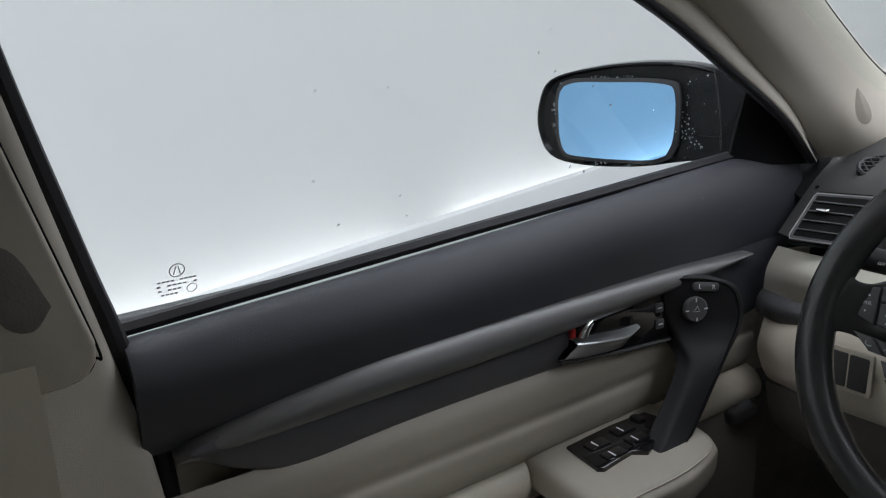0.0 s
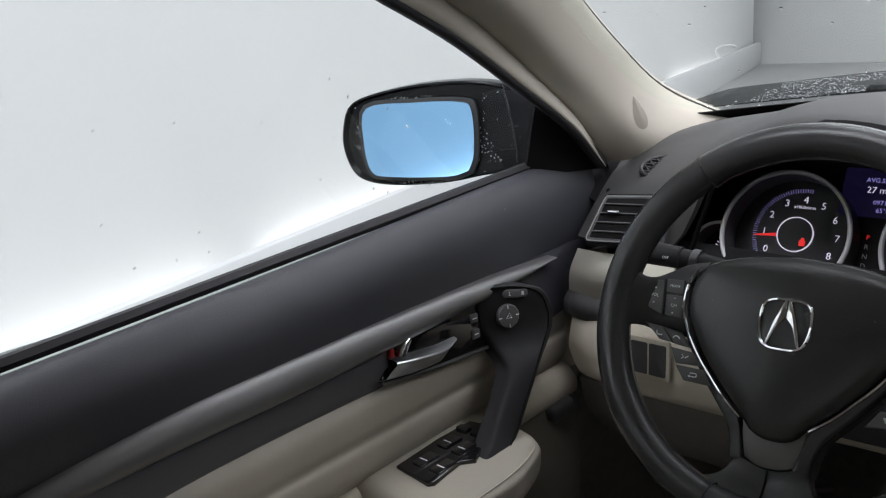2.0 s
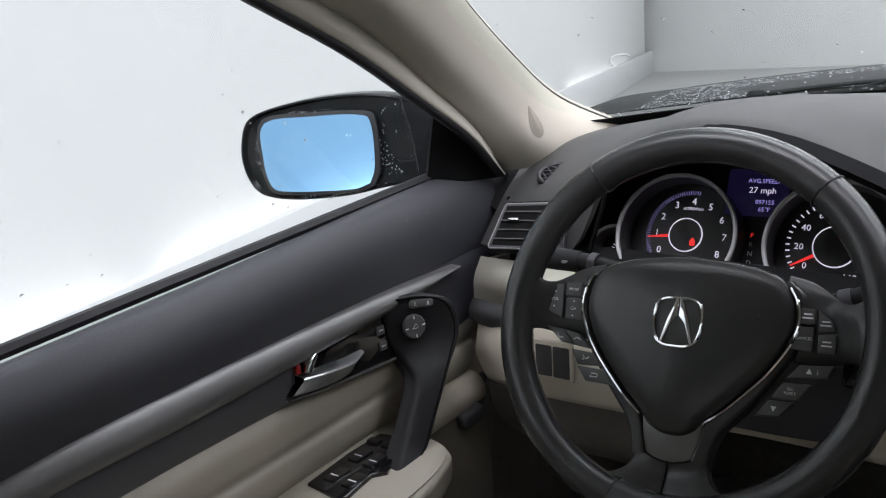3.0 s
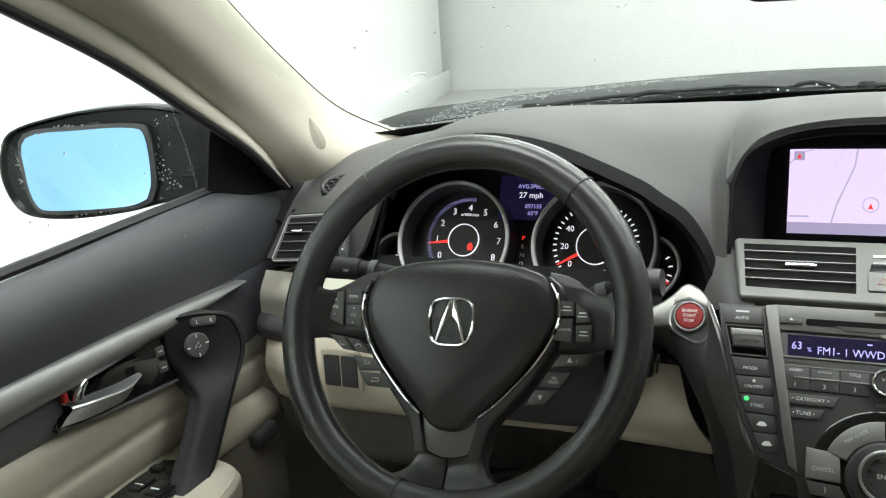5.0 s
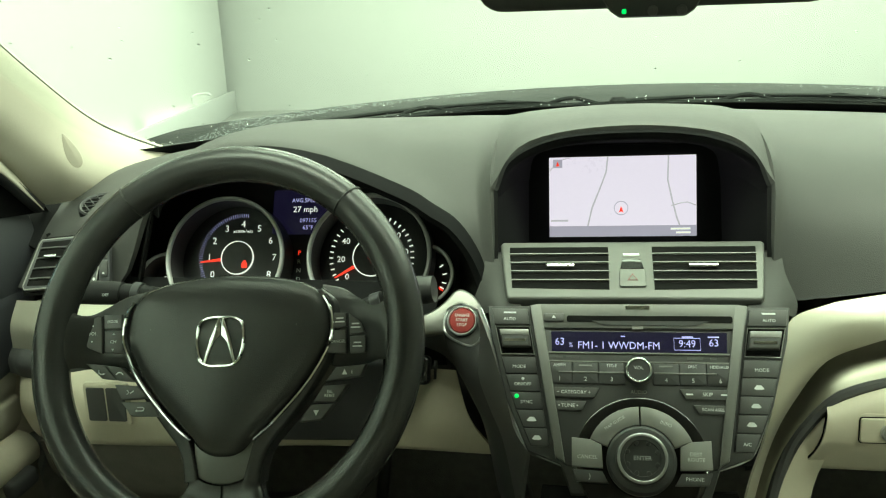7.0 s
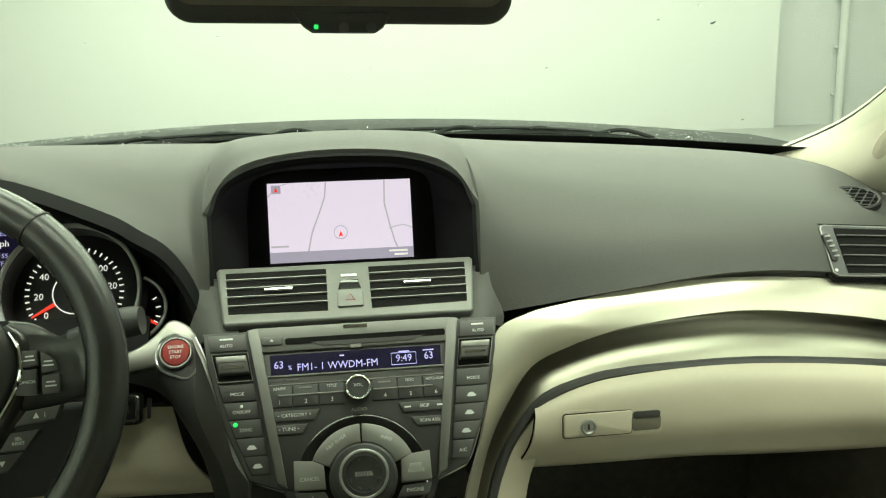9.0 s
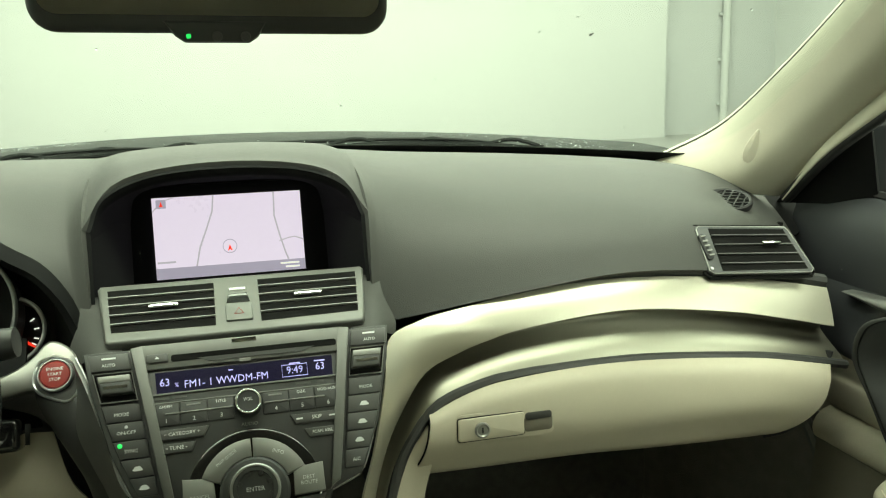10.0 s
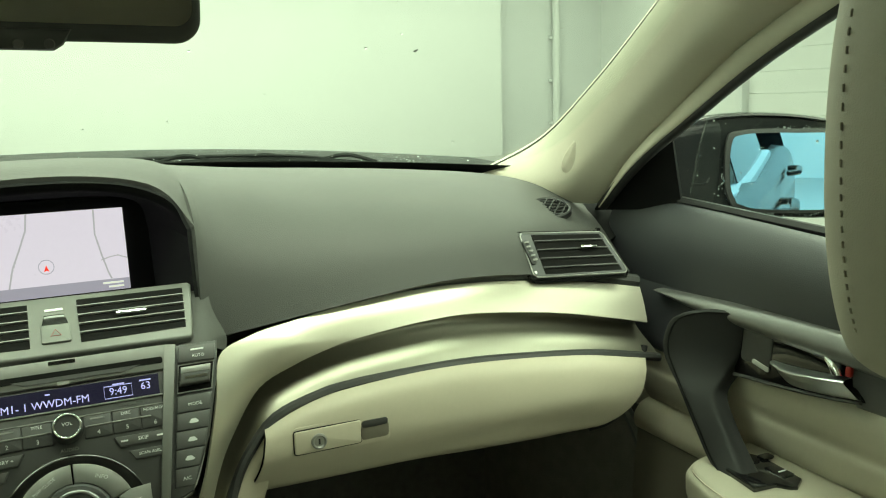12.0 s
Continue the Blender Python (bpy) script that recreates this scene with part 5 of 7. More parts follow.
cluster = thing("instrument_cluster", "lit instrument dials with red needles and violet info display", "instrument cluster")
part("dial_plate", prism([(-0.150, -0.085), (0.275, -0.085), (0.275, 0.03), (0.24, 0.075), (0.18, 0.098), (-0.02, 0.098), (-0.09, 0.075), (-0.150, 0.02)], 0.004, at(CL, 0, 0, -0.006)), DIAL, cluster, "black dial plate", smooth=False)


def ring(r, wide, high, m, n=48):
    """An open ring of square section with rounded top."""
    bm = bmesh.new()
    prof = [(r, 0), (r + wide, 0), (r + wide, high * 0.7), (r + wide * 0.7, high), (r + wide * 0.3, high), (r, high * 0.7)]
    rings = [[bm.verts.new((q * math.cos(2 * math.pi * k / n), q * math.sin(2 * math.pi * k / n), w)) for k in range(n)] for q, w in prof]
    for a, b in zip(rings, rings[1:] + rings[:1]):
        for k in range(n):
            bm.faces.new((a[k], a[(k + 1) % n], b[(k + 1) % n], b[k]))
    bm.transform(m)
    return bm


def dial(name, cu, cv, r, deep, label):
    d = part(name, lathe([(r, 0), (r, 0.001), (0.001, 0.001)], at(CL, cu, cv, 0.0), 48), DIAL, cluster, label)
    part("dial_tube", ring(r, 0.003, deep, at(CL, cu, cv), 64), DARK_PLASTIC, d)
    part("bezel_ring", ring(r - 0.0005, 0.0045, 0.005, at(CL, cu, cv, deep - 0.002), 64), BEZEL, d, "satin grey bezel ring")
    return d


def ticks(d, cu, cv, r0, r1, angles, wide, material):
    for a in angles:
        part("tick", box((r1 - r0, wide, 0.0006), at(CL, cu + (r0 + r1) / 2 * math.cos(radians(a)), cv + (r0 + r1) / 2 * math.sin(radians(a)), 0.0016, a)), material, d)


def needle(d, cu, cv, a, r0, r1, wide):
    part("needle", prism([(r0, -wide / 2), (r1, -wide / 6), (r1, wide / 6), (r0, wide / 2)], 0.0015, at(CL, cu, cv, 0.003, a)), LIT_RED, d, "red lit needle")


tach = dial("tachometer", -0.002, -0.008, 0.0675, 0.036, "round rev counter")
TU, TV = 0.004, -0.003
ticks(tach, TU, TV, 0.0490, 0.0535, np.linspace(208, 84, 42), 0.00028, LIT_BLUE)
for k in range(9):
    a = 210 - 30 * k
    lettering("numeral", str(k), 0.0115, at(CL, TU + 0.0405 * math.cos(radians(a)), TV + 0.0405 * math.sin(radians(a)), 0.0016), LIT_WHITE, tach)
lettering("numeral", "x1000r/min", 0.0052, at(CL, TU, 0.029, 0.0016), LIT_WHITE, tach)
needle(tach, TU - 0.005, TV, 187, 0.0205, 0.046, 0.0035)
part("hub_ring", ring(0.0192, 0.0012, 0.003, at(CL, -0.001, -0.003, 0.001)), LIT_WHITE, tach, "thin lit hub ring")
part("hub_face", lathe([(0.0192, 0.0), (0.0192, 0.0025), (0.001, 0.0025)], at(CL, -0.001, -0.003), 32), DIAL, tach)
part("belt_light", prism([(-0.003, -0.0045), (0.003, -0.0045), (0.0035, 0.001), (0.0018, 0.0025), (0.0018, 0.0045), (-0.0018, 0.0045), (-0.0018, 0.0025), (-0.0035, 0.001)], 0.0008, at(CL, 0.009, -0.011, 0.0036)), LIT_RED, tach, "red seat belt light")

speedo = dial("speedometer", 0.168, -0.007, 0.0675, 0.036, "round speedometer")
SU, SV = 0.163, -0.003
ticks(speedo, SU, SV, 0.0460, 0.0505, np.linspace(222, -42, 33), 0.0015, LIT_WHITE)
for k in range(9):
    a = 219 - 35 * k
    lettering("numeral", str(20 * k), 0.0100, at(CL, SU + 0.0365 * math.cos(radians(a)), SV + 0.0365 * math.sin(radians(a)), 0.0016), LIT_WHITE, speedo)
needle(speedo, SU, SV, 210, 0.023, 0.049, 0.0035)
part("hub_ring", ring(0.0215, 0.0012, 0.003, at(CL, SU, SV, 0.001)), LIT_WHITE, speedo, "thin lit hub ring")
part("hub_face", lathe([(0.0215, 0.0), (0.0215, 0.0025), (0.001, 0.0025)], at(CL, SU, SV), 32), DIAL, speedo)

def small_dial(name, cu, cv, r, deep, big, label):
    """A small gauge whose ring runs into the tube of the large dial beside it."""
    d = part(name, lathe([(r, 0), (r, 0.001), (0.001, 0.001)], at(CL, cu, cv, -0.0025), 40), DIAL, cluster, label)
    pts = [(cu + r * math.cos(radians(a)), cv + r * math.sin(radians(a))) for a in (range(0, 360, 5) if big[0] > cu else range(-180, 180, 5))]
    pts = [p for p in pts if math.hypot(p[0] - big[0], p[1] - big[1]) > 0.0715]
    part("dial_tube", loft([[at(CL, u, v, w).translation for u, v in pts] for w in (-0.002, deep)], 48, 3, 0.002), DARK_PLASTIC, d)
    part("bezel_ring", tube([at(CL, u, v, deep).translation for u, v in pts], 0.0022, n=60, seg=8), BEZEL, d, "satin grey bezel ring")
    return d


temp = small_dial("temperature_gauge", -0.078, -0.034, 0.0315, 0.026, (-0.002, -0.008), "small temperature gauge")
ticks(temp, -0.072, -0.030, 0.0165, 0.0200, np.linspace(120, 190, 7), 0.0010, LIT_WHITE)
needle(temp, -0.068, -0.032, 152, 0.003, 0.019, 0.004)
fuel = small_dial("fuel_gauge", 0.228, -0.027, 0.0335, 0.026, (0.168, -0.007), "small fuel gauge")
ticks(fuel, 0.226, -0.027, 0.021, 0.026, (35, 10, -15, -30), 0.0014, LIT_WHITE)
needle(fuel, 0.226, -0.027, -35, 0.014, 0.027, 0.004)
info = part("info_display", prism(rounded(0.068, 0.054, 0.003), 0.001, at(CL, 0.074, 0.052, 0.0)), LCD_DARK, cluster, "violet info display", smooth=False)
for words, size, v in (("AVG.SPEED", 0.0070, 0.066), ("27 mph", 0.0100, 0.055), ("097155", 0.0070, 0.0415), ("65°F", 0.0070, 0.033)):
    lettering("readout", words, size, at(CL, 0.080 if v > 0.05 else 0.084, v, 0.0012), LIT_WHITE if size > 0.009 else LIT_BLUE, info)
for k, ch in enumerate("PRND"):
    lettering("gear_letter", ch, 0.0075, at(CL, 0.0745, 0.003 - 0.0105 * k, -0.0015), LIT_RED if k == 0 else WHITE_INK, cluster)

# ---- steering wheel ----
SW = face((-0.3625, 0.755, 0.905), 27)
wheel = thing("steering_wheel", "black leather steering wheel with chrome accents and horn pad", "steering wheel")
RI = 0.1655


def rim_pts(a0, a1, n, r=RI, w=0.0):
    return [SW @ Vector((r * math.cos(radians(a0 + (a1 - a0) * k / n)), r * math.sin(radians(a0 + (a1 - a0) * k / n)), w)) for k in range(n if a1 - a0 >= 360 else n + 1)]


part("rim", tube(rim_pts(0, 360, 96), 0.0165, closed=True, seg=16, up=SW.to_3x3() @ Vector((0, 0, 1))), WHEEL_LEATHER, wheel, "leather rim")
for a in (50, 128, 258):
    part("rim_seam", tube([SW @ (Matrix.Rotation(radians(a), 4, "Z") @ Vector((RI + 0.0168 * math.cos(b), 0, 0.0168 * math.sin(b)))) for b in np.linspace(0, 2 * math.pi, 25)[:-1]], 0.0009, closed=True, seg=5, up=SW.to_3x3() @ Vector((math.cos(radians(a)), math.sin(radians(a)), 0.01))), RUBBER, wheel, "sewn joint")
# The hub lies a little behind the rim and is turned slightly.
HW = at(SW, 0, 0, -0.011, 2.5)
HUB = [(0.0, 0.0625), (-0.042, 0.0590), (-0.070, 0.0525), (-0.0855, 0.0440), (-0.0935, 0.0270), (-0.0945, 0.0060), (-0.0868, -0.0145), (-0.0735, -0.0355), (-0.0575, -0.0545), (-0.0425, -0.0700), (-0.0285, -0.0835), (-0.0200, -0.0935), (-0.010, -0.0985), (0.0, -0.0995)]
HUB = HUB + [(-u, v) for u, v in HUB[-2:0:-1]]
hub_ring = [Vector((p.x, p.y, 0)) for p in spline([(u, v, 0) for u, v in HUB + HUB[:1]], 97)[:-1]]
bm = bmesh.new()
rings = [[bm.verts.new((p.x * k, (p.y + 0.005) * k - 0.005, w)) for p in hub_ring] for k, w in ((0.99, -0.03), (1.0, -0.012), (1.0, 0.000), (0.985, 0.0055), (0.95, 0.009), (0.86, 0.0120), (0.7, 0.0140), (0.4, 0.0155), (0.1, 0.016))]
for a, b in zip(rings, rings[1:]):
    for i in range(len(a)):
        bm.faces.new((a[i], a[(i + 1) % len(a)], b[(i + 1) % len(a)], b[i]))
bm.faces.new(rings[-1])
bm.faces.new(rings[0])
pad_w = part("horn_pad", moved(bm, HW), WHEEL_LEATHER, wheel, "black horn pad")
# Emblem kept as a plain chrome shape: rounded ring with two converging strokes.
em = part("emblem", tube([HW @ Vector((0.0215 * u, 0.0215 * v, 0.0172)) for u, v in [(p.x, p.y) for p in spline([(0, 1, 0), (0.55, 0.96, 0), (0.92, 0.72, 0), (1, 0, 0), (0.85, -0.72, 0), (0.5, -0.97, 0), (0, -1, 0), (-0.5, -0.97, 0), (-0.85, -0.72, 0), (-1, 0, 0), (-0.92, 0.72, 0), (-0.55, 0.96, 0), (0, 1, 0)], 49)[:-1]]], 0.0015, closed=True, seg=6), CHROME, pad_w, "plain chrome emblem shape")
for sx in (-1, 1):
    part("stroke", prism([(0.0004 * sx, 0.0205), (0.0028 * sx, 0.0205), (0.0098 * sx, 0.0020), (0.0150 * sx, -0.0185), (0.0125 * sx, -0.0190), (0.0062 * sx, -0.0010), (0.0004 * sx, 0.0055)], 0.002, at(HW, 0, 0, 0.0158), 0.0008), CHROME, em)
    part("airbag_mark", box((0.009, 0.0016, 0.0004), at(HW, 0.064 * sx, 0.013, 0.0136, 0)), DARK_PLASTIC, pad_w)
LINE = [(0.0900, 0.0395), (0.0968, 0.0260), (0.0982, 0.0050), (0.0900, -0.0155), (0.0762, -0.0370), (0.0602, -0.0556), (0.0447, -0.0717), (0.0290, -0.0845)]
for sx in (-1, 1):
    part("chrome_line", tube([HW @ Vector((u * sx, v, 0.0055)) for u, v in LINE], 0.0015, n=40, seg=6), CHROME, wheel, "thin chrome line beside the horn pad")
    # Body outside the chrome line, which runs down into the lower spoke.
    arm_o = [(0.090, 0.046), (0.101, 0.036), (0.104, 0.024), (0.1035, 0.004), (0.0960, -0.018), (0.0830, -0.040), (0.0680, -0.0600), (0.0535, -0.0770), (0.0420, -0.0910), (0.0362, -0.1060), (0.0345, -0.1210)]
    arm_i = [(0.082, 0.044), (0.092, 0.034), (0.0945, 0.024), (0.0945, 0.005), (0.0870, -0.015), (0.0740, -0.0360), (0.0580, -0.0545), (0.0420, -0.0705), (0.0300, -0.0850), (0.0255, -0.1000), (0.0210, -0.1180)]
    rows = [[(u, v, -0.020) for u, v in arm_o], [(u, v, -0.004) for u, v in arm_o], [(u * 0.97, v, 0.0025) for u, v in arm_o], [((u + p) / 2, (v + q) / 2, 0.0040) for (u, v), (p, q) in zip(arm_o, arm_i)], [(p, q, 0.0035) for p, q in arm_i], [(p, q, -0.010) for p, q in arm_i]]
    part("spoke_edge", loft([[HW @ Vector((u * sx, v, w)) for u, v, w in r] for r in rows], 40, 21), WHEEL_LEATHER, wheel, "black edge beside the chrome line")
    up = [(0.085, 0.050, -0.012), (0.105, 0.0455, -0.010), (0.121, 0.036, -0.004), (0.1335, 0.0285, 0.004), (0.146, 0.031, 0.010), (0.160, 0.050, 0.011)]
    up0 = [(0.086, 0.043, -0.004), (0.105, 0.038, -0.002), (0.121, 0.029, 0.001), (0.1345, 0.022, 0.008), (0.148, 0.022, 0.016), (0.165, 0.032, 0.016)]
    mid = [(0.088, 0.012, -0.001), (0.108, 0.012, -0.001), (0.124, 0.010, 0.000), (0.138, 0.006, 0.008), (0.150, 0.004, 0.017), (0.166, 0.004, 0.017)]
    lo0 = [(0.086, -0.010, -0.003), (0.108, -0.012, -0.003), (0.125, -0.012, -0.002), (0.139, -0.010, 0.006), (0.150, -0.012, 0.014), (0.165, -0.024, 0.015)]
    lo = [(0.086, -0.020, -0.014), (0.108, -0.022, -0.014), (0.126, -0.020, -0.010), (0.140, -0.018, 0.000), (0.150, -0.022, 0.008), (0.160, -0.042, 0.010)]
    bk = [(0.085, 0.01, -0.030), (0.105, 0.01, -0.028), (0.124, 0.008, -0.020), (0.138, 0.004, -0.010), (0.150, 0.0, -0.004), (0.162, 0.0, -0.002)]
    rows = [[HW @ Vector((u * sx, v, w)) for u, v, w in r] for r in (bk, up, up0, mid, lo0, lo, bk)]
    part("side_spoke", loft(rows, 25, 37), WHEEL_LEATHER, wheel, "black side spoke")
    lowr = [[(0.000, -0.1215, -0.0005), (0.000, -0.134, 0.000), (0.000, -0.148, 0.006), (0.000, -0.168, 0.0145)], [(0.020, -0.1165, -0.0005), (0.019, -0.132, 0.001), (0.022, -0.147, 0.008), (0.030, -0.165, 0.0155)], [(0.0325, -0.1120, -0.003), (0.032, -0.126, -0.001), (0.040, -0.142, 0.007), (0.062, -0.156, 0.0150)], [(0.0345, -0.1120, -0.010), (0.0345, -0.126, -0.008), (0.045, -0.138, 0.002), (0.075, -0.148, 0.012)], [(0.030, -0.1120, -0.025), (0.030, -0.126, -0.022), (0.040, -0.140, -0.014), (0.068, -0.152, 0.000)], [(0.0, -0.1215, -0.025), (0.0, -0.134, -0.022), (0.0, -0.148, -0.014), (0.0, -0.168, 0.000)]]
    part("lower_spoke", loft([[HW @ Vector((u * sx, v, w)) for u, v, w in r] for r in lowr], 21, 31), WHEEL_LEATHER, wheel, "leather lower spoke")
part("spoke_seam", tube([HW @ Vector((0, -0.1225, 0.0008)), HW @ Vector((0, -0.134, 0.0012)), HW @ Vector((0, -0.148, 0.0072)), HW @ Vector((0, -0.160, 0.0125))], 0.0008, n=12, seg=5), GAP_SHADE, wheel)
plate = [(-0.0275, -0.0850), (0.0275, -0.0850), (0.0262, -0.1000), (0.0222, -0.1160), (0.012, -0.1212), (0.0, -0.1230), (-0.012, -0.1212), (-0.0222, -0.1160), (-0.0262, -0.1000)]
part("metal_spoke", prism(plate, 0.010, at(HW, 0, 0, -0.0085), 0.002), STACK_GREY, wheel, "satin grey lower spoke plate")
part("plate_gap", tube([at(HW, u, v, 0.0012).translation for u, v in plate[2:]], 0.0007, n=24, seg=5), GAP_SHADE, wheel)
WHEEL_KEYS = [
    ([(-0.1320, 0.0270), (-0.1222, 0.0280), (-0.1190, -0.0062), (-0.1358, 0.0005), (-0.1392, 0.0120)], "VOL"),
    ([(-0.1200, 0.0293), (-0.1022, 0.0294), (-0.1012, 0.0166), (-0.1188, 0.0164)], "MODE"),
    ([(-0.1183, 0.0142), (-0.1010, 0.0144), (-0.0988, -0.0062), (-0.1163, -0.0053)], "CH"),
    ([(-0.1345, -0.0148), (-0.1165, -0.0165), (-0.1025, -0.0305), (-0.1170, -0.0290)], "phone"),
    ([(-0.1150, -0.0168), (-0.1000, -0.0190), (-0.0838, -0.0330), (-0.1010, -0.0310)], "hang"),
    ([(-0.1045, -0.0345), (-0.0822, -0.0362), (-0.0708, -0.0475), (-0.0969, -0.0483)], "talk"),
    ([(-0.0968, -0.0500), (-0.0688, -0.0505), (-0.0595, -0.0638), (-0.0864, -0.0630)], "back"),
    ([(0.0992, 0.0236), (0.1106, 0.0228), (0.1110, 0.0109), (0.0990, 0.0098)], "bars"),
    ([(0.0980, 0.0078), (0.1104, 0.0080), (0.1107, -0.0125), (0.0940, -0.0115)], "CANCEL"),
    ([(0.1130, 0.0222), (0.1228, 0.0150), (0.1272, 0.0050), (0.1138, 0.0040)], "bars"),
    ([(0.1140, 0.0020), (0.1280, 0.0025), (0.1276, -0.0122), (0.1146, -0.0125)], "bars"),
    ([(0.1020, -0.0245), (0.1285, -0.0222), (0.1240, -0.0325), (0.0929, -0.0362)], "up"),
    ([(0.0906, -0.0402), (0.1125, -0.0394), (0.1015, -0.0540), (0.0822, -0.0541)], "SEL\nRESET"),
    ([(0.0799, -0.0562), (0.1005, -0.0555), (0.0893, -0.0688), (0.0702, -0.0708)], "down"),
]
for outline, wd in WHEEL_KEYS:
    cu, cv = sum(p[0] for p in outline) / len(outline), sum(p[1] for p in outline) / len(outline)
    deep = 0.004 if cv > -0.013 else 0.009
    b = part("wheel_button", prism(outline, deep, at(HW, 0, 0, 0.0050 - deep), 0.0012), BUTTON_PLASTIC, wheel)
    m = at(HW, cu, cv, 0.0051)
    if wd in ("VOL", "MODE", "CH", "CANCEL", "SEL\nRESET"):
        lettering("button_word", wd, 0.0044 if len(wd) < 4 else 0.0036, m, WHITE_INK, b)
        if wd in ("VOL", "CH"):
            for k in (-1, 1):
                part("button_mark", prism([(-0.0012, 0), (0.0012, 0), (0, 0.0018 * k)], 0.0003, at(m, 0, 0.0065 * k)), WHITE_INK, b)
    elif wd == "bars":
        for k in (-1, 1):
            part("button_mark", box((0.0075 - 0.001 * k, 0.0012, 0.0004), at(m, 0, 0.0016 * k)), WHITE_INK, b)
    elif wd in ("up", "down"):
        k = 1 if wd == "up" else -1
        part("button_mark", prism([(-0.0024, -0.002 * k), (0.0024, -0.002 * k), (0, 0.0026 * k)], 0.0003, at(m, -0.002 if k > 0 else 0, 0)), WHITE_INK, b)
        if k > 0:
            lettering("button_word", "i", 0.0055, at(m, 0.0045, 0), WHITE_INK, b)
    elif wd == "phone":
        part("button_mark", tube([m @ Vector(p) for p in ((-0.003, 0.0016, 0.0002), (-0.0026, -0.001, 0.0002), (0.0, -0.0022, 0.0002), (0.0028, -0.0018, 0.0002))], 0.0006, n=10, seg=4), WHITE_INK, b)
    elif wd == "hang":
        part("button_mark", tube([m @ Vector(p) for p in ((-0.0034, -0.0008, 0.0002), (-0.0015, 0.0010, 0.0002), (0.0015, 0.0010, 0.0002), (0.0034, -0.0008, 0.0002))], 0.0006, n=10, seg=4), WHITE_INK, b)
    elif wd == "back":
        part("button_mark", tube([m @ Vector(p) for p in ((-0.0035, -0.0014, 0.0002), (0.0025, -0.0014, 0.0002), (0.0036, 0.0002, 0.0002), (0.0025, 0.0016, 0.0002), (-0.0030, 0.0016, 0.0002))], 0.0005, n=16, seg=4), WHITE_INK, b)
        part("button_mark", prism([(-0.0048, -0.0014), (-0.0028, 0.0), (-0.0028, -0.0028)], 0.0003, m), WHITE_INK, b)
    else:
        part("button_mark", tube([m @ Vector(p) for p in ((-0.0030, 0.002, 0.0002), (-0.0010, 0.0, 0.0002), (-0.0030, -0.002, 0.0002))], 0.0005, seg=4), WHITE_INK, b)
        part("button_mark", box((0.0040, 0.0010, 0.0004), at(m, 0.0018, 0.0, 0.0, 35)), WHITE_INK, b)

# Stalks behind the wheel.
st = thing("indicator_stalk", "black indicator stalk behind the wheel", "stalk", "column stalks")
part("stem", tube([(-0.405, 0.86, 0.895), (-0.47, 0.855, 0.915), (-0.515, 0.852, 0.920)], [0.007, 0.009, 0.0105], n=14, seg=12), GRIP, st)
part("tip", tube([(-0.510, 0.852, 0.9195), (-0.54, 0.850, 0.921), (-0.560, 0.850, 0.920)], [0.0118, 0.0125, 0.011], n=8, seg=14), GRIP, st)
part("collar", tube([(-0.490, 0.853, 0.918), (-0.498, 0.853, 0.919)], 0.0122, seg=14), TRIM_GREY, st, "grey turning collar")
lettering("mark", "OFF", 0.0042, at(face((-0.522, 0.8385, 0.922), 20), 0, 0), WHITE_INK, st)
st = thing("wiper_stalk", "black wiper stalk behind the wheel", "stalk", "column stalks")
part("stem", tube([(-0.315, 0.86, 0.882), (-0.26, 0.858, 0.904), (-0.222, 0.856, 0.918)], [0.007, 0.008, 0.010], n=12, seg=12), GRIP, st)
part("tip", tube([(-0.224, 0.856, 0.917), (-0.205, 0.855, 0.922), (-0.188, 0.854, 0.924)], [0.0125, 0.0145, 0.0130], n=8, seg=16), DARK_PLASTIC, st)
part("collar", tube([(-0.250, 0.857, 0.907), (-0.240, 0.857, 0.9105)], 0.0108, seg=14), TRIM_GREY, st)

# ---- middle of the dash: screen, vents, audio panel ----
NV = face((-0.001, 1.0665, 0.9225), 13.4)
nav = thing("navigation_screen", "lit navigation screen showing a pale map in a black bezel", "screen")
part("bezel", prism(rounded(0.225, 0.120, 0.006, cy=0.048), 0.006, at(NV, 0, 0, -0.0085)), HOOD_BLACK, nav, "black bezel", smooth=False)
scr = part("screen", prism([(-0.084, 0.001), (0.084, 0.001), (0.084, 0.0945), (-0.084, 0.0945)], 0.001, at(NV, 0, 0, -0.001)), MAP_LIGHT, nav, "lit pale map", smooth=False)
part("map_bar", box((0.168, 0.0125, 0.0006), at(NV, 0, 0.0073, 0.0005)), MAP_BAR, scr, smooth=False)


def road(pts, w):
    return tube([NV @ Vector((u, v, 0.0003)) for u, v in pts], w, n=None, seg=4, flat=0.3, up=NV.to_3x3() @ Vector((0, 0, 1)))


for pts, w in (([(-0.016, 0.094), (-0.018, 0.076), (-0.026, 0.055), (-0.034, 0.036), (-0.042, 0.002)], 0.0009), ([(0.053, 0.094), (0.052, 0.066), (0.057, 0.042), (0.062, 0.022), (0.065, 0.014)], 0.0009), ([(0.056, 0.036), (0.066, 0.039), (0.074, 0.040), (0.084, 0.036)], 0.0006), ([(-0.084, 0.078), (-0.074, 0.090), (-0.060, 0.094)], 0.0005), ([(-0.083, 0.014), (-0.07, 0.002)], 0.0005)):
    part("map_road", road(pts, w), MAP_ROAD, scr)
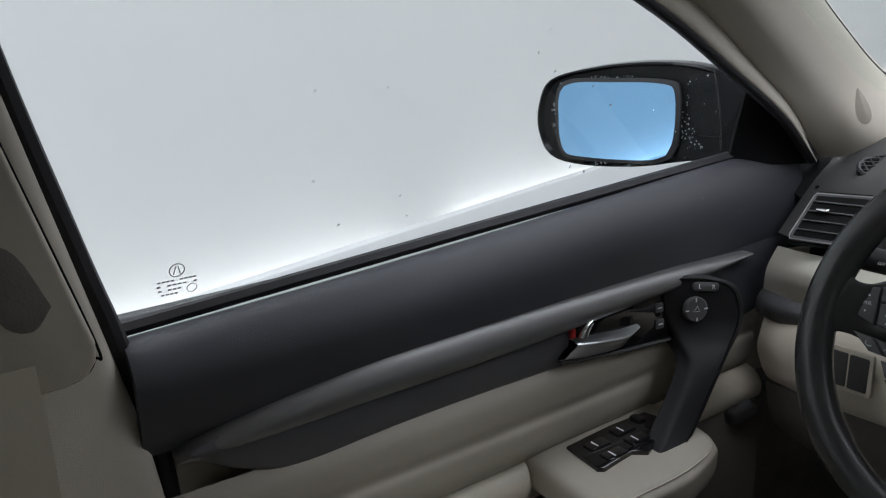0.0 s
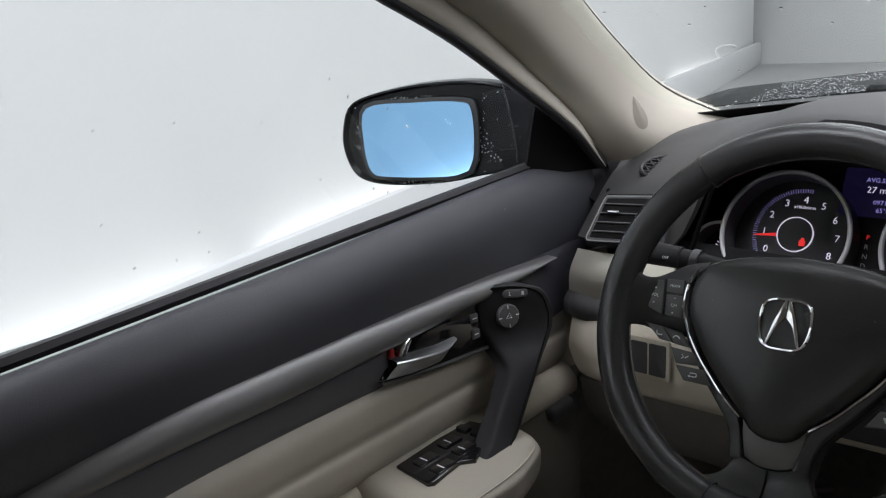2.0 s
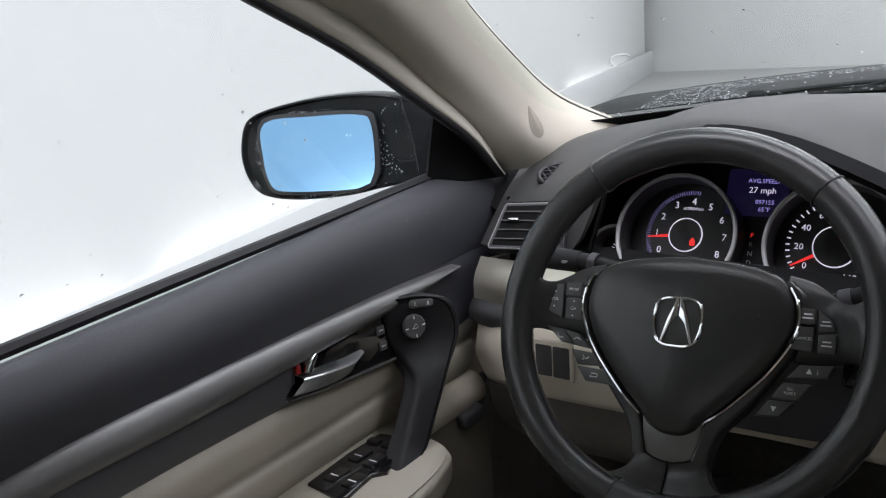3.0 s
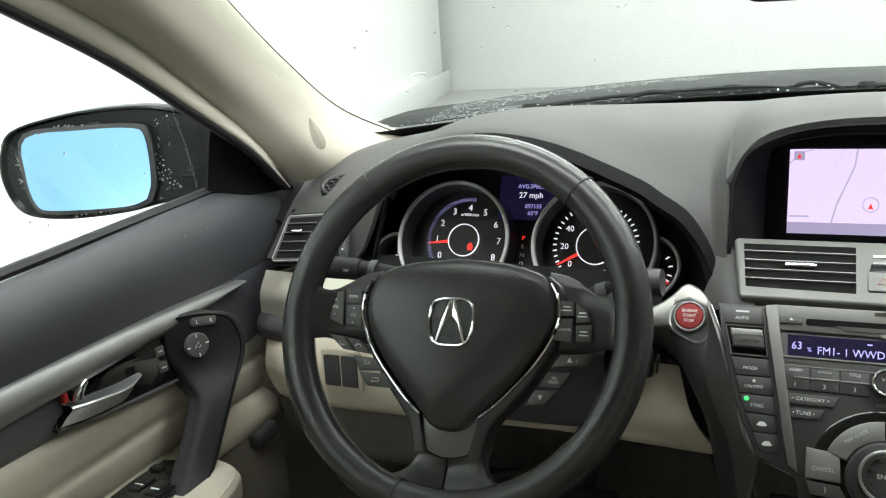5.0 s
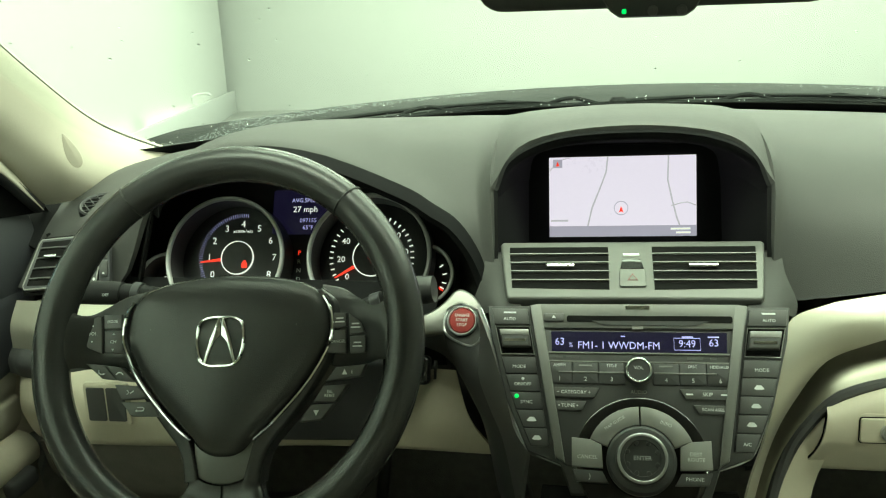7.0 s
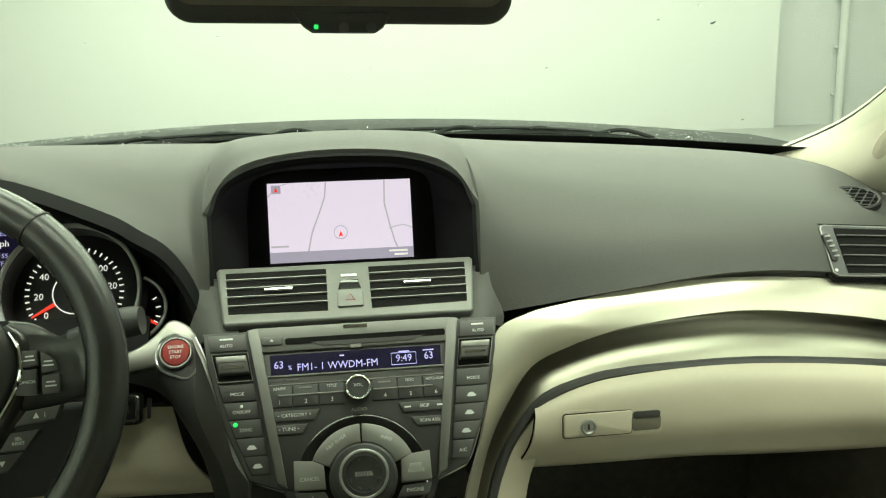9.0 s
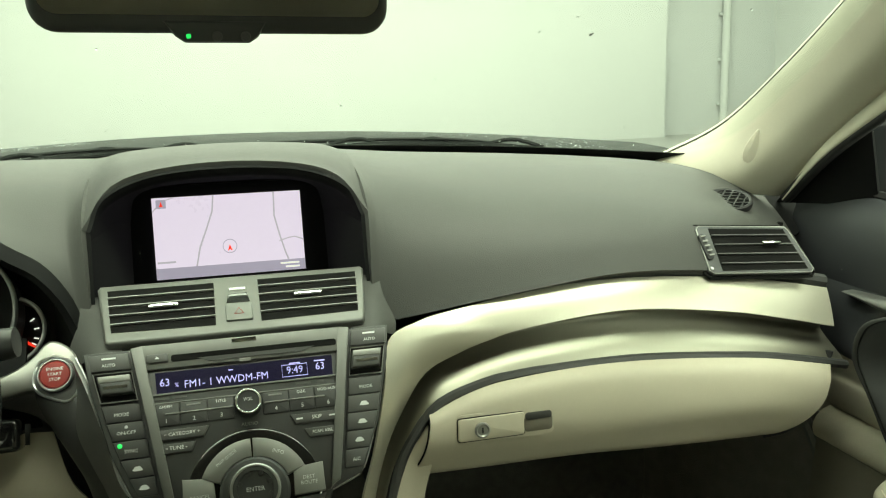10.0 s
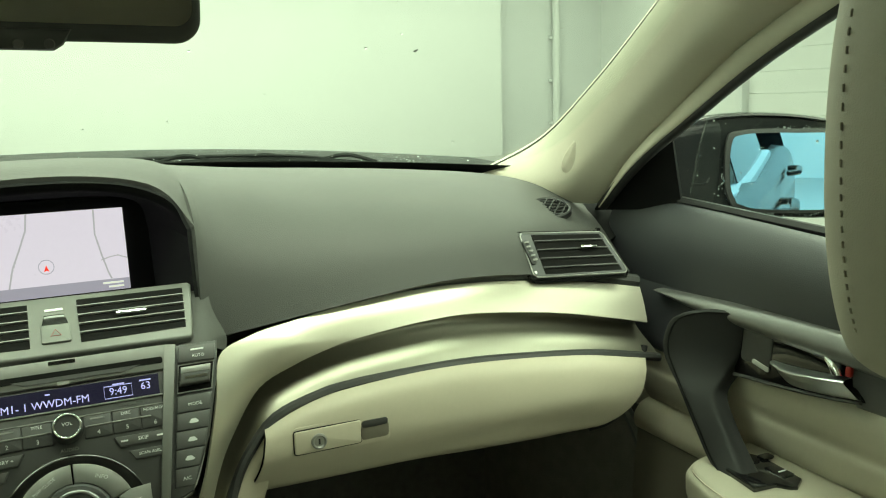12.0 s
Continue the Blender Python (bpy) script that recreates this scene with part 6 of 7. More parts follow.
part("position_ring", tube([NV @ Vector((-0.001 + 0.0078 * math.cos(a), 0.034 + 0.0078 * math.sin(a), 0.0004)) for a in np.linspace(0, 2 * math.pi, 29)[:-1]], 0.0005, closed=True, seg=4), MAP_BAR, scr)
part("position_arrow", prism([(-0.0028, -0.0035), (0, -0.0018), (0.0028, -0.0035), (0, 0.004)], 0.0005, at(NV, -0.001, 0.032, 0.0004)), LIT_RED, scr)
part("compass_tile", prism(rounded(0.011, 0.010, 0.001), 0.0005, at(NV, -0.074, 0.087, 0.0003)), MAP_BAR, scr)
part("compass_arrow", prism([(-0.002, -0.003), (0.002, -0.003), (0, 0.003)], 0.0004, at(NV, -0.074, 0.087, 0.0009)), LIT_RED, scr)
for u, v, w in ((-0.072, 0.020, 0.020), (0.066, 0.0095, 0.022), (0.069, 0.005, 0.016)):
    part("map_word", box((w, 0.0022, 0.0004), at(NV, u, v, 0.0012)), MAP_ROAD if v > 0.015 else LIT_WHITE, scr)
for k in range(5):
    part("map_word", box((0.0016, 0.0030, 0.0004), at(NV, -0.0295 - 0.0016 * k, 0.046 - 0.0042 * k, 0.0006, -20)), MAP_ROAD, scr)

# Twin vents with the hazard button.
VT = face((0.0, 0.912, 0.924), 55)
vent = thing("centre_air_vents", "twin centre air vents in a satin graphite frame", "air vent")
part("frame", prism([(-0.131, 0.036), (-0.128, 0.0395), (0.128, 0.0395), (0.131, 0.036), (0.122, -0.031), (0.119, -0.0345), (-0.119, -0.0345), (-0.122, -0.031)], 0.012, at(VT, 0, 0, -0.010), 0.003, 3), STACK_GREY, vent, "satin graphite frame")
for sx in (-1, 1):
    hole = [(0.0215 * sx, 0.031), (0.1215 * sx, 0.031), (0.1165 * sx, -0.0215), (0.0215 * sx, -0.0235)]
    # No hole is cut: a black sheet stands for the shade inside.
    part("opening_shade", prism(hole, 0.0006, at(VT, 0, 0, 0.002)), GAP_SHADE, vent, "black sheet for the shade in the vent opening")
    for k in range(4):
        v = 0.0205 - 0.0112 * k
        u1 = np.interp(v, [-0.0215, 0.031], [0.1165, 0.1215])
        part("slat", box((u1 - 0.0215, 0.0010, 0.003), at(VT, sx * (u1 + 0.0215) / 2, v, 0.0036)), KNOB_GREY, vent)
    part("tab", box((0.028, 0.0034, 0.004), at(VT, 0.069 * sx, 0.0035, 0.0065), 0.0012), CHROME, vent, "bright tab")
hz = part("hazard_button", prism(rounded(0.0255, 0.022, 0.002), 0.003, at(VT, 0.001, -0.010, 0.0015), 0.001), STACK_GREY, vent, "grey hazard button")
part("hazard_mark", tube([at(VT, 0.001 + 0.0045 * u, -0.010 + 0.0045 * v, 0.0046).translation for u, v in ((-1, -0.8), (1, -0.8), (0, 0.9))], 0.0005, closed=True, seg=4), RED, hz)
part("airbag_lamp", prism([(-0.0115, -0.007), (0.0115, -0.007), (0.009, 0.005), (-0.009, 0.005)], 0.002, at(VT, 0.001, 0.009, 0.0015), 0.0005), PIANO, vent, "dark airbag lamp")
part("lamp_word", box((0.016, 0.003, 0.0005), at(VT, 0.001, 0.021, 0.0024)), WHITE_INK, vent)

# Audio and climate panel.
ST = face((0.001, 0.832, 0.853), 36)
stack = thing("audio_climate_panel", "graphite audio and climate panel with many small keys", "audio panel")
body = [(-0.140, 0.062), (0.140, 0.062), (0.135, 0.030), (0.118, -0.030), (0.097, -0.076), (0.069, -0.087), (0.060, -0.112), (-0.060, -0.112), (-0.069, -0.087), (-0.099, -0.076), (-0.119, -0.030), (-0.135, 0.030)]
part("back_plate", prism(body, 0.018, at(ST, 0, 0, -0.018), 0.003), DARK_PLASTIC, stack, "dark back plate")
face_o = [(-0.099, 0.058), (-0.088, 0.0625), (0.088, 0.0625), (0.101, 0.058), (0.0765, -0.078), (0.066, -0.088), (-0.064, -0.088), (-0.0735, -0.083)]
part("face_plate", prism(face_o, 0.006, at(ST, 0, 0, -0.001), 0.002), DARK_PLASTIC, stack, "graphite face plate")
for sx in (-1, 1):
    part("side_rail", prism([(0.0995 * sx, 0.060), (0.089 * sx, 0.0615), (0.066 * sx, -0.086), (0.0745 * sx, -0.081)], 0.0045, at(ST, 0.001, 0, 0.004), 0.0015), STACK_GREY, stack, "graphite side rail")
part("top_rail", prism([(-0.092, 0.0615), (0.092, 0.0615), (0.0875, 0.0375), (-0.0865, 0.0375)], 0.004, at(ST, 0.001, 0, 0.004), 0.0015), STACK_GREY, stack, "graphite top rail")
# Raised black strip: the slot's inner shade is painted, not cut.
part("disc_slot_shade", prism(rounded(0.150, 0.0062, 0.002, cx=0.0115, cy=0.0465), 0.0006, at(ST, 0, 0, 0.008)), GAP_SHADE, stack, "black strip for the shade in the disc slot")
part("disc_flap", prism([(-0.040, 0.0445), (0.066, 0.0445), (0.054, 0.0405), (-0.030, 0.0405)], 0.0008, at(ST, 0, 0, 0.0082)), DARK_PLASTIC, stack)
ej = part("eject_key", prism(rounded(0.019, 0.008, 0.0015, cx=-0.0755, cy=0.0475), 0.0025, at(ST, 0, 0, 0.0075), 0.0008), BUTTON_PLASTIC, stack)
part("key_mark", prism([(-0.0775, 0.0465), (-0.0735, 0.0465), (-0.0755, 0.0492)], 0.0004, at(ST, 0, 0, 0.0101)), WHITE_INK, ej)
# Maker's word kept as a plain bar.
part("maker_bar", box((0.022, 0.0036, 0.0006), at(ST, 0.002, 0.0578, 0.0082)), CHROME, stack, "plain bright bar")
part("disc_mark", box((0.010, 0.0035, 0.0004), at(ST, 0.0015, 0.0385, 0.0082)), KNOB_GREY, stack)
lcd = part("radio_display", prism([(-0.078, 0.0345), (0.081, 0.0345), (0.080, 0.0155), (-0.077, 0.0155)], 0.0015, at(ST, 0, 0, 0.005)), LCD_DARK, stack, "violet radio display", smooth=False)
for words, u, v, size, al in (("63", -0.0745, 0.0245, 0.0100, "LEFT"), ("%", -0.0615, 0.0215, 0.0058, "LEFT"), ("FM1- 1 WWDM-FM", -0.0536, 0.0212, 0.0098, "LEFT"), ("9:49", 0.0455, 0.0235, 0.0098, "CENTER"), ("63", 0.0690, 0.0245, 0.0098, "CENTER")):
    lettering("readout", words, size, at(ST, u, v, 0.0067), LIT_BLUE, lcd, al, 0.92)
for u, w in ((-0.012, 0.004), (0.046, 0.010), (0.069, 0.010)):
    part("readout_mark", box((w, 0.0012, 0.0003), at(ST, u, 0.0302, 0.0067)), LIT_BLUE, lcd)
part("clock_box", tube([at(ST, u, v, 0.0067).translation for u, v in ((0.0338, 0.0290), (0.0570, 0.0290), (0.0570, 0.0178), (0.0338, 0.0178))], 0.0004, closed=True, seg=4), LIT_BLUE, lcd)
part("display_rail", box((0.163, 0.0012, 0.002), at(ST, 0.001, 0.0145, 0.0055)), KNOB_GREY, stack)
part("key_edge", box((0.166, 0.0010, 0.002), at(ST, -0.001, 0.0062, 0.0055)), KNOB_GREY, stack)
for u, w in ((-0.074, 0.014), (-0.058, 0.012), (0.052, 0.014), (0.068, 0.006)):
    part("small_mark", box((w, 0.0024, 0.0004), at(ST, u, 0.0105, 0.0055)), BUTTON_PLASTIC, stack)


def key(outline, words="", size=0.0045, w=0.0030, at_uv=None, material=None, ink=None, parent=None, turn=0.0):
    k = part("key", prism(outline, w, at(ST, 0, 0, 0.0046), 0.0009), material or BUTTON_PLASTIC, parent or stack)
    if words:
        cu = sum(p[0] for p in outline) / len(outline)
        cv = sum(p[1] for p in outline) / len(outline)
        u, v = at_uv or (cu, cv)
        lettering("key_word", words, size, at(ST, u, v, 0.0046 + w + 0.0001, turn), ink or WHITE_INK, k)
    return k


TOPS = ["AM/FM", "", "TITLE", "", "DISC", "HDD/AUX"]
for k in range(6):
    u = (-0.070 + 0.0236 * k) if k < 3 else (0.0255 + 0.0236 * (k - 3))
    b = key(rounded(0.0233, 0.0200, 0.0012, cx=u, cy=-0.0048), str(k + 1), 0.0054, 0.0020, (u, -0.0105), DARK_PLASTIC)
    if TOPS[k]:
        lettering("key_word", TOPS[k], 0.0038, at(ST, u, 0.0022, 0.0068), WHITE_INK, b)
    else:
        part("key_mark", box((0.012, 0.0014, 0.0004), at(ST, u, 0.0022, 0.0068)), KNOB_GREY, b)
for u0, u1 in ((-0.071, -0.011), (0.015, 0.070)):
    part("key_rail", box((u1 - u0, 0.0014, 0.0015), at(ST, (u0 + u1) / 2, -0.0042, 0.0070), 0.0005, 1), KNOB_GREY, stack)
vol = part("volume_knob", lathe([(0.0122, 0.004), (0.0122, 0.014), (0.0112, 0.0165), (0.0098, 0.017), (0.0092, 0.0158), (0.001, 0.0155)], at(ST, 0.001, -0.0035), 36), DARK_PLASTIC, stack, "volume knob")
part("knob_ring", ring(0.0100, 0.0013, 0.0008, at(ST, 0.001, -0.0035, 0.0164), 36), CHROME, vol, "bright ring")
lettering("knob_word", "VOL", 0.0044, at(ST, 0.001, -0.0015, 0.0158), WHITE_INK, vol)
key([(-0.078, -0.0185), (-0.034, -0.0185), (-0.039, -0.0275), (-0.078, -0.0275)], "− CATEGORY +", 0.0044)
key([(-0.077, -0.0310), (-0.046, -0.0310), (-0.050, -0.0395), (-0.076, -0.0395)], "◂ TUNE ▸", 0.0048)
key([(0.037, -0.0185), (0.082, -0.0185), (0.082, -0.0275), (0.0415, -0.0275)], "SKIP", 0.0048)
key([(0.048, -0.0325), (0.079, -0.0325), (0.079, -0.0405), (0.0525, -0.0405)], "SCAN ASEL", 0.0038)
lettering("panel_word", "AUDIO", 0.0046, at(ST, 0.001, -0.0215, 0.0054), KNOB_GREY, stack)
for u, d in ((0.045, 1), (0.075, 1)):
    part("key_mark", box((0.006, 0.0014, 0.0004), at(ST, u, -0.023, 0.0078)), WHITE_INK, stack)

# Climate keys in the two side columns, flush cells that follow the taper.
def col_edge(v):
    return np.interp(v, [-0.076, -0.030, 0.030, 0.062], [0.0975, 0.117, 0.1335, 0.139]), np.interp(v, [-0.086, 0.062], [0.0765, 0.1015])


def cell(sx, v1, v0, gap=0.0012):
    o1, i1 = col_edge(v1)
    o0, i0 = col_edge(v0)
    return [(sx * (i1 + gap) + 0.001, v1), (sx * (o1 - gap * 2) + 0.001, v1), (sx * (o0 - gap * 2) + 0.001, v0), (sx * (i0 + gap) + 0.001, v0)]


for sx in (-1, 1):
    k0 = part("key", prism(cell(sx, 0.058, 0.0425), 0.003, at(ST, 0, 0, 0.0), 0.001), BUTTON_PLASTIC, stack)
    lettering("key_word", "AUTO", 0.0042, at(ST, 0.1185 * sx + 0.001, 0.0475, 0.0032), WHITE_INK, k0)
    part("key_mark", box((0.012, 0.0016, 0.0004), at(ST, 0.1185 * sx + 0.001, 0.0540, 0.0031)), WHITE_INK, k0)
    part("temperature_well", prism(cell(sx, 0.0405, 0.0135, 0.0016), 0.0012, at(ST, 0, 0, 0.0)), GAP_SHADE, stack, "temperature rocker well")
    part("well_rim", tube([at(ST, u, v, 0.0015).translation for u, v in cell(sx, 0.0405, 0.0135, 0.0016)], 0.0008, closed=True, seg=5), KNOB_GREY, stack)
    rk = part("temperature_rocker", prism(cell(sx, 0.0365, 0.0195, 0.0030), 0.007, at(ST, 0, 0, 0.001), 0.0025, 3), BUTTON_PLASTIC, stack, "satin temperature rocker")
    part("rocker_line", box((0.0200, 0.0022, 0.001), at(ST, 0.1125 * sx + 0.001, 0.0255, 0.0080, 0)), CHROME, rk)
    part("rocker_cap", prism(cell(sx, 0.0360, 0.0300, 0.0035), 0.001, at(ST, 0, 0, 0.0076), 0.0006), KNOB_GREY, rk)
    lab = ["MODE", "ON/OFF", "SYNC", "", ""] if sx < 0 else ["MODE", "", "", "", "A/C"]
    for k, wd in enumerate(lab):
        v1 = 0.0105 - 0.0166 * k
        kk = part("key", prism(cell(sx, v1, v1 - 0.0158), 0.0022, at(ST, 0, 0, 0.0), 0.0007), BUTTON_PLASTIC if sx > 0 else DARK_PLASTIC, stack)
        o, i = col_edge(v1 - 0.008)
        u = sx * (o + i) / 2 + 0.001
        if wd:
            lettering("key_word", wd, 0.0044, at(ST, u, v1 - 0.0092, 0.0023, 0), WHITE_INK, kk)
        if wd == "ON/OFF":
            part("key_mark", lathe([(0.0016, 0.0022), (0.0012, 0.0025)], at(ST, u, v1 - 0.004), 6), WHITE_INK, kk)
        if not wd:
            part("key_mark", prism([(-0.0045, -0.001), (-0.002, 0.0022), (0.002, 0.0022), (0.0045, -0.001), (0.0025, -0.0018), (-0.0025, -0.0018)], 0.0003, at(ST, u, v1 - 0.0085, 0.0022)), WHITE_INK, kk)
part("sync_light", lathe([(0.0022, 0), (0.0020, 0.0012), (0.001, 0.0016)], at(ST, -0.1095, -0.0265, 0.002), 14), LIT_GREEN, stack, "small green light")

# Round selector with its arc of keys.
part("selector_well", lathe([(0.0575, 0.003), (0.0575, 0.0050), (0.0550, 0.0060), (0.048, 0.0055), (0.001, 0.0055)], at(ST, 0.001, -0.083), 56), PIANO, stack, "dark round well")


def arc_key(r0, r1, a0, a1, words, size, tn=0.0):
    o = [(0.001 + r1 * math.cos(radians(a)), -0.083 + r1 * math.sin(radians(a))) for a in np.linspace(a0, a1, 10)] + [(0.001 + r0 * math.cos(radians(a)), -0.083 + r0 * math.sin(radians(a))) for a in np.linspace(a1, a0, 10)]
    k = part("arc_key", prism(o, 0.006, at(ST, 0, 0, 0.005), 0.0012), KNOB_GREY, stack, "satin grey key")
    am, rm = radians((a0 + a1) / 2), (r0 + r1) / 2
    lettering("key_word", words, size, at(ST, 0.001 + rm * math.cos(am), -0.083 + rm * math.sin(am), 0.0112, tn), WHITE_INK, k)


arc_key(0.031, 0.0475, 91, 158, "MAP GUIDE", 0.0040, 34)
arc_key(0.031, 0.0475, 22, 89, "INFO", 0.0046, -20)
key([(-0.059, -0.0640), (-0.0425, -0.0655), (-0.0330, -0.0700), (-0.0320, -0.0900), (-0.0590, -0.0890)], "CANCEL", 0.0046, 0.006, (-0.0455, -0.0810), KNOB_GREY)
key([(0.061, -0.0640), (0.0445, -0.0655), (0.0350, -0.0700), (0.0340, -0.0900), (0.0610, -0.0890)], "DEST\nROUTE", 0.0046, 0.006, (0.0475, -0.0785), KNOB_GREY)
key([(-0.0590, -0.0915), (-0.0330, -0.0925), (-0.0270, -0.1030), (-0.055, -0.1020)], ")", 0.0060, 0.005)
key([(0.0610, -0.0915), (0.0350, -0.0925), (0.0290, -0.1030), (0.057, -0.1020)], "PHONE", 0.0046, 0.005)
kn = part("selector_knob", lathe([(0.0300, 0.005), (0.0300, 0.012), (0.0275, 0.015), (0.0225, 0.016), (0.0225, 0.024), (0.0205, 0.027), (0.0155, 0.0275), (0.0150, 0.0262), (0.001, 0.0262)], at(ST, 0.001, -0.083), 48), DARK_PLASTIC, stack, "large round selector knob")
part("knob_ring", ring(0.0184, 0.0030, 0.0030, at(ST, 0.001, -0.083, 0.0246), 48), SATIN_CHROME, kn, "satin ring")
for k in range(8):
    a = radians(45 * k + 22)
    part("grip_lug", lathe([(0.0022, 0.026), (0.0018, 0.0272)], at(ST, 0.001 + 0.0135 * math.cos(a), -0.083 + 0.0135 * math.sin(a)), 8), DARK_PLASTIC, kn)
lettering("knob_word", "ENTER", 0.0052, at(ST, 0.001, -0.083, 0.0264), WHITE_INK, kn)
part("console_front", loft([[(-0.085, 0.785, 0.760), (0, 0.784, 0.758), (0.085, 0.785, 0.760)], [(-0.09, 0.775, 0.72), (0, 0.772, 0.72), (0.09, 0.775, 0.72)], [(-0.10, 0.73, 0.62), (0, 0.72, 0.62), (0.10, 0.73, 0.62)], [(-0.11, 0.45, 0.58), (0, 0.45, 0.58), (0.11, 0.45, 0.58)]], 13, 17, 0.006), HOOD_BLACK, stack, "dark console front")

# Start button in its teardrop ring, on the metal wing by the wheel.
SB = face((-0.168, 0.888, 0.877), 36)
start = thing("start_button", "round red engine start button in a metal surround", "start button")
part("metal_wing", prism([(p.x, p.y) for p in spline([(-0.060, 0.002, 0), (-0.0368, 0.0111, 0), (-0.0202, 0.0227, 0), (-0.0095, 0.0350, 0), (-0.0009, 0.0374, 0), (0.011, 0.0305, 0), (0.0195, 0.0182, 0), (0.0240, 0.004, 0), (0.0240, -0.010, 0), (0.0180, -0.0235, 0), (0.004, -0.0225, 0), (-0.010, -0.0150, 0), (-0.020, -0.0090, 0), (-0.035, -0.0111, 0), (-0.060, -0.0150, 0), (-0.060, 0.002, 0)], 72)[:-1]], 0.010, at(SB, 0, 0, -0.010), 0.003, 3), WING, start, "champagne metal wing")
tear = [(p.x, p.y) for p in spline([(-0.0010, 0.0215, 0), (-0.013, 0.0160, 0), (-0.0178, 0.0016, 0), (-0.0149, -0.0108, 0), (-0.0029, -0.0190, 0), (0.0110, -0.0232, 0), (0.0190, -0.0165, 0), (0.0213, -0.0025, 0), (0.0170, 0.0125, 0), (-0.0010, 0.0215, 0)], 44)[:-1]]
part("surround", prism(tear, 0.002, at(SB, 0, 0, -0.001), 0.001), BUTTON_PLASTIC, start, "dark teardrop surround")
part("surround_edge", tube([at(SB, u, v, 0.001).translation for u, v in tear], 0.0013, closed=True, seg=6), SATIN_CHROME, start, "bright edge")
part("bezel", ring(0.0132, 0.0020, 0.006, at(SB, 0.001, 0.002, 0.0), 36), SATIN_CHROME, start, "bright ring")
bt = part("button", lathe([(0.0130, 0.0), (0.0130, 0.005), (0.012, 0.0062), (0.001, 0.0064)], at(SB, 0.001, 0.002), 36), RED, start, "red push button")
for k, wd in enumerate(("ENGINE", "START", "STOP")):
    lettering("button_word", wd, 0.0042, at(SB, 0.001, 0.007 - 0.005 * k, 0.0066), WHITE_INK, bt)
STEM = [[at(SB, *q).translation for q in ((-0.020, 0.002, -0.006), (0.008, 0.004, -0.006), (0.020, 0.014, -0.006))] + [at(ST, -0.1475, 0.064, -0.005).translation],
        [at(SB, *q).translation for q in ((-0.016, -0.009, -0.004), (0.004, -0.021, -0.003), (0.022, -0.016, -0.003))] + [at(ST, -0.1351, 0.0326, -0.005).translation],
        [Vector(q) for q in ((-0.177, 0.884, 0.846), (-0.161, 0.871, 0.829), (-0.146, 0.858, 0.836))] + [at(ST, -0.1243, -0.0019, -0.005).translation],
        [Vector(q) for q in ((-0.1544, 0.872, 0.805), (-0.146, 0.860, 0.800), (-0.134, 0.846, 0.806))] + [at(ST, -0.1171, -0.0232, -0.005).translation],
        [Vector(q) for q in ((-0.143, 0.876, 0.770), (-0.135, 0.858, 0.768), (-0.120, 0.834, 0.775))] + [at(ST, -0.108, -0.055, -0.005).translation],
        [Vector(q) for q in ((-0.131, 0.875, 0.700), (-0.120, 0.850, 0.695), (-0.106, 0.815, 0.710))] + [at(ST, -0.096, -0.0745, -0.005).translation]]
part("wing_stem", loft([r[:3] for r in STEM], 13, 19, 0.004), DARK_PLASTIC, start, "dark satin stem")
part("stem_face", loft([[r[2], r[2].lerp(r[3], 0.5) + Vector((0, -0.001, 0)), r[3]] for r in STEM], 9, 19, 0.004), BLADE, start, "satin grey face beside the panel")

# Thin bright edge along the panel's lower sides.
for sx, pts in ((-1, ((0.1465, 0.0605), (0.1351, 0.0326), (0.1243, -0.0019), (0.1171, -0.0232), (0.1100, -0.050), (0.1005, -0.0700), (0.0900, -0.0785), (0.0660, -0.0880))), (1, ((0.1110, -0.044), (0.0995, -0.0700), (0.0885, -0.0795), (0.0660, -0.0880)))):
    part("edge_line", tube([at(ST, sx * u, v, -0.004).translation for u, v in pts], 0.0011, n=36, seg=6), SATIN_CHROME, stack, "thin bright edge line")

# ---- rear-view mirror ----
rv = thing("rear_view_mirror", "black framed rear-view mirror with a green light", "mirror")
RM = face((-0.001, 0.680, 1.205), -6) @ Matrix.Rotation(radians(-1.0), 4, "Z")
part("shell", prism(rounded(0.234, 0.070, 0.018, 7), 0.026, at(RM, 0, 0, -0.024), 0.006, 3), DARK_PLASTIC, rv, "black shell")
part("chin", prism([(-0.036, -0.026), (0.034, -0.026), (0.027, -0.037), (0.021, -0.041), (-0.021, -0.041), (-0.027, -0.037)], 0.018, at(RM, 0, 0, -0.014), 0.004), DARK_PLASTIC, rv, "black chin with keys")
part("mirror_glass", prism(rounded(0.220, 0.052, 0.012, 7, cy=0.003), 0.001, at(RM, 0, 0, 0.0022)), REAR_MIRROR, rv, "mirror glass", smooth=False)
part("green_light", prism(rounded(0.0030, 0.0030, 0.0008), 0.001, at(RM, -0.0185, -0.0365, 0.004)), LIT_GREEN, rv, "green light")
for u in (0.0, 0.0185):
    part("mirror_key", lathe([(0.0035, 0.0), (0.003, 0.0012), (0.001, 0.0012)], at(RM, u, -0.0365, 0.004), 14), BUTTON_PLASTIC, rv)
part("stem", tube([(0.004, 0.70, 1.215), (0.004, 0.76, 1.26), (0.004, 0.80, 1.345)], [0.010, 0.012, 0.02], n=10, seg=10), DARK_PLASTIC, rv)

# ---- passenger seat head restraint ----
hr = thing("head_restraint", "beige leather head restraint with double stitching", "headrest")
rows = []
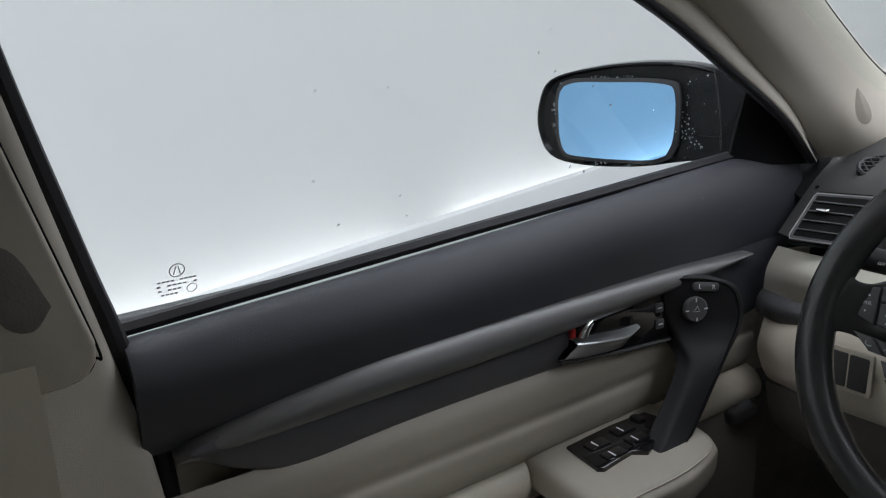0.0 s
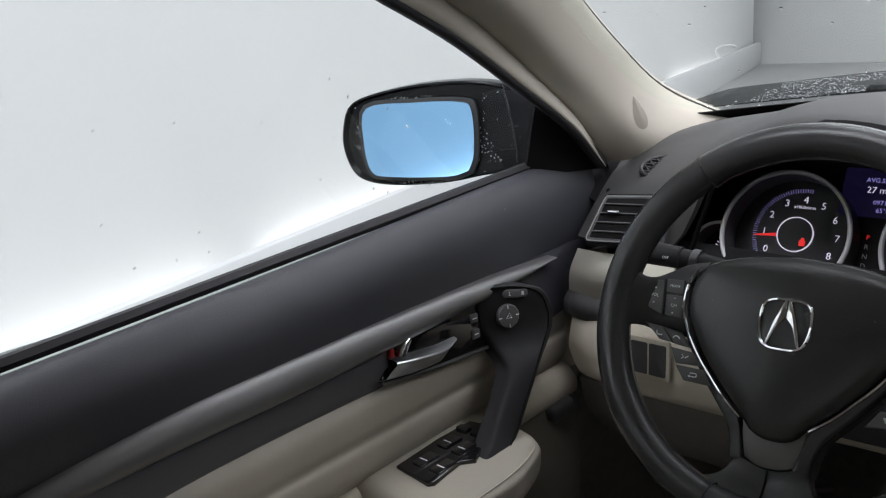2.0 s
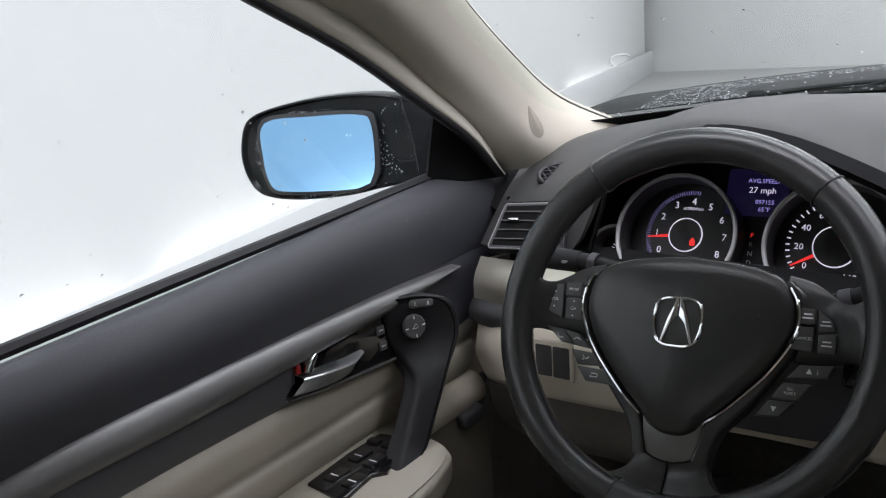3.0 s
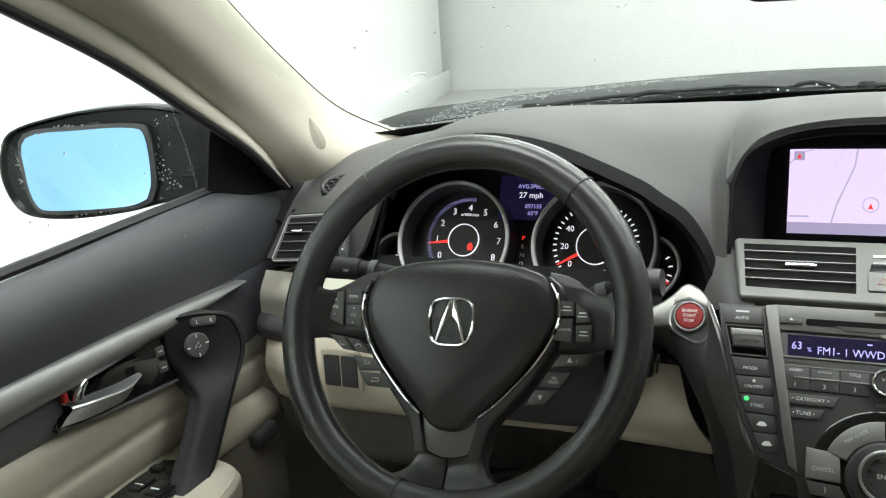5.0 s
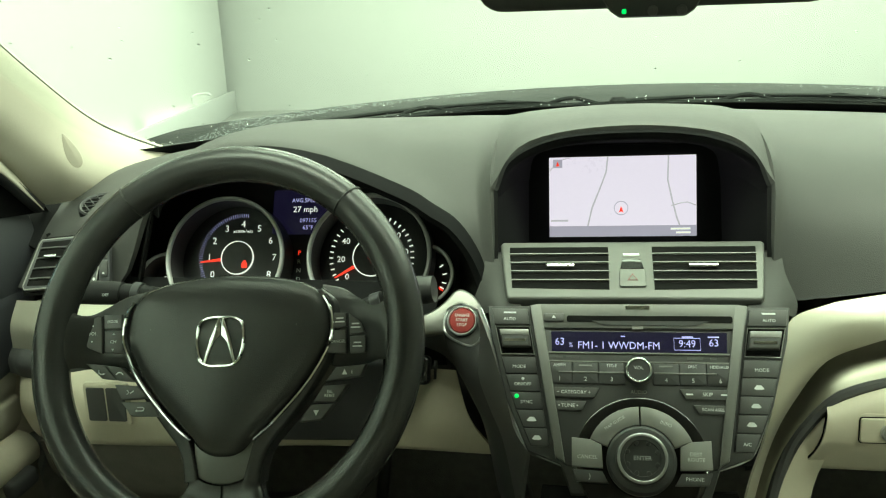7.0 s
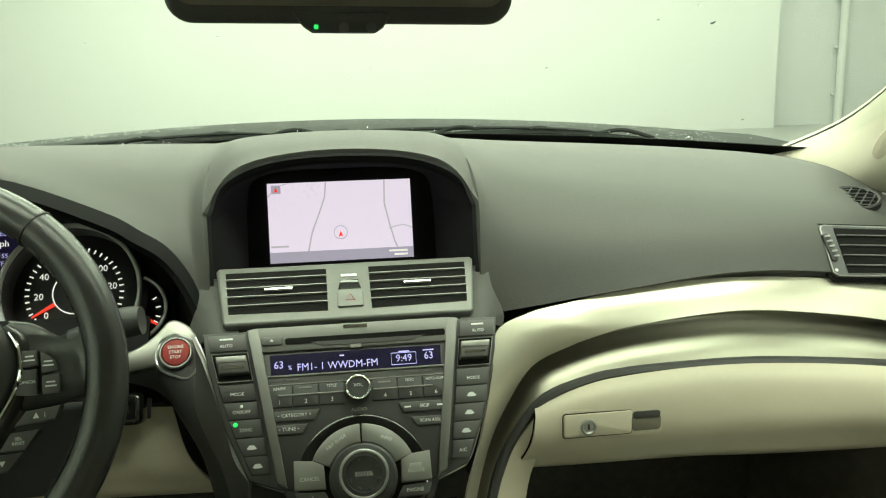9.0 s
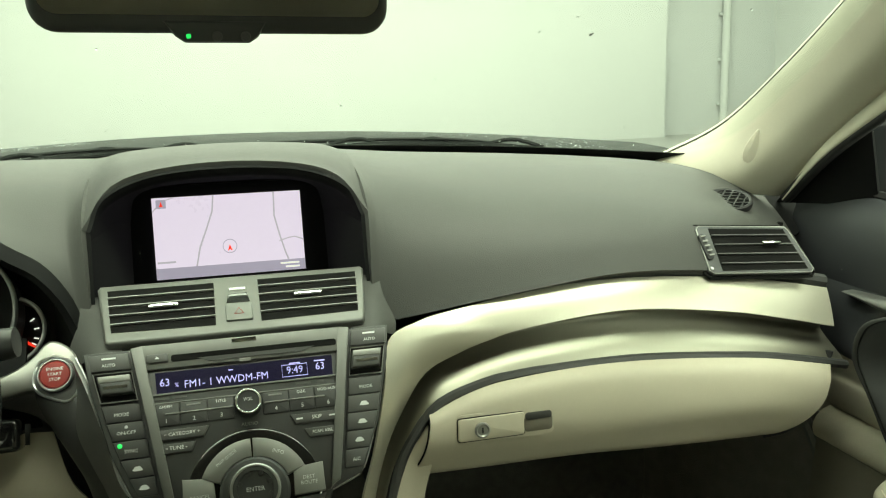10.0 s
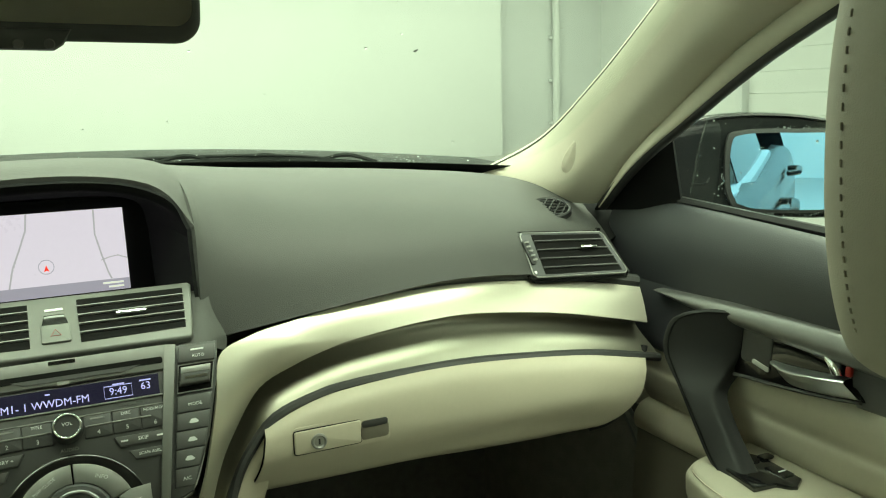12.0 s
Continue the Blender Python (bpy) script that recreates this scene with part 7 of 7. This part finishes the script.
for z, hw, d0, d1 in ((1.005, 0.050, 0.06, 0.055), (1.015, 0.098, 0.066, 0.058), (1.040, 0.116, 0.070, 0.060), (1.085, 0.126, 0.073, 0.060), (1.14, 0.129, 0.073, 0.056), (1.19, 0.122, 0.066, 0.048), (1.225, 0.104, 0.054, 0.036), (1.238, 0.06, 0.04, 0.02)):
    e = []
    for k in range(33):
        a = 2 * math.pi * k / 32
        ca, sa = math.cos(a), math.sin(a)
        e.append((0.384 + hw * math.copysign(abs(ca) ** 0.55, ca), 0.245 + (d0 if sa < 0 else d1) * math.copysign(abs(sa) ** 0.7, sa), z))
    rows.append(e)
bm = loft(rows, 65, 36)
bmesh.ops.remove_doubles(bm, verts=bm.verts, dist=0.0004)
bmesh.ops.holes_fill(bm, edges=[e for e in bm.edges if e.is_boundary])
cush = part("cushion", bm, BEIGE, hr, "beige leather cushion")
for ang in (164,):
    pts = []
    for z, hw, d1 in ((1.016, 0.098, 0.058), (1.040, 0.116, 0.060), (1.085, 0.126, 0.060), (1.14, 0.129, 0.056), (1.19, 0.122, 0.048), (1.222, 0.106, 0.037)):
        ca, sa = math.cos(radians(ang)), math.sin(radians(ang))
        pts.append((0.384 - hw * abs(ca) ** 0.55, 0.245 + d1 * sa ** 0.7, z))
    line = spline(pts, 44)
    for k in range(0, 43):
        q = (line[k + 1] - line[k])
        part("stitch", tube([line[k] + q * 0.20 + Vector((-0.0002, 0.0001, 0)), line[k] + q * 0.62 + Vector((-0.0002, 0.0001, 0))], 0.0005, seg=6, up=(0.6, 0.8, 0)), SEAM, cush)
for px in (0.345, 0.46):
    part("post", tube([(px, 0.245, 1.02), (px, 0.22, 0.93), (px, 0.20, 0.86)], 0.006, n=8, seg=10), CHROME, hr, "chrome post")
seat = thing("passenger_seat", "beige leather front passenger seat", "car seat")
part("backrest", loft([[(0.384 + 0.19 * s, y + 0.0, z) for s in np.linspace(-1, 1, 7)] for y, z in ((0.05, 0.50), (0.12, 0.62), (0.165, 0.78), (0.185, 0.88), (0.185, 0.905), (0.11, 0.90), (0.03, 0.70), (-0.03, 0.5))], 17, 33), BEIGE, seat)
part("cushion", box((0.46, 0.46, 0.14), pose(0.384, 0.22, 0.50, 8), 0.05, 4), BEIGE, seat)
part("base", box((0.40, 0.40, 0.14), pose(0.384, 0.20, 0.37), 0.01), RUBBER, seat)

# Seat out of view, added to keep bounce light off the driver's door.
ds = thing("unseen_driver_seat", "beige leather driver seat, unseen, added to block light", "car seat")
part("backrest", loft([[(-0.40 + 0.20 * s, y, z) for s in np.linspace(-1, 1, 7)] for y, z in ((-0.10, 0.50), (-0.12, 0.62), (-0.16, 0.80), (-0.22, 0.95), (-0.26, 0.97), (-0.30, 0.94), (-0.24, 0.70), (-0.22, 0.5))], 17, 33), BEIGE, ds)
part("cushion", box((0.46, 0.50, 0.14), pose(-0.40, 0.10, 0.50, 8), 0.05, 4), BEIGE, ds)
part("base", box((0.40, 0.40, 0.14), pose(-0.40, 0.08, 0.37), 0.01), RUBBER, ds)

# Plain unseen walls, added to close the back of the cabin and block light.
for s in (-1, 1):
    structure("rear_side_wall", mirrored(loft([[(0.79, y, 0.955 + 0.05 * (0.16 - y) / 1.5) for y in (0.12, -0.6, -1.6)], [(0.72, y, 0.90) for y in (0.12, -0.6, -1.6)], [(0.74, y, 0.28) for y in (0.12, -0.6, -1.6)]], 9, 9, 0.02), s), BEIGE_HARD, "plain beige wall at the rear doors, unseen, blocks light", "rear lining", True)
    structure("roof_side_blocker", mirrored(loft([[(0.635, y, z) for y, z in ((0.44, 1.315), (0.1, 1.365), (-0.8, 1.36), (-1.6, 1.25))], [(0.56, y, z) for y, z in ((0.44, 1.385), (0.1, 1.42), (-0.8, 1.41), (-1.6, 1.3))]], 17, 5, 0.02), s), PILLAR_CLOTH, "plain beige wall over the doors, unseen, blocks light", "roof rail", True)
    structure("quarter_wall", mirrored(loft([[(0.79, -0.95, 0.98), (0.61, -0.85, 1.36)], [(0.70, -1.75, 1.0), (0.58, -1.6, 1.25)]], 5, 5, 0.02), s), PILLAR_CLOTH, "plain beige rear quarter wall, unseen, blocks light", "rear lining", True)

# Added wall that darkens the view in the rear-view mirror.
structure("rear_seat_wall", loft([[(x, -1.16 - 0.05 * abs(x), z) for x in np.linspace(-0.72, 0.72, 7)] for z in (0.45, 0.8, 1.0, 1.12)], 17, 9, 0.04), BEIGE, "plain beige wall at the rear seat, added to darken the mirror", "rear seat", True)

# Floor mats and pedals.
for sx in (-1, 1):
    mt = thing("floor_mat", "dark ribbed car floor mat", "floor mat", "floor mats")
    part("mat", box((0.46, 0.62, 0.012), pose(0.40 * sx, 1.0, 0.310, 6), 0.004), CARPET, mt)
pd = thing("pedal", "black brake pedal in the dark footwell", "pedal")
part("pad", box((0.10, 0.02, 0.05), pose(-0.36, 1.22, 0.44, -25), 0.006), RUBBER, pd)
part("arm", tube([(-0.36, 1.24, 0.45), (-0.36, 1.32, 0.55), (-0.36, 1.34, 0.72)], 0.010, n=8), DARK_PLASTIC, pd)

# Black painted outer body, which closes the car round the cabin.
shell = thing("car_body", "black painted wet car body round the cabin", "car body", kind="structure")
part("roof_skin", loft([[(x, y, z - 0.07 * (x / 0.6) ** 2) for x in np.linspace(-0.66, 0.66, 7)] for y, z in ((0.66, 1.415), (0.45, 1.47), (0.0, 1.50), (-0.8, 1.49), (-1.35, 1.40))], 17, 13, 0.01), CAR_PAINT, shell, "black painted roof")
for s in (-1, 1):
    part("front_wing", mirrored(loft([[(0.85, 1.02, 0.945), (0.86, 1.5, 0.965), (0.862, 2.0, 0.955), (0.86, 2.45, 0.86)], [(0.91, 1.02, 0.88), (0.92, 1.5, 0.88), (0.92, 2.0, 0.86), (0.90, 2.45, 0.78)], [(0.93, 1.02, 0.70), (0.93, 1.5, 0.70), (0.93, 2.0, 0.70), (0.90, 2.45, 0.65)], [(0.90, 1.02, 0.30), (0.90, 1.5, 0.32), (0.90, 2.0, 0.32), (0.87, 2.45, 0.32)]], 21, 17, 0.01), s), CAR_PAINT, shell, "black painted front wing")
    part("rear_flank", mirrored(loft([[(0.825, y, 0.900) for y in (0.09, -0.6, -1.8)], [(0.905, y, 0.865) for y in (0.09, -0.6, -1.8)], [(0.93, y, 0.68) for y in (0.08, -0.6, -1.8)], [(0.90, y, 0.30) for y in (0.08, -0.6, -1.8)]], 13, 17, 0.01), s), CAR_PAINT, shell, "black painted rear flank")
    part("rear_window", mirrored(loft([[(0.822, y, 0.902) for y in (0.09, -0.5, -1.05)], [(0.72, y, 1.20) for y in (0.04, -0.5, -0.95)], [(0.645, y, 1.36) for y in (0.02, -0.45, -0.80)]], 9, 7, 0.004), s), DARK_GLASS, shell, "dark rear door window")
    sill = [(0.95, 0.958), (0.5, 0.933), (0.08, 0.910), (-0.6, 0.906), (-1.15, 0.912)]
    part("belt_moulding", mirrored(loft([[(0.846, y, z - 0.020) for y, z in sill], [(0.842, y, z) for y, z in sill], [(0.812, y, z + 0.002) for y, z in sill]], 9, 7, 0.002), s), SATIN_CHROME, shell, "bright belt moulding")
    for hy in (0.20, -0.78):
        part("door_pull", mirrored(tube([(0.915, hy, 0.862), (0.945, hy - 0.02, 0.864), (0.948, hy - 0.11, 0.866), (0.945, hy - 0.18, 0.866), (0.915, hy - 0.20, 0.864)], 0.011, n=18, seg=8, flat=0.8), s), CAR_PAINT, shell, "black outer door handle")
    for wy in (1.78, -1.0):
        wheel_m = mirrored(lathe([(0.20, -0.10), (0.315, -0.10), (0.33, -0.08), (0.33, 0.08), (0.315, 0.10), (0.20, 0.10)], pose(0.82, wy, 0.33, 0, 90, 0), 40), s)
        tyre = part("tyre", wheel_m, RUBBER, shell, "black rubber tyre")
        part("rim", mirrored(lathe([(0.20, 0.101), (0.19, 0.107), (0.05, 0.095), (0.04, 0.104), (0.005, 0.105)], pose(0.82, wy, 0.33, 0, 90, 0), 40), s), KNOB_GREY, tyre)
part("nose", loft([[(x, 2.72 - 0.30 * x * x, 0.84) for x in np.linspace(-0.86, 0.86, 7)], [(x, 2.78 - 0.30 * x * x, 0.62) for x in np.linspace(-0.87, 0.87, 7)], [(x, 2.70 - 0.30 * x * x, 0.30) for x in np.linspace(-0.86, 0.86, 7)]], 21, 9, 0.01), CAR_PAINT, shell, "black painted nose")
part("tail", loft([[(x, -1.76, 0.99) for x in np.linspace(-0.80, 0.80, 5)], [(x, -2.2, 0.95) for x in np.linspace(-0.84, 0.84, 5)], [(x, -2.25, 0.7) for x in np.linspace(-0.90, 0.90, 5)], [(x, -2.1, 0.35) for x in np.linspace(-0.88, 0.88, 5)]], 13, 13, 0.01), CAR_PAINT, shell, "black painted tail")
